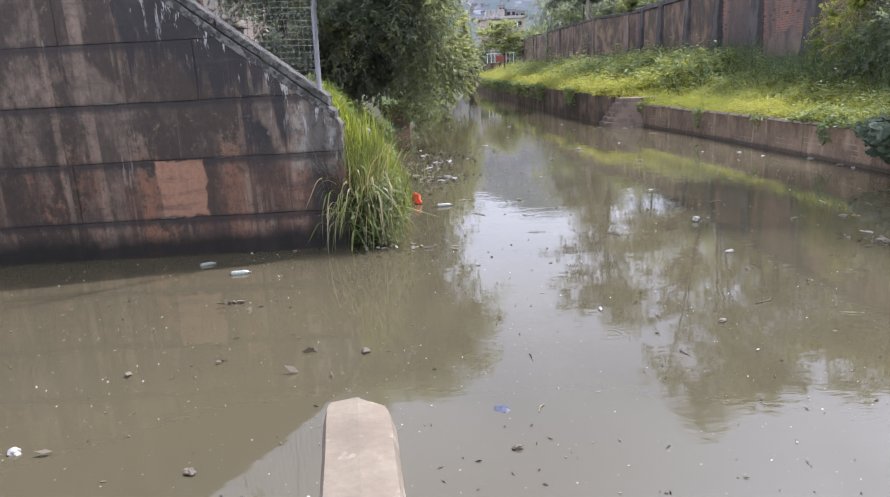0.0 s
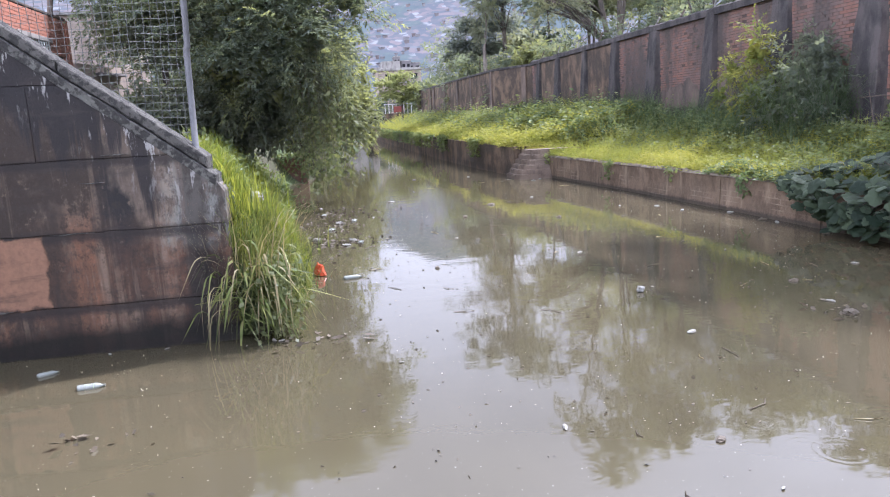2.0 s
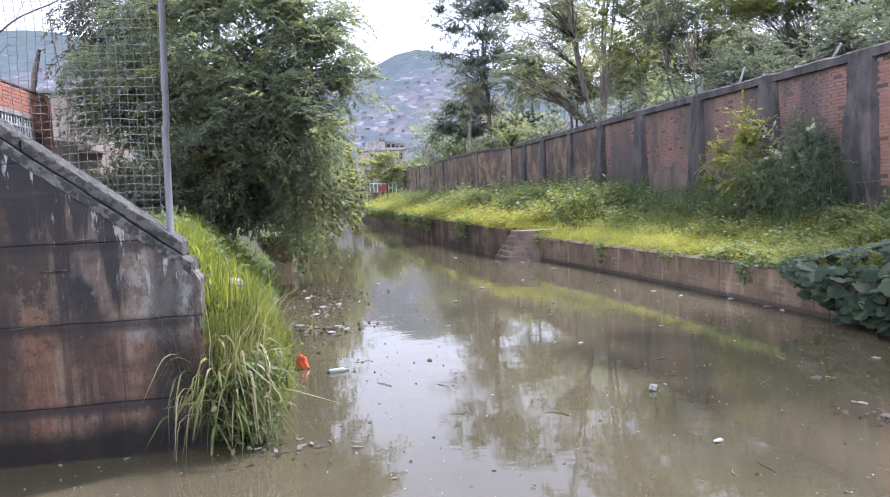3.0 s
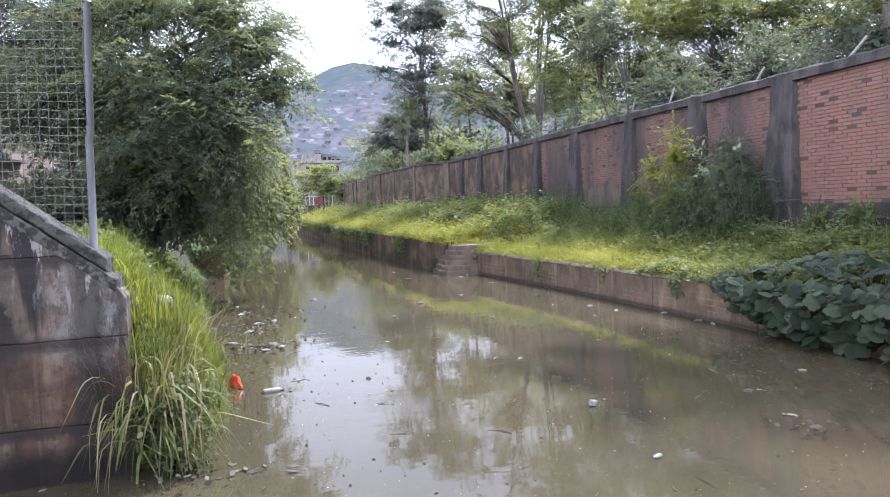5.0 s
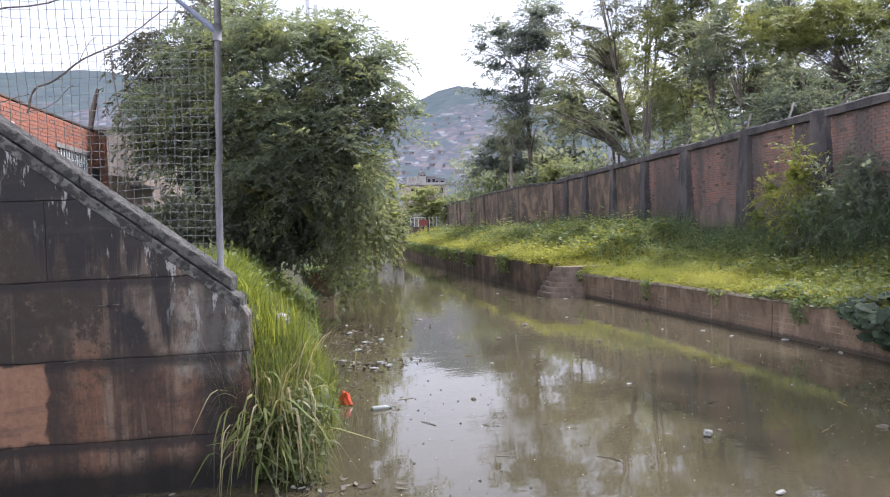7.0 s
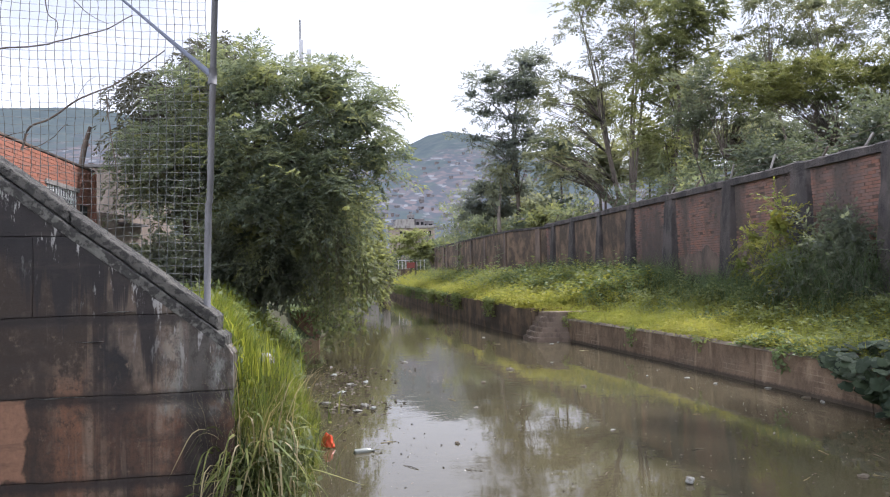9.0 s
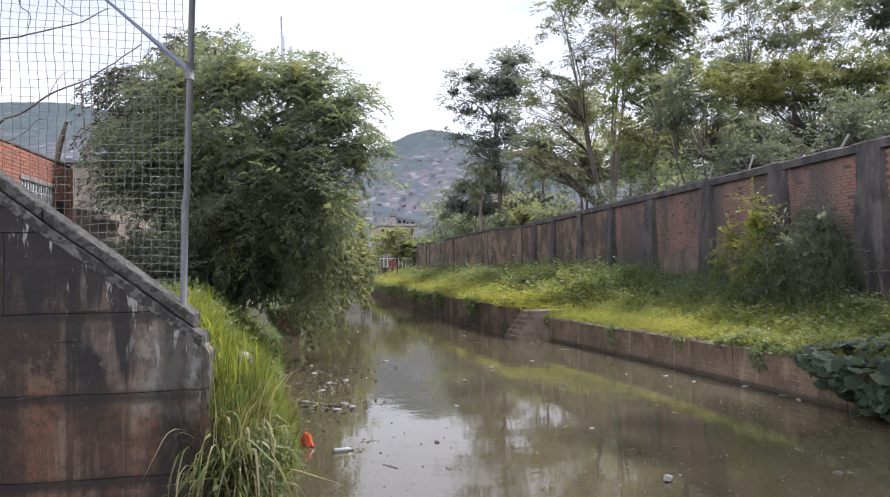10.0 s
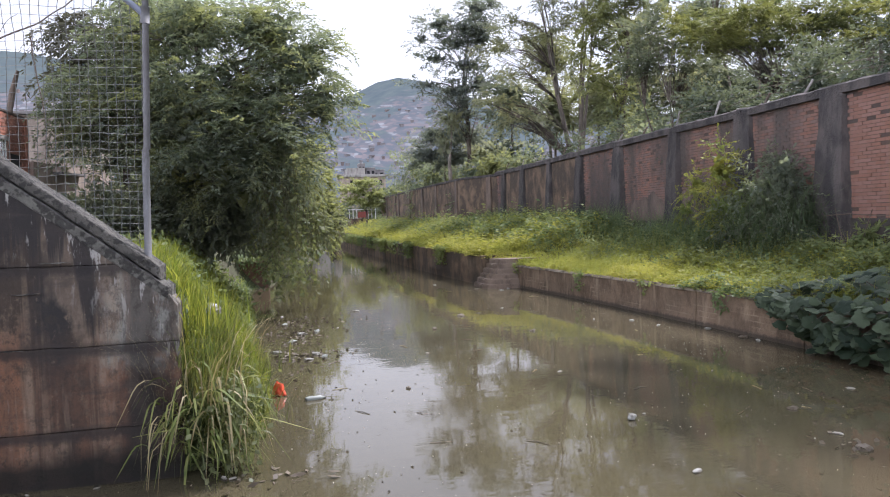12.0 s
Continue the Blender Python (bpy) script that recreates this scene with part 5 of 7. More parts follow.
tree("tree", (17.6, 38.5, 2.2), 13.5, 0.26, [
    ((17.5, 38.5, 15.0), (1.0, 1.0, 0.9), 72, 9),
    ((18.8, 38.5, 15.7), (1.2, 1.0, 0.7), 60, 9),
    ((16.9, 38.5, 13.4), (1.1, 1.0, 0.7), 52, 9),
    ((15.6, 38.5, 11.8), (0.9, 1.0, 0.5), 29, 9),
    ((18.0, 38.5, 12.3), (0.7, 1.0, 0.4), 18, 9),
    ((16.2, 38.5, 10.0), (0.6, 1.0, 0.4), 20, 9),
    ((17.8, 38.5, 9.4), (0.7, 1.0, 0.5), 26, 9),
    ((19.5, 38.5, 14.2), (1.0, 1.0, 0.5), 33, 9),
    ((17.3, 38.5, 10.7), (0.8, 1.0, 0.5), 18, 9),
    ((17.5, 38.5, 8.1), (0.7, 1.0, 0.5), 23, 9),
    ((18.4, 38.5, 17.2), (1.3, 1.1, 0.9), 82, 9),
    ((20.0, 38.5, 16.8), (1.2, 1.0, 0.7), 60, 9),
], (0.148, 0.066), "leaf_green", "bark", "green tree with a crooked leaning trunk behind the wall", pad=0.85, lean=(1.2, 0.2), limbs=80, droop=0.4, core=1.6, inner=0.3)

tree("tree", (17.9, 33.0, 2.2), 5.4, 0.22, [
    ((18.3, 33.0, 10.2), (1.3, 1.0, 0.2), 30, 9),
    ((17.2, 33.0, 9.4), (1.3, 1.0, 0.2), 30, 9),
    ((19.6, 33.0, 9.5), (1.2, 1.0, 0.2), 29, 9),
    ((18.2, 33.0, 8.7), (1.0, 1.0, 0.2), 11, 9),
    ((17.1, 33.0, 10.6), (0.9, 1.0, 0.2), 27, 9),
    ((16.3, 33.0, 11.2), (0.7, 1.0, 0.3), 30, 9),
    ((17.5, 33.0, 11.8), (1.0, 1.0, 0.2), 26, 9),
    ((19.5, 33.0, 11.1), (1.1, 1.0, 0.2), 30, 9),
    ((16.1, 33.0, 9.7), (0.6, 1.0, 0.4), 30, 9),
], (0.125, 0.058), "leaf_mid", "bark", "dark spreading tree with crooked branches behind the wall", pad=0.80, lean=(-0.6, 0), limbs=120, forks=3, droop=0.15, core=1.3, inner=0.3)

tree("tree", (20.6, 27.5, 2.2), 4.8, 0.2, [
    ((15.5, 27.5, 9.9), (0.7, 1.0, 0.1), 24, 10),
    ((15.5, 27.5, 9.3), (0.5, 1.0, 0.1), 11, 10),
    ((17.6, 27.5, 10.3), (1.0, 1.0, 0.1), 46, 10),
    ((16.7, 27.5, 9.7), (0.9, 1.0, 0.1), 37, 10),
    ((18.6, 27.5, 10.0), (1.0, 1.0, 0.1), 46, 10),
    ((17.4, 27.5, 9.2), (1.1, 1.0, 0.1), 37, 10),
    ((19.0, 27.5, 9.2), (0.9, 1.0, 0.1), 33, 10),
    ((16.4, 27.5, 8.9), (0.7, 1.0, 0.1), 15, 10),
], (0.117, 0.047), "leaf_acacia", "bark", "flat-topped spreading acacia tree with yellow-green crown behind the wall", pad=0.70, limbs=130, forks=4, droop=0.02, core=1.2, inner=1.0)

tree("tree", (24.0, 28.5, 2.2), 5.6, 0.22, [
    ((20.3, 28.5, 10.9), (1.1, 1.0, 0.1), 46, 10),
    ((22.0, 28.5, 10.7), (0.9, 1.0, 0.1), 42, 10),
    ((21.2, 28.5, 10.1), (1.1, 1.0, 0.1), 43, 10),
    ((23.0, 28.5, 10.4), (0.9, 1.0, 0.1), 37, 10),
    ((21.9, 28.5, 9.5), (0.9, 1.0, 0.1), 24, 10),
    ((24.1, 28.5, 10.9), (1.1, 1.0, 0.1), 36, 10),
    ((24.6, 28.5, 9.9), (1.1, 1.0, 0.1), 36, 10),
    ((20.6, 28.5, 9.1), (0.7, 1.0, 0.1), 10, 10),
], (0.117, 0.047), "leaf_acacia", "bark", "flat-topped spreading acacia tree with yellow-green crown behind the wall", pad=0.70, limbs=130, forks=4, droop=0.02, core=1.2, inner=1.0)

tree("tree", (20.5, 18.5, 2.2), 4.6, 0.2, [
    ((16.2, 18.5, 8.0), (0.9, 1.0, 0.1), 23, 10),
    ((17.7, 18.5, 8.3), (0.9, 1.0, 0.1), 23, 10),
    ((17.2, 18.5, 7.6), (1.1, 1.0, 0.1), 24, 10),
    ((18.9, 18.5, 7.9), (0.9, 1.0, 0.1), 21, 10),
    ((15.8, 18.5, 7.2), (0.7, 1.0, 0.1), 11, 10),
], (0.109, 0.047), "leaf_acacia", "bark", "flat-topped spreading acacia tree with yellow-green crown behind the wall", pad=0.70, limbs=90, forks=4, droop=0.02, core=1.2, inner=1.0)

tree("tree", (30.0, 44.0, 2.2), 13.0, 0.3, [
    ((29.4, 44.0, 17.3), (1.8, 1.5, 0.6), 43, 9),
    ((32.0, 44.0, 18.0), (1.8, 1.5, 0.6), 47, 9),
    ((33.0, 44.0, 17.0), (1.2, 1.0, 0.3), 13, 9),
    ((27.4, 44.0, 18.1), (0.7, 1.0, 0.3), 7, 9),
    ((36.5, 44.0, 17.5), (0.7, 1.0, 0.5), 13, 9),
    ((25.4, 44.0, 17.4), (1.2, 1.0, 0.5), 18, 9),
    ((23.9, 44.0, 16.2), (1.0, 1.0, 0.3), 10, 9),
    ((31.1, 44.0, 19.8), (2.0, 1.6, 0.8), 71, 9),
    ((35.3, 44.0, 20.3), (1.7, 1.4, 0.8), 59, 9),
    ((27.5, 44.0, 20.2), (1.7, 1.4, 0.7), 55, 9),
], (0.187, 0.078), "leaf_grey", "bark", "hazy grey-green tree standing further back", pad=1.00, limbs=90, forks=3, droop=0.3, core=1.5, inner=0.6)

tree("tree", (27.5, 31.0, 2.2), 9.6, 0.3, [
    ((25.9, 31.0, 14.0), (1.4, 1.1, 0.7), 44, 9),
    ((28.3, 31.0, 14.6), (1.4, 1.1, 0.7), 49, 9),
    ((27.1, 31.0, 12.7), (1.4, 1.1, 0.6), 39, 9),
    ((24.8, 31.0, 15.3), (1.2, 1.0, 0.6), 34, 9),
    ((29.5, 31.0, 13.3), (1.4, 1.1, 0.7), 49, 9),
    ((26.9, 31.0, 16.2), (1.4, 1.1, 0.6), 42, 9),
], (0.156, 0.070), "leaf_mid", "bark", "tall leafy tree beyond the acacias", pad=0.95, limbs=60, droop=0.4, core=1.8, inner=1.2)

tree("tree", (25.0, 22.0, 2.2), 9.0, 0.3, [
    ((21.9, 22.0, 10.9), (1.3, 1.0, 0.6), 40, 9),
    ((23.6, 22.0, 10.6), (1.3, 1.0, 0.6), 40, 9),
    ((20.6, 22.0, 11.6), (1.1, 1.0, 0.6), 31, 9),
    ((22.8, 22.0, 12.4), (1.3, 1.0, 0.6), 40, 9),
    ((25.3, 22.0, 10.1), (1.3, 1.0, 0.6), 40, 9),
], (0.140, 0.062), "leaf_mid", "bark", "tall leafy tree beyond the acacias", pad=0.95, limbs=60, droop=0.4, core=1.8, inner=1.2)

for x, y, z, rx, rz in ((17.1, 56.0, 12.0, 2.0, 1.7), (21.7, 58.0, 11.9, 2.3, 2.0), (23.6, 54.0, 12.1, 1.9, 2.1), (26.1, 52.0, 12.1, 1.9, 2.2), (28.4, 50.0, 11.8, 1.9, 1.7), (33.4, 52.0, 12.6, 2.1, 2.0), (34.3, 48.0, 12.2, 1.9, 1.9), (36.3, 46.0, 12.0, 1.8, 1.8), (38.5, 44.0, 13.1, 2.0, 2.0), (38.3, 40.0, 12.8, 1.8, 1.8), (28.7, 58.0, 17.9, 2.0, 1.8), (22.6, 62.0, 17.4, 1.9, 1.9), (36.8, 60.0, 20.8, 2.1, 1.2)):
    tree("tree", (x, y, 2.4), z - 2.4, 0.2, [((x, y, z), (rx, rx * 0.6, rz), 70, 8), ((x + 0.3, y - 0.5, z - 0.8 * rz), (rx * 0.9, rx * 0.6, rz * 0.6), 44, 8)],
         (0.25, 0.11), "leaf_grey" if int(y) % 4 else "leaf_mid", "bark", "hazy grey-green tree in a dense row further back", limbs=40, droop=0.35, pad=1.5, core=2.0, inner=1.3)

# crowns below y 18 stay out of view, added for their shadows
for x, y, z, r in ((36, 56, 17, 5.0), (33, 24, 12.0, 5.0), (22.5, 11.5, 12.0, 4.0), (15.9, 17.0, 15.5, 3.6), (17.2, 12.5, 14.0, 3.2), (18.5, 17.5, 19.0, 4.2), (19.0, 70, 9.0, 4.2), (16.5, 80, 8.0, 3.6)):
    tree("tree", (x, y, 2.4), z * 0.72, 0.3, [((x, y, z), (r, r * 0.8, r * 0.5), 46, 8), ((x - r * 0.4, y, z - r * 0.7), (r * 0.8, r * 0.7, r * 0.4), 26, 8), ((x + r * 0.3, y, z - r * 1.1), (r * 0.7, r * 0.7, r * 0.45), 26, 8)],
         (0.20, 0.09) if y < 20 else (0.30, 0.14), "leaf_grey" if y > 45 else "leaf_mid", "bark", "hazy grey-green tree standing further back", limbs=50, droop=0.35, pad=1.0 if y < 20 else 1.7, core=2.2, inner=1.7)

# undergrowth behind the wall
for x, y, z, r in ((15.6, 29.5, 5.6, 1.3), (17.2, 35.0, 6.6, 2.0), (16.0, 41.0, 6.2, 1.9), (15.4, 48.0, 6.4, 1.8), (13.2, 53.0, 5.8, 1.4), (22.0, 34.0, 7.0, 2.6), (21.5, 44.0, 8.0, 3.0), (24.0, 50.0, 9.0, 3.6), (17.0, 55.0, 8.0, 2.8), (12.6, 66.0, 7.6, 2.2), (12.8, 78.0, 9.4, 3.0), (11.6, 86.0, 6.4, 2.4)):
    tree("bush", (x, y, 2.2), z - 2.6, 0.09, [((x, y, z - 0.3 * r), (r, r, r * 0.95), 70, 40), ((x, y + 0.3, z - 1.6 * r), (r * 1.1, r, r), 60, 38)],
         (0.15 + 0.0012 * y, 0.09), "leaf_dark" if (x * 7 + y) % 3 > 1 else "leaf_under", "bark", "dense green bush behind the brick wall", limbs=14, shell=0.4, spread=0.40)
for x, y, z, r in ((14.9, 25.2, 6.5, 1.2), (15.3, 20.8, 6.7, 1.4), (16.8, 28.0, 7.2, 1.7), (18.6, 23.6, 7.6, 1.9), (15.7, 17.2, 6.8, 1.5), (21.0, 31.0, 8.0, 2.2), (20.0, 20.0, 7.6, 2.0)):
    tree("bush", (x, y, 2.2), z - 2.8, 0.09, [((x, y, z - 0.3 * r), (r, r, r * 0.8), 60, 40), ((x, y + 0.3, z - 1.7 * r), (r * 1.1, r, r), 50, 38)],
         (0.15, 0.07), "leaf_under", "bark", "dark scrubby bush close behind the brick wall", limbs=18, shell=0.3, spread=0.36)
for x, y, z, r in ((0.4, 103.0, 6.2, 2.8), (3.4, 107.0, 6.6, 3.0), (10.6, 104.0, 5.6, 2.6), (13.6, 108.0, 7.2, 3.2), (7.2, 110.0, 5.4, 2.6), (17.5, 104.0, 8.0, 3.4), (-3.0, 100.0, 8.5, 3.6)):
    tree("bush", (x, y, 2.2), z - 3.0, 0.12, [((x, y, z - 0.35 * r), (r, r, r * 0.7), 26, 8), ((x, y - 0.4, z - 1.1 * r), (r * 1.1, r, r * 0.7), 24, 8)],
         (0.30, 0.14), "leaf_under", "bark", "dark leafy bush at the far end of the canal", limbs=14, droop=0.4, pad=1.5, core=2.4, inner=1.5)
tree("bush", (14.1, 50.5, 2.2), 3.2, 0.08, [((14.0, 50.5, 6.1), (1.5, 1.2, 0.9), 50, 36)], (0.26, 0.10), "leaf_green", "bark", "bright green bush above the wall top", limbs=14, shell=0.3, spread=0.3)
tree("tree", (8.2, 85, 2.2), 3.4, 0.14, [((8.0, 85, 7.1), (1.3, 1.2, 0.25), 30, 8), ((7.1, 85, 6.3), (1.5, 1.4, 0.3), 34, 8), ((9.0, 85, 5.7), (1.4, 1.3, 0.3), 32, 8), ((7.4, 84.6, 5.0), (1.8, 1.4, 0.3), 36, 8), ((9.2, 84.6, 4.5), (1.3, 1.2, 0.3), 26, 8)], (0.24, 0.10), "leaf_bright", "bark", "small bright flat-topped tree beside the far footbridge", limbs=24, droop=0.1, pad=1.0, core=1.6, inner=1.2)

tree("tree", (12.3, 58.0, 2.2), 8.0, 0.30, [((12.6, 58.0, 10.6), (1.0, 0.9, 0.7), 16, 40), ((11.9, 57.8, 8.6), (0.5, 0.5, 1.2), 8, 30)], (0.34, 0.06), "leaf_grey", "bark_pale", "slim tree with a pale bare trunk beside the far wall", lean=(0.4, 0), limbs=10, shell=0.2, spread=0.5, droop=0.9)

# yellow-green feathery bush against the brick wall, and climbers by it
tree("bush", (11.9, 20.4, 1.4), 2.2, 0.05, [((11.9, 20.4, 3.7), (0.55, 0.7, 1.1), 34, 28), ((11.8, 20.0, 2.6), (0.9, 1.0, 0.8), 40, 28), ((12.0, 21.7, 3.3), (0.45, 0.6, 0.5), 16, 30), ((12.0, 22.4, 2.6), (0.3, 0.4, 0.4), 8, 30)],
     (0.11, 0.042), "leaf_yellow", "stem", "feathery yellow-green bush growing against the brick wall", limbs=30, shell=0.2, spread=0.24, droop=0.5)
tree("bush", (12.2, 18.6, 1.4), 1.7, 0.05, [((12.1, 18.5, 2.7), (0.7, 1.2, 1.1), 110, 42), ((12.1, 19.6, 2.0), (0.9, 0.9, 0.8), 60, 40), ((12.3, 17.9, 2.1), (0.6, 0.6, 0.8), 60, 42), ((12.5, 18.6, 3.5), (0.35, 0.8, 0.7), 40, 42)],
     (0.13, 0.045), "leaf_mid", "stem", "dark green scrub growing against the brick wall", limbs=24, shell=0.3, spread=0.2, droop=0.5)
for x, y, z, r in ((12.6, 14.7, 1.95, 0.26), (12.45, 13.0, 1.7, 0.42), (12.6, 15.9, 1.75, 0.22), (12.3, 11.9, 1.75, 0.5)):
    tree("bush", (x, y, 1.45), 0.45, 0.02, [((x, y, z), (r, r * 1.1, 0.8 * r + 0.12), int(90 * r), 30)], (0.12, 0.05), "weed_green", "stem", "small leafy weed bush at the foot of the brick wall", limbs=8, shell=0.2, spread=0.16, droop=0.4)


def bank_points(n, y0, y1, d0, d1, power=1.0):
    """Random places on the right bank."""
    y = y0 + (y1 - y0) * RNG.uniform(0, 1, n) ** power
    d = RNG.uniform(d0, d1, n)
    x = right_edge(y) + d
    ok = x < WALL_X - 0.15
    x, y, d = x[ok], y[ok], d[ok]
    return np.stack([x, y, right_height(d, y)], 1), d


def weed_plants(n, y0, y1, d0, d1, tall, leaves, size, power=1.0):
    """Small bushy weeds: stems with leaves, gathered in patches of uneven height."""
    p, d = bank_points(n, y0, y1, d0, d1, power)
    k = len(p)
    h = tall * (0.18 + 1.5 * patchy(p[:, 0], p[:, 1], 1.5, 2.0) ** 2.2) * RNG.uniform(0.6, 1.3, k) * smooth01(d / 0.6 + 0.4)
    tilt = RNG.normal(size=(k, 2)) * 0.35
    at, out = [], []
    for i in range(leaves):
        s = (i + 1) / leaves
        a = 2.4 * i + RNG.uniform(0, 6.28, k)
        q = p.copy()
        q[:, :2] += tilt * (h * s)[:, None] + 0.05 * RNG.normal(size=(k, 2))
        q[:, 2] += h * s
        at.append(q)
        out.append(np.stack([np.cos(a), np.sin(a), RNG.uniform(-0.3, 0.5, k)], 1))
    at, out = np.concatenate(at), np.concatenate(out)
    m = len(at)
    return leaf_arrays(at, out, RNG.uniform(0.7, 1.3, m) * size, RNG.uniform(0.35, 0.55, m) * size, np.array([0, 0, 1.0]) + 0.5 * RNG.normal(size=(m, 3)))


tagged(quad_mesh("bank_weeds", *weed_plants(16000, 12.5, 34, 0.06, 3.2, 0.42, 7, 0.075), "weed"), "bright yellow-green low weeds covering the bank", "weeds", kind="stuff")
tagged(quad_mesh("leafy_weeds", *weed_plants(2900, 12.2, 32, 1.9, 3.9, 0.52, 9, 0.125), "weed_green"), "mid-green broad-leaved weeds among the low growth", "weeds", kind="stuff")
tagged(quad_mesh("edge_weeds", *weed_plants(1900, 12.5, 17.0, 0.0, 3.4, 0.50, 9, 0.120), "weed_green"), "mid-green weeds beside the large-leaved plant", "weeds", kind="stuff")
tagged(quad_mesh("far_weeds", *weed_plants(9500, 28, 95, 0.0, 5.4, 0.8, 7, 0.135, 1.6), "weed"), "bright green weeds on the far bank", "weeds", kind="stuff")
tagged(quad_mesh("far_leafy_weeds", *weed_plants(1300, 28, 80, 2.0, 5.4, 1.1, 9, 0.24, 1.5), "weed_green"), "taller green weeds on the far bank", "weeds", kind="stuff")
p, d = bank_points(5500, 12.0, 30, 0.1, 4.6)
blades = blade_arrays(p, RNG.uniform(0.25, 0.75, len(p)), spread_dirs(len(p)), RNG.uniform(0.2, 1.6, len(p)), RNG.uniform(0.008, 0.016, len(p)))
tagged(quad_mesh("bank_grass", *blades, "weed"), "thin yellow-green grass among the weeds", "grass", kind="stuff")
# weeds hanging over the upstream wall
n = 16000
y = 28.5 + 50 * RNG.uniform(0, 1, n) ** 1.4
keep = patchy(y, y * 0, 0.45, 4.0) > np.where(y < 42, 0.70, 0.5)
y = y[keep]
n = len(y)
p = np.stack([right_edge(y) - RNG.uniform(0.0, 0.35, n), y, 1.32 - RNG.uniform(0, 1, n) ** 2.6 * 0.75], 1)
out = RNG.normal(size=(n, 3)) + np.array([-0.6, -0.5, -0.2])
tagged(quad_mesh("hanging_weeds", *leaf_arrays(p, out, RNG.uniform(0.10, 0.22, n), RNG.uniform(0.05, 0.09, n)), "weed_green"), "green creepers hanging over the bank wall", "creepers", kind="stuff")

# creepers trailing over the low wall
for y0, wide, low, n in ((21.8, 0.16, 0.30, 90), (15.5, 0.14, 0.42, 80), (18.4, 0.10, 0.55, 40), (26.3, 0.18, 0.50, 70)):
    y = y0 + RNG.normal(0, wide, n)
    z = 0.86 - (0.86 - low) * RNG.uniform(0, 1, n) ** 1.3
    p = np.stack([right_edge(y) - RNG.uniform(0.01, 0.09, n), y, z], 1)
    tagged(quad_mesh("creeper", *leaf_arrays(p, RNG.normal(size=(n, 3)) + np.array([-0.4, 0, -0.6]), RNG.uniform(0.06, 0.13, n), RNG.uniform(0.05, 0.09, n)), "weed_green"), "small green creeper trailing over the low wall", "creeper", "creepers on the low wall")

# taller growth along the wall foot, blades coloured darker for the shade there
chunks = []
for k in range(620):
    y = 8 + 44 * RNG.uniform() ** 1.2
    back = RNG.uniform(0, 1) ** 1.4
    d = 12.75 - float(right_edge(y)) - back * 1.5
    n = 21
    root = np.stack([float(right_edge(y)) + d + RNG.normal(0, 0.13, n), y + RNG.normal(0, 0.15, n), np.full(n, float(right_height(d, y)))], 1)
    chunks.append(blade_arrays(root, RNG.uniform(0.8, 2.1, n) * (0.20 if y < 17.2 else 1.0 if y < 24 else 0.85) * (1 - 0.45 * back), spread_dirs(n), RNG.uniform(0.5, 2.2, n), RNG.uniform(0.012, 0.026, n), 4))
for k in range(70):                                             # reeds and scrub reaching up the nearest bays
    y = 17.5 + 3.0 * RNG.uniform()
    d = 12.7 - float(right_edge(y)) - 1.1 * RNG.uniform() ** 1.5
    n = 26
    root = np.stack([float(right_edge(y)) + d + RNG.normal(0, 0.12, n), y + RNG.normal(0, 0.16, n), np.full(n, float(right_height(d, y)))], 1)
    chunks.append(blade_arrays(root, RNG.uniform(1.1, 2.8, n), spread_dirs(n), RNG.uniform(0.8, 2.8, n), RNG.uniform(0.014, 0.030, n), 5))
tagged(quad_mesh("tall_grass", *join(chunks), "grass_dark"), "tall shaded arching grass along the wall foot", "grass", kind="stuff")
tagged(quad_mesh("wall_foot_weeds", *weed_plants(3500, 17.2, 48, 2.8, 6.0, 0.9, 9, 0.13), "weed_green"), "dark green weeds along the wall foot", "weeds", kind="stuff")

# bare dry stems before the clean brick bay
dead_shrub = empty("dead_shrub", (12.4, 15.8, 1.45), "bare dry stems leaning at the foot of the brick wall", "dead shrub")
for run, thick in (([(12.55, 17.2, 2.32), (12.5, 16.3, 2.36), (12.52, 15.5, 2.30), (12.6, 14.6, 2.34)], 0.013), ([(12.3, 16.2, 1.45), (12.4, 16.5, 2.0), (12.5, 16.75, 2.5)], 0.014), ([(12.35, 15.9, 1.45), (12.42, 15.75, 2.0), (12.5, 15.65, 2.45)], 0.012), ([(12.2, 15.2, 1.45), (12.38, 15.05, 1.9), (12.5, 14.7, 2.25)], 0.010)):
    tubes("stem", [([Vector(q) - dead_shrub.location for q in run], [thick * (1 - 0.15 * k) for k in range(len(run))])], "stem", dead_shrub, sides=5)

# left bank: bright grass slope behind the wing wall
n = 12500
y = 10.1 + 14 * RNG.uniform(0, 1, n) ** 1.35
d = RNG.uniform(0.0, 1, n) ** 1.1 * 4.2
p = np.stack([left_edge(y) - d, y, left_height(d, y)], 1)
lean = spread_dirs(n) * 0.9 + np.array([0.65, -0.25])
lean /= np.linalg.norm(lean, axis=1, keepdims=True)
tall = RNG.uniform(0.16, 0.50, n) * (0.55 + 0.95 * patchy(p[:, 0], p[:, 1], 2.2, 5.0))
tagged(quad_mesh("bank_grass", *blade_arrays(p, tall, lean, RNG.uniform(0.3, 2.4, n), RNG.uniform(0.014, 0.038, n)), "grass"), "bright sunlit grass on the sloping bank", "grass", kind="stuff")
n = 9000
y = 15 + 30 * RNG.uniform(0, 1, n)
d = RNG.uniform(0.0, 1, n) ** 1.5 * 9
p = np.stack([left_edge(y) - d, y, left_height(d, y) + RNG.uniform(0, 0.45, n)], 1)
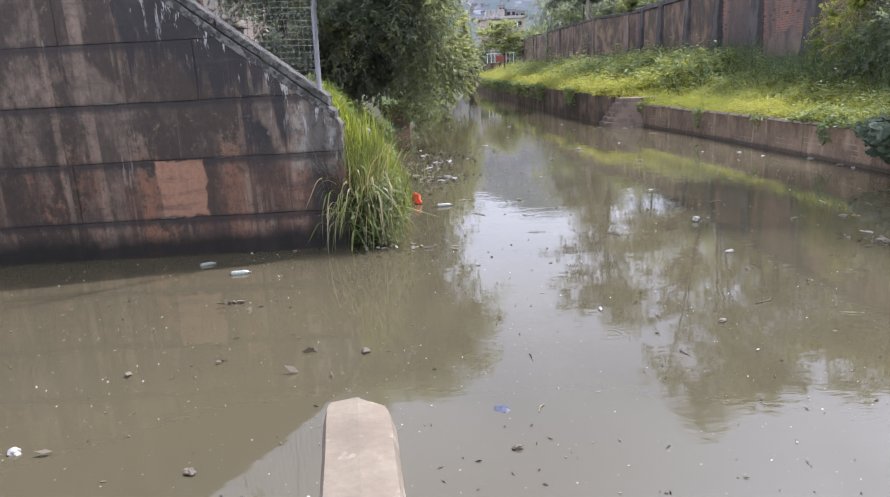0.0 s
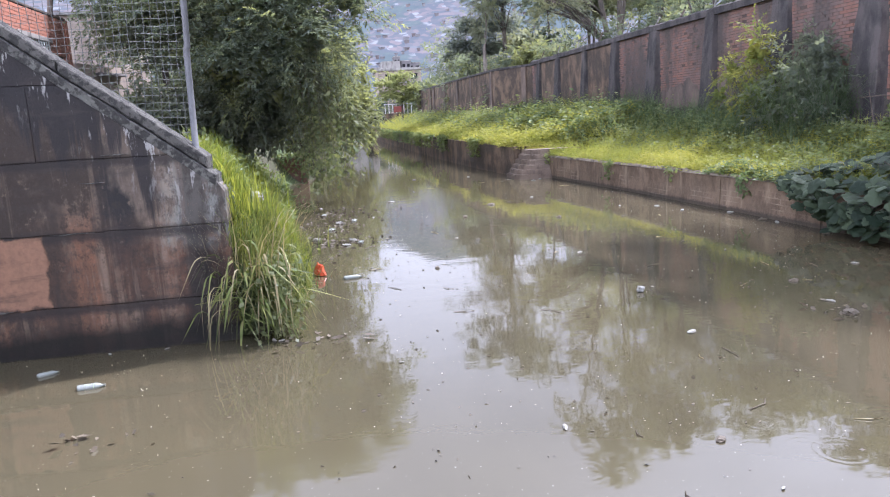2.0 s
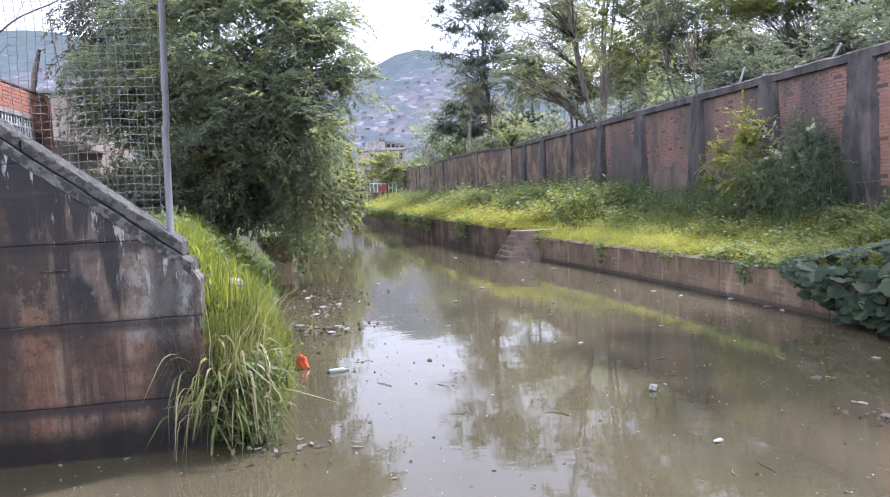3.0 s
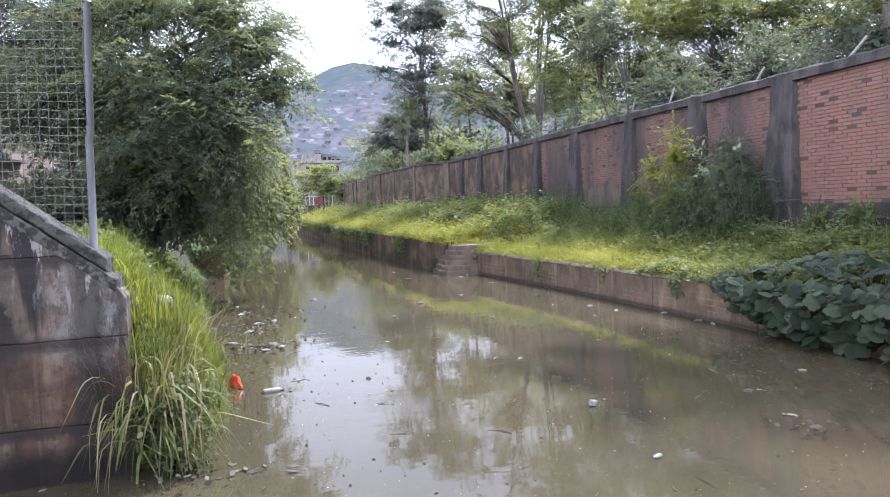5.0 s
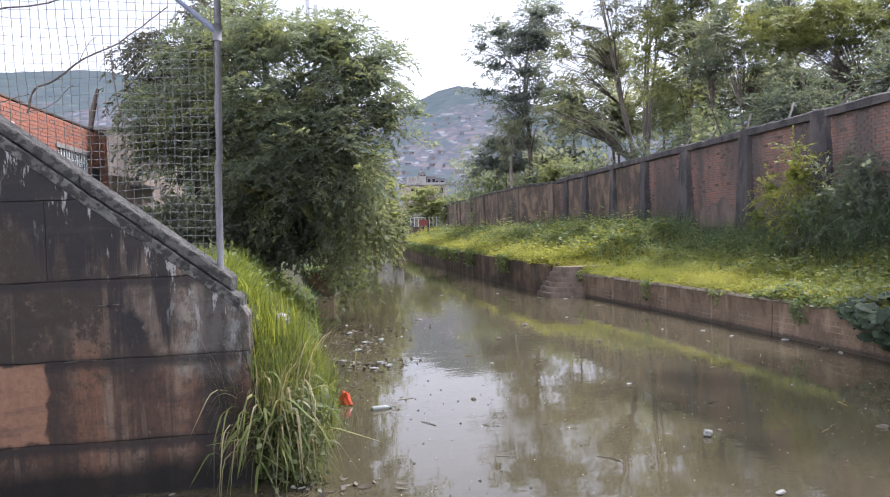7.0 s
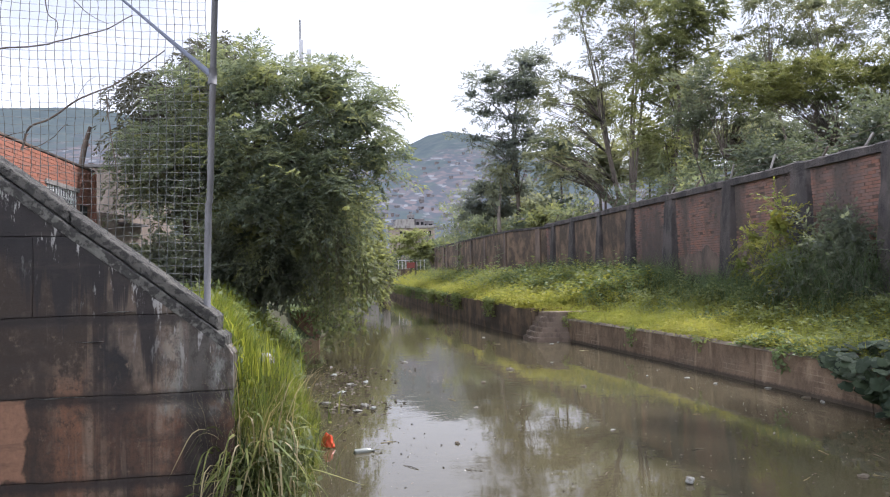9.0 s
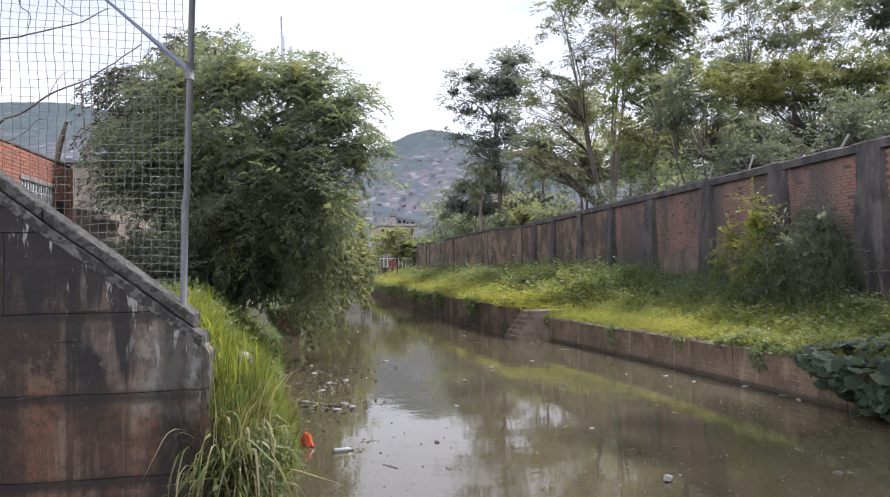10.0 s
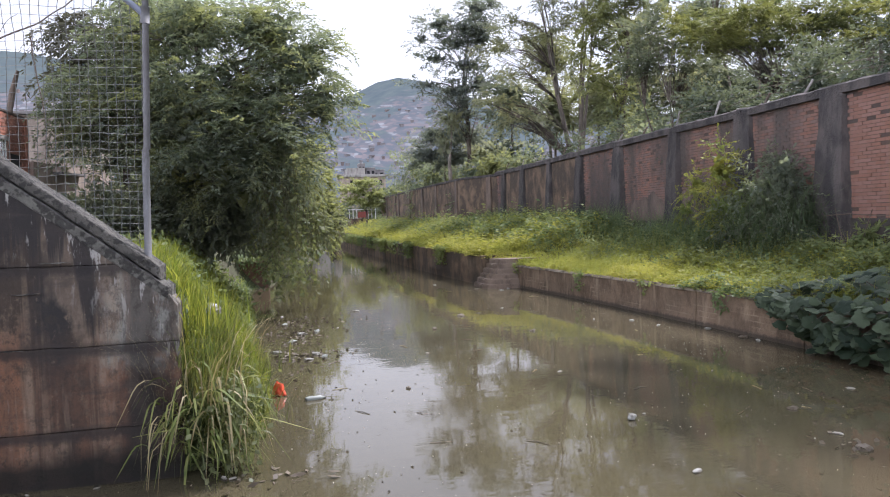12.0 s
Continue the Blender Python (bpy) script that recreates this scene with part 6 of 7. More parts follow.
tagged(quad_mesh("shade_weeds", *leaf_arrays(p, RNG.normal(size=(n, 3)), RNG.uniform(0.08, 0.2, n), RNG.uniform(0.04, 0.09, n)), "weed_green"), "green weeds in the shade under the tree", "weeds", kind="stuff")


n = 500
p = np.stack([RNG.uniform(-3.0, -1.1, n), RNG.uniform(31.15, 31.6, n), 1.2 - RNG.uniform(0, 1, n) ** 2.5 * 0.6], 1)
tagged(quad_mesh("draping_weeds", *leaf_arrays(p, RNG.normal(size=(n, 3)) + np.array([0, -0.5, -0.6]), RNG.uniform(0.10, 0.22, n), RNG.uniform(0.06, 0.11, n)), "weed_green"), "green weeds draping over the short bank wall", "weeds", kind="stuff")


def tuft(at, n, tall, wide, width, mat, label, toward=(0.0, 0.0), bend=(0.9, 2.4), name="grass_tuft"):
    root = np.array(at) + RNG.normal(size=(n, 3)) * np.array([wide, wide, 0.25 * wide])
    lean = spread_dirs(n) + np.array(toward)
    lean /= np.linalg.norm(lean, axis=1, keepdims=True)
    ob = quad_mesh(name, *blade_arrays(root, RNG.uniform(*tall, n), lean, RNG.uniform(*bend, n), RNG.uniform(0.6, 1.3, n) * width, 5), mat)
    return tagged(ob, label, "grass tuft", kind="stuff")


TUFT = "long arching green grass tuft hanging over the water"


def curtain(at, n, length, wide, width, mat, label, toward, start=(0.2, 1.2), end=(2.5, 3.1), name="grass_tuft"):
    """Blades that fold over the wall end and hang down towards the water."""
    root = np.array(at) + RNG.normal(size=(n, 3)) * np.array(wide)
    lean = 0.7 * spread_dirs(n) + np.array(toward)
    lean /= np.linalg.norm(lean, axis=1, keepdims=True)
    ob = quad_mesh(name, *hang_arrays(root, RNG.uniform(*length, n), lean, RNG.uniform(*start, n), RNG.uniform(*end, n), RNG.uniform(0.6, 1.3, n) * width), mat)
    return tagged(ob, label, "grass tuft", kind="stuff")


curtain((-1.34, 9.71, 0.66), 30, (0.35, 0.85), (0.12, 0.03, 0.20), 0.019, "grass_tuft", TUFT, (-1.0, -0.6))
curtain((-1.28, 9.70, 0.80), 12, (0.5, 0.95), (0.12, 0.03, 0.20), 0.013, "straw", "pale dry blades hanging down the wall", (-0.9, -0.7), name="straw_tuft")
curtain((-1.12, 9.72, 0.52), 60, (0.3, 0.75), (0.18, 0.07, 0.26), 0.020, "grass_tuft", TUFT, (0.0, -0.7), start=(-0.4, 1.8), end=(1.6, 3.0))
curtain((-1.00, 9.72, 0.62), 20, (0.4, 0.9), (0.18, 0.06, 0.22), 0.012, "straw", "dry straw blades among the hanging grass", (0.2, -0.8), start=(0.0, 1.6), name="straw_tuft")
curtain((-0.88, 9.92, 0.56), 80, (0.3, 0.70), (0.14, 0.12, 0.24), 0.017, "grass_tuft", TUFT, (0.5, -0.6), start=(0.3, 1.8), end=(2.2, 3.0))
tuft((-1.12, 9.92, 0.95), 40, (0.5, 1.0), 0.14, 0.016, "grass_tuft", TUFT, (0.5, -0.2), (0.4, 1.5))
tuft((-0.80, 10.3, 0.45), 60, (0.4, 0.9), 0.16, 0.020, "grass_tuft", TUFT, (0.7, -0.3), (0.9, 2.6))
tuft((-1.2, 10.4, 1.45), 100, (0.3, 0.6), 0.2, 0.018, "grass", "bright upright grass behind the wall nose", (0.3, -0.2), (0.2, 1.3))
tuft((-0.9, 13.2, 0.3), 110, (0.4, 0.9), 0.2, 0.018, "grass_tuft", TUFT, (0.8, -0.2), (1.2, 2.4))
tuft((-0.95, 11.3, 1.0), 26, (0.9, 1.5), 0.16, 0.014, "grass_tuft", "long thin dark blades arching out over the water", (1.3, -0.1), (0.8, 1.7))
tuft((-0.9, 14.6, 0.2), 14, (0.9, 1.5), 0.1, 0.016, "straw", "bent dry reeds reaching over the water", (1.2, 0.0), (1.0, 1.9), "straw_tuft")
tuft((-0.9, 9.85, 0.8), 14, (0.8, 1.4), 0.12, 0.016, "straw", "dry bent grass stems over the water", (0.9, -0.3), (1.0, 2.4), "straw_tuft")


def bank_face(n, y0, y1, top, length, width, mat, label, name):
    """Short tangled blades all over the steep bank face beside the water."""
    y = RNG.uniform(y0, y1, n)
    s = RNG.uniform(0, 1, n)
    root = np.stack([left_edge(np.maximum(y, 9.98)) + 0.05 - 0.42 * s + 0.22 * (1 - s) * RNG.uniform(0, 1, n), y, 0.06 + top * s], 1)
    lean = 0.9 * spread_dirs(n) + np.array([0.8, -0.5])
    lean /= np.linalg.norm(lean, axis=1, keepdims=True)
    ob = quad_mesh(name, *blade_arrays(root, RNG.uniform(*length, n), lean, RNG.uniform(0.6, 2.9, n), RNG.uniform(0.6, 1.4, n) * width, 4), mat)
    return tagged(ob, label, "grass", kind="stuff")


bank_face(950, 9.76, 11.4, 1.15, (0.18, 0.60), 0.017, "grass_tuft", "tangled mixed green grass on the steep bank face", "face_grass")
bank_face(1300, 10.5, 14.5, 1.2, (0.15, 0.45), 0.014, "grass", "bright green grass on the steep bank face", "face_grass")
bank_face(260, 9.74, 11.6, 1.0, (0.2, 0.6), 0.009, "straw", "dead straw blades among the bank grass", "face_straw")
# thin dry seed stalks that arch over the wing wall
n = 26
root = np.array([-1.5, 9.72, 0.95]) + RNG.normal(size=(n, 3)) * np.array([0.12, 0.03, 0.15])
lean = np.stack([-np.ones(n) + RNG.normal(0, 0.25, n), -0.25 + RNG.normal(0, 0.12, n)], 1)
lean /= np.linalg.norm(lean, axis=1, keepdims=True)
tagged(quad_mesh("seed_stalks", *blade_arrays(root, RNG.uniform(0.5, 1.2, n), lean, RNG.uniform(0.9, 1.9, n), np.full(n, 0.006), 6), "straw"), "thin dry seed stalks against the wall", "grass")
# leafy climber on the nose
n = 900
p = np.stack([RNG.normal(-0.92, 0.17, n), RNG.normal(9.95, 0.24, n), RNG.uniform(0.05, 0.95, n)], 1)
p = p[(p[:, 1] > 9.72) | (p[:, 0] > -1.25)]
tagged(quad_mesh("climber", *leaf_arrays(p, RNG.normal(size=(len(p), 3)) + np.array([0.2, -0.5, -0.4]), RNG.uniform(0.04, 0.10, len(p)), RNG.uniform(0.03, 0.07, len(p))), "leaf_vine"), "small-leaved climber among the hanging grass", "climber", kind="stuff")

# vines hanging from the tree to the water
chunks, strings = [], []
for k in range(64):
    x, y = RNG.normal(-0.50, 0.42), RNG.uniform(21.6, 24.2)
    z1 = RNG.uniform(2.6, 4.2) - 0.4 * abs(x + 0.6)
    z0 = min(RNG.uniform(0.06, 1.5) + 0.6 * abs(x + 0.35), z1 - 0.5)
    n = int(17 * (z1 - z0)) + 4
    z = np.linspace(z1, z0, n) + RNG.normal(0, 0.03, n)
    sway = 0.10 * np.sin(z * 1.7 + k)
    p = np.stack([x + sway + RNG.normal(0, 0.03, n), y + RNG.normal(0, 0.03, n), z], 1)
    size = 1.0 + 0.5 * np.sin(3.1 * z + k)
    chunks.append(leaf_arrays(p, RNG.normal(size=(n, 3)) + np.array([0, 0, -0.8]), size * RNG.uniform(0.08, 0.145, n), size * RNG.uniform(0.05, 0.085, n)))
    strings.append(([(x, y, z1 + 0.6), (x + 0.05, y, (z0 + z1) / 2), (x, y, z0)], [0.004, 0.003, 0.002]))
vines = empty("hanging_vines", (0, 22.6, 2.5), "hanging leafy vines trailing from the tree to the water", "vines", kind="stuff")
v, f = join(chunks)
quad_mesh("leaves", v - np.array([0, 22.6, 2.5]), f, "leaf_vine", vines)
tubes("strings", [([Vector(q) - Vector((0, 22.6, 2.5)) for q in pts], r) for pts, r in strings], "stem", vines, sides=4)


# large-leaved gourd plant spilling over the bank wall
def gourd_leaf(seed):
    bm = bmesh.new()
    c = bm.verts.new((0, 0, 0.0))
    n, rim, mid = 24, [], []
    for k in range(n):
        a = 2 * math.pi * k / n
        r = 0.5 * (1 + 0.11 * math.cos(5 * a) + 0.06 * math.cos(13 * a + seed) + 0.08 * noise.noise((math.cos(a) * 2, math.sin(a) * 2, seed)))
        r *= 0.55 if k == 0 else (0.86 if k in (1, n - 1) else 1.0)
        mid.append(bm.verts.new((0.55 * r * math.cos(a), 0.55 * r * math.sin(a), 0.045 + 0.02 * math.cos(5 * a))))
        rim.append(bm.verts.new((r * math.cos(a), r * math.sin(a), 0.02 - 0.05 * noise.noise((math.cos(a), math.sin(a), seed + 9)) - 0.06 * (1 - math.cos(a)) * 0.5)))
    for k in range(n):
        q = (k + 1) % n
        bm.faces.new((c, mid[k], mid[q]))
        bm.faces.new((mid[k], rim[k], rim[q], mid[q]))
    me = bpy.data.meshes.new("leaf")
    bm.to_mesh(me)
    bm.free()
    me.materials.append(MAT["gourd"])
    me.polygons.foreach_set("use_smooth", [True] * len(me.polygons))
    return me


gourd = empty("gourd_plant", (9.6, 12.6, 0.9), "sprawling plant with large grey-green lobed leaves over the bank edge", "plant")
leaf_meshes = [gourd_leaf(s) for s in (1.0, 4.0, 8.0, 12.0)]
stalk_runs, joined = [], []
for k in range(860):
    y = RNG.uniform(7.3, 14.3)
    near = min(1.0, max(0.1, (14.5 - y) / 1.8))
    if k % 5 < 3:
        x = float(right_edge(y)) - RNG.uniform(0.02, 0.50) * near
        z = RNG.uniform(0.10, 1.02) * near + 0.80 * (1 - near)
        tilt = RNG.uniform(0.15, 1.15)
    else:
        x = float(right_edge(y)) + 0.1 + 2.2 * RNG.uniform() ** 1.3
        z = 0.88 + 0.42 * RNG.uniform() * near + 0.10 * (x - float(right_edge(y)))
        tilt = RNG.uniform(0.1, 0.9)
    s = 0.13 + 0.20 * RNG.uniform() ** 1.3
    m = Matrix.Translation(Vector((x, y, z)) - gourd.location) @ Matrix.Rotation(math.pi + 0.6 + RNG.normal(0, 0.5), 4, "Z") @ Matrix.Rotation(tilt, 4, "Y") @ Matrix.Rotation(RNG.normal(0, 0.25), 4, "X") @ Matrix.Rotation(RNG.normal(0, 0.7), 4, "Z") @ Matrix.Scale(s, 4)
    if k < 290:
        leaf = new("leaf", leaf_meshes[k % 4])
        leaf.parent = gourd
        leaf.matrix_local = m
    else:
        joined.append((m, leaf_meshes[k % 4]))
    if k % 6 == 0:
        a = Vector((x, y, z)) - gourd.location
        b = Vector((float(right_edge(y)) + 0.35 + RNG.uniform(0, 0.4), y + RNG.normal(0, 0.2), 0.8)) - gourd.location
        stalk_runs.append(([b, b.lerp(a, 0.5) + Vector((0, 0, 0.08)), a], [0.012, 0.010, 0.007]))
for run in stalk_runs:
    tubes("stem", [run], "stem", gourd, sides=5)
vs, fs = [], []
for m, me in joined:
    n = len(vs)
    vs += [m @ v.co for v in me.vertices]
    fs += [tuple(n + i for i in q.vertices) for q in me.polygons]
tagged(raw("small_leaves", vs, fs, "gourd", gourd, smooth=True), "grey-green lobed leaves", kind="stuff")

# ---- net, pole and stems over the wing wall ----
pole = empty("net_pole", (-1.60, 9.98, 2.02), "grey galvanised steel pole holding the net", "pole")
tubes("upright", [([(-0.04, 0, -0.35), (-0.005, 0, 1.3), (0.01, 0, 1.32), (0.12, 0, 4.6)], [0.036, 0.036, 0.033, 0.033])], "galv", pole, sides=12)
tubes("brace", [([(0.05, 0, 2.66), (-1.6, 0.0, 4.11)], [0.034, 0.034])], "blue_pipe", pole, "blue-grey diagonal pipe brace", sides=12)
tubes("collar", [([(0.049, 0, 2.57), (0.055, 0, 2.74)], [0.045, 0.045])], "galv", pole, sides=12)


def build_net():
    """Square-mesh cord net hung between pole and wall, slack and slightly uneven."""
    cell, cols, rows_ = 0.083, 62, 62
    z_at = lambda i, j: coping_height(-1.62 - cell * i) + 0.14 + cell * j

    def node(i, z):
        x = -1.62 - cell * i
        return np.array([x + 0.030 * noise.noise((x * 1.7, z * 1.7, 1)) + 0.012 * noise.noise((x * 9, z * 9, 2)), 10.02 + 0.10 * noise.noise((x * 0.9, z * 0.9, 3)), z + 0.03 * noise.noise((x * 1.7, z * 1.7, 7)) + 0.012 * noise.noise((x * 9, z * 9, 5))])

    net = empty("safety_net", (-1.62, 10.02, 2.2), "pale cord safety net with square mesh above the wall", "net")
    base = np.array(net.location)

    def cord(points, r):
        vs, fs = [], []
        for p in points:
            p = p - base
            vs.extend([(p[0] + r, p[1], p[2] - 0.4 * r), (p[0] - r, p[1], p[2] - 0.4 * r), (p[0], p[1] + 0.5 * r, p[2] + r)])
        for k in range(len(points) - 1):
            for s in range(3):
                q = (s + 1) % 3
                fs.append((3 * k + s, 3 * k + q, 3 * k + 3 + q, 3 * k + 3 + s))
        quad_mesh("cord", vs, fs, "net", net)

    top = 6.4
    for i in range(cols):
        low = z_at(i, 0)
        if low < top:
            zs = [low] + [z for z in np.arange(2.0, top, cell) if z > low + 0.02]
            if len(zs) > 1:
                cord([node(i, z) for z in zs], 0.0033)
    for z in np.arange(2.0, top, cell):
        pts = [node(i, z) for i in range(cols) if coping_height(-1.62 - cell * i) + 0.10 < z]
        if len(pts) > 1:
            cord(pts, 0.0033)
    return net


build_net()
vine_runs = [
    [(-4.3, 10.2, 4.85), (-3.72, 10.15, 4.97), (-3.32, 10.15, 5.02), (-2.86, 10.12, 5.14), (-2.62, 10.12, 5.22), (-2.38, 10.1, 5.35)],
    [(-3.95, 10.15, 5.46), (-3.69, 10.14, 5.50), (-3.45, 10.13, 5.56), (-3.13, 10.12, 5.70), (-2.8, 10.12, 5.95)],
    [(-3.2, 10.13, 5.62), (-3.0, 10.13, 5.52), (-2.82, 10.12, 5.35), (-2.63, 10.12, 5.26)],
    [(-3.52, 10.2, 3.92), (-3.44, 10.2, 4.16), (-3.25, 10.2, 4.25), (-3.04, 10.18, 4.40), (-2.85, 10.16, 4.51), (-2.63, 10.15, 4.59), (-2.45, 10.14, 4.71), (-2.06, 10.12, 4.99)],
    [(-3.52, 10.22, 3.94), (-3.31, 10.22, 3.99), (-3.07, 10.2, 4.20)],
    [(-4.0, 10.25, 3.98), (-3.75, 10.24, 4.06), (-3.50, 10.22, 4.12)],
    [(-3.28, 10.16, 5.56), (-3.24, 10.16, 5.36), (-3.16, 10.16, 5.28), (-3.17, 10.16, 5.12)],
    [(-2.68, 10.2, 4.50), (-2.66, 10.2, 4.28), (-2.63, 10.2, 4.0), (-2.58, 10.2, 3.6), (-2.62, 10.2, 3.2)],
    [(-3.0, 10.2, 4.42), (-2.9, 10.2, 4.62), (-2.78, 10.2, 4.72)],
]
VINE_THICK = [0.011, 0.015, 0.006, 0.013, 0.006, 0.007, 0.007, 0.008, 0.004]


def bent(points, steps=6, wobble=0.012):
    """A smooth, slightly knobbly line through points."""
    pts = [Vector(p) for p in points]
    pts = [2 * pts[0] - pts[1]] + pts + [2 * pts[-1] - pts[-2]]
    out = []
    for a, b, c, d in zip(pts[:-3], pts[1:-2], pts[2:-1], pts[3:]):
        for k in range(steps):
            t = k / steps
            q = 0.5 * (2 * b + (c - a) * t + (2 * a - 5 * b + 4 * c - d) * t * t + (3 * b - a - 3 * c + d) * t ** 3)
            out.append(q + wobble * Vector((noise.noise(q * 7), 0.5 * noise.noise(q * 5), noise.noise(q * 7 + Vector((5, 0, 0))))))
    return out + [pts[-2]]


for run, thick in zip(vine_runs, VINE_THICK):
    run = bent(run)
    n = len(run)
    tagged(tubes("dry_vine", [(run, [thick * (1 - 0.55 * i / n) for i in range(n)])], "stem", sides=5), "bare dry vine stem tangled in the net", "vine", "dry vines in the net")


# ---- brick house and walls behind the net ----
def house_bricks(name, x, y0, y1, z0, z1, openings, parent):
    """Bricks of a wall that faces +x, joined, with the openings left free."""
    vs, fs = [], []
    row, z = 0, z0
    while z + 0.09 < z1:
        y = y0 - (0.14 if row % 2 else 0.0)
        while y < y1:
            a, b = max(y, y0), min(y + 0.27, y1)
            if b - a > 0.05 and not any(a < q and b > p and z < t and z + 0.09 > s for p, q, s, t in openings):
                n = len(vs)
                o = RNG.uniform(-0.004, 0.006)
                vs += [(x - 0.05, a, z), (x + o, a, z), (x + o, b, z), (x - 0.05, b, z), (x - 0.05, a, z + 0.088), (x + o, a, z + 0.088), (x + o, b, z + 0.088), (x - 0.05, b, z + 0.088)]
                fs += [(n, n + 3, n + 2, n + 1), (n + 4, n + 5, n + 6, n + 7), (n, n + 1, n + 5, n + 4), (n + 1, n + 2, n + 6, n + 5), (n + 2, n + 3, n + 7, n + 6), (n + 3, n, n + 4, n + 7)]
            y += 0.285
        z += 0.103
        row += 1
    return quad_mesh(name, vs, fs, "house_brick", parent)


HX = -8.2
house = empty("brick_house", (0, 0, 0), "unplastered orange brick house with a barred window", "house")
win = (22.7, 24.9, 4.25, 5.2)
hole = (25.15, 25.75, 4.3, 4.85)
house_bricks("bricks", HX, 15.0, 26.3, 2.2, 6.02, [win, hole], house)
bm = bmesh.new()
box(bm, (HX - 5, 15.0, 2.0), (HX - 0.02, win[0], 6.0))
box(bm, (HX - 5, win[0], 2.0), (HX - 0.02, 26.28, win[2]))
box(bm, (HX - 5, win[0], win[3]), (HX - 0.02, 26.28, 6.0))
box(bm, (HX - 5, win[1], win[2]), (HX - 0.02, 26.28, win[3]))
part("wall", bm, "house_mortar", house)
part("roof_edge", boxed((HX - 5.1, 14.9, 6.02), (HX + 0.02, 26.35, 6.09), 0.02), "old_plaster", house, "thin concrete roof edge")
window = part("window", boxed((HX - 0.22, win[0], win[2]), (HX - 0.2, win[1], win[3])), "dark_opening", house, "dark window behind pale bars")
part("lintel", boxed((HX - 0.1, win[0] - 0.1, win[3]), (HX + 0.03, win[1] + 0.1, win[3] + 0.13), 0.01), "dusty_concrete", window)
part("sill", boxed((HX - 0.1, win[0] - 0.05, win[2] - 0.07), (HX + 0.05, win[1] + 0.05, win[2]), 0.01), "dusty_concrete", window)
for k in range(12):
    y = win[0] + 0.1 + k * (win[1] - win[0] - 0.2) / 11
    part("bar", boxed((HX - 0.04, y - 0.025, win[2]), (HX - 0.01, y + 0.025, win[3])), "white_paint", window)
for z in (win[2] + 0.25, win[3] - 0.25):
    part("rail", boxed((HX - 0.045, win[0], z - 0.02), (HX - 0.02, win[1], z + 0.02)), "white_paint", window)
part("small_opening", boxed((HX - 0.02, hole[0], hole[2]), (HX - 0.012, hole[1], hole[3])), "dark_opening", house)
part("corner_column", boxed((HX - 0.25, 26.28, 2.0), (HX + 0.02, 26.5, 6.05), 0.01), "house_brick", house)
part("white_patch", boxed((HX + 0.006, 19.2, 4.4), (HX + 0.012, 20.3, 5.5), 0.0), "white_paint", house, "flaking white paint patch")

yard = empty("yard_wall", (0, 0, 0), "grey cement rendered yard wall beside the brick house", "wall", kind="structure")
a, b = Vector((-8.1, 26.6, 0)), Vector((-6.2, 34.5, 0))
ang, length = math.atan2(b.y - a.y, b.x - a.x), (b - a).length
m = Matrix.Translation(a) @ Matrix.Rotation(ang, 4, "Z")
part("wall", boxed((0, 0, 1.6), (length * 0.55, 0.18, 4.75), 0.015, m), "render_wall", yard)
part("lower_wall", boxed((length * 0.55, 0, 1.6), (length, 0.18, 4.1), 0.015, m), "render_wall", yard)
part("slab", boxed((1.0, -0.25, 4.42), (2.6, 0.0, 4.5), 0.01, m), "roof_tin", yard, "rusty tin slab")
shed = empty("tin_shed", (-5.2, 33.0, 2.2), "low shed with dark front and reddish roof edge", "shed")
part("body", boxed((-1.1, -0.8, -0.4), (1.1, 0.8, 1.1), 0.01), "plinth", shed)
part("roof", boxed((-1.25, -0.95, 1.1), (1.25, 0.95, 1.2), 0.01, Matrix.Rotation(0.08, 4, "Y")), "roof_tile", shed)
stump = empty("broken_post", (-8.5, 26.0, 6.1), "dark broken leaning post on the house roof", "post")
tubes("shaft", [([(0, 0, 0), (0.12, 0, 0.7), (0.3, 0, 1.35)], [0.08, 0.09, 0.05])], "stem", stump)
back_hut = empty("back_house", (-14.5, 44, 2.2), "pale far house with tin roof behind the brick house", "house")
part("body", boxed((-4, -3, -0.4), (4, 3, 6.2), 0.02), "render_wall", back_hut)
part("roof", boxed((-4.3, -3.3, 6.2), (4.3, 3.3, 6.35), 0.02), "roof_tin", back_hut)

pier = empty("outfall_wall", (0, 0, 0), "short clay-red bank wall end at the waterline", "wall", kind="structure")
part("face", boxed((-2.75, 31.35, -0.6), (-1.25, 31.8, 1.0), 0.04), "outfall", pier)
part("cap", boxed((-2.8, 31.3, 1.002), (-1.2, 31.85, 1.09), 0.03), "bank_wall", pier)

# ---- far end of the canal ----
weir = empty("canal_footbridge", (0, 0, 0), "grey concrete footbridge and weir across the far canal", "footbridge")
part("deck", boxed((3.4, 96.4, 2.62), (9.0, 97.6, 2.85), 0.03), "dusty_concrete", weir)
part("abutment_left", boxed((1.2, 95.5, -0.6), (4.3, 98, 4.6), 0.05), "dusty_concrete", weir)
part("pillar", boxed((5.0, 96.9, 2.85), (5.9, 97.6, 4.9), 0.04), "dusty_concrete", weir)
part("abutment_right", boxed((6.9, 95.5, -0.6), (9.2, 98, 3.0), 0.05), "bank_wall", weir)
part("weir_wall", boxed((4.3, 97.0, -0.6), (6.9, 97.5, 2.615), 0.03), "plinth", weir)
for k in range(3):
    part("ledge", boxed((4.3, 96.3 - 0.55 * k, -0.6), (6.9, 96.99 - 0.55 * k, 1.15 - 0.4 * k), 0.05), "plinth", weir, "dark drop ledge")
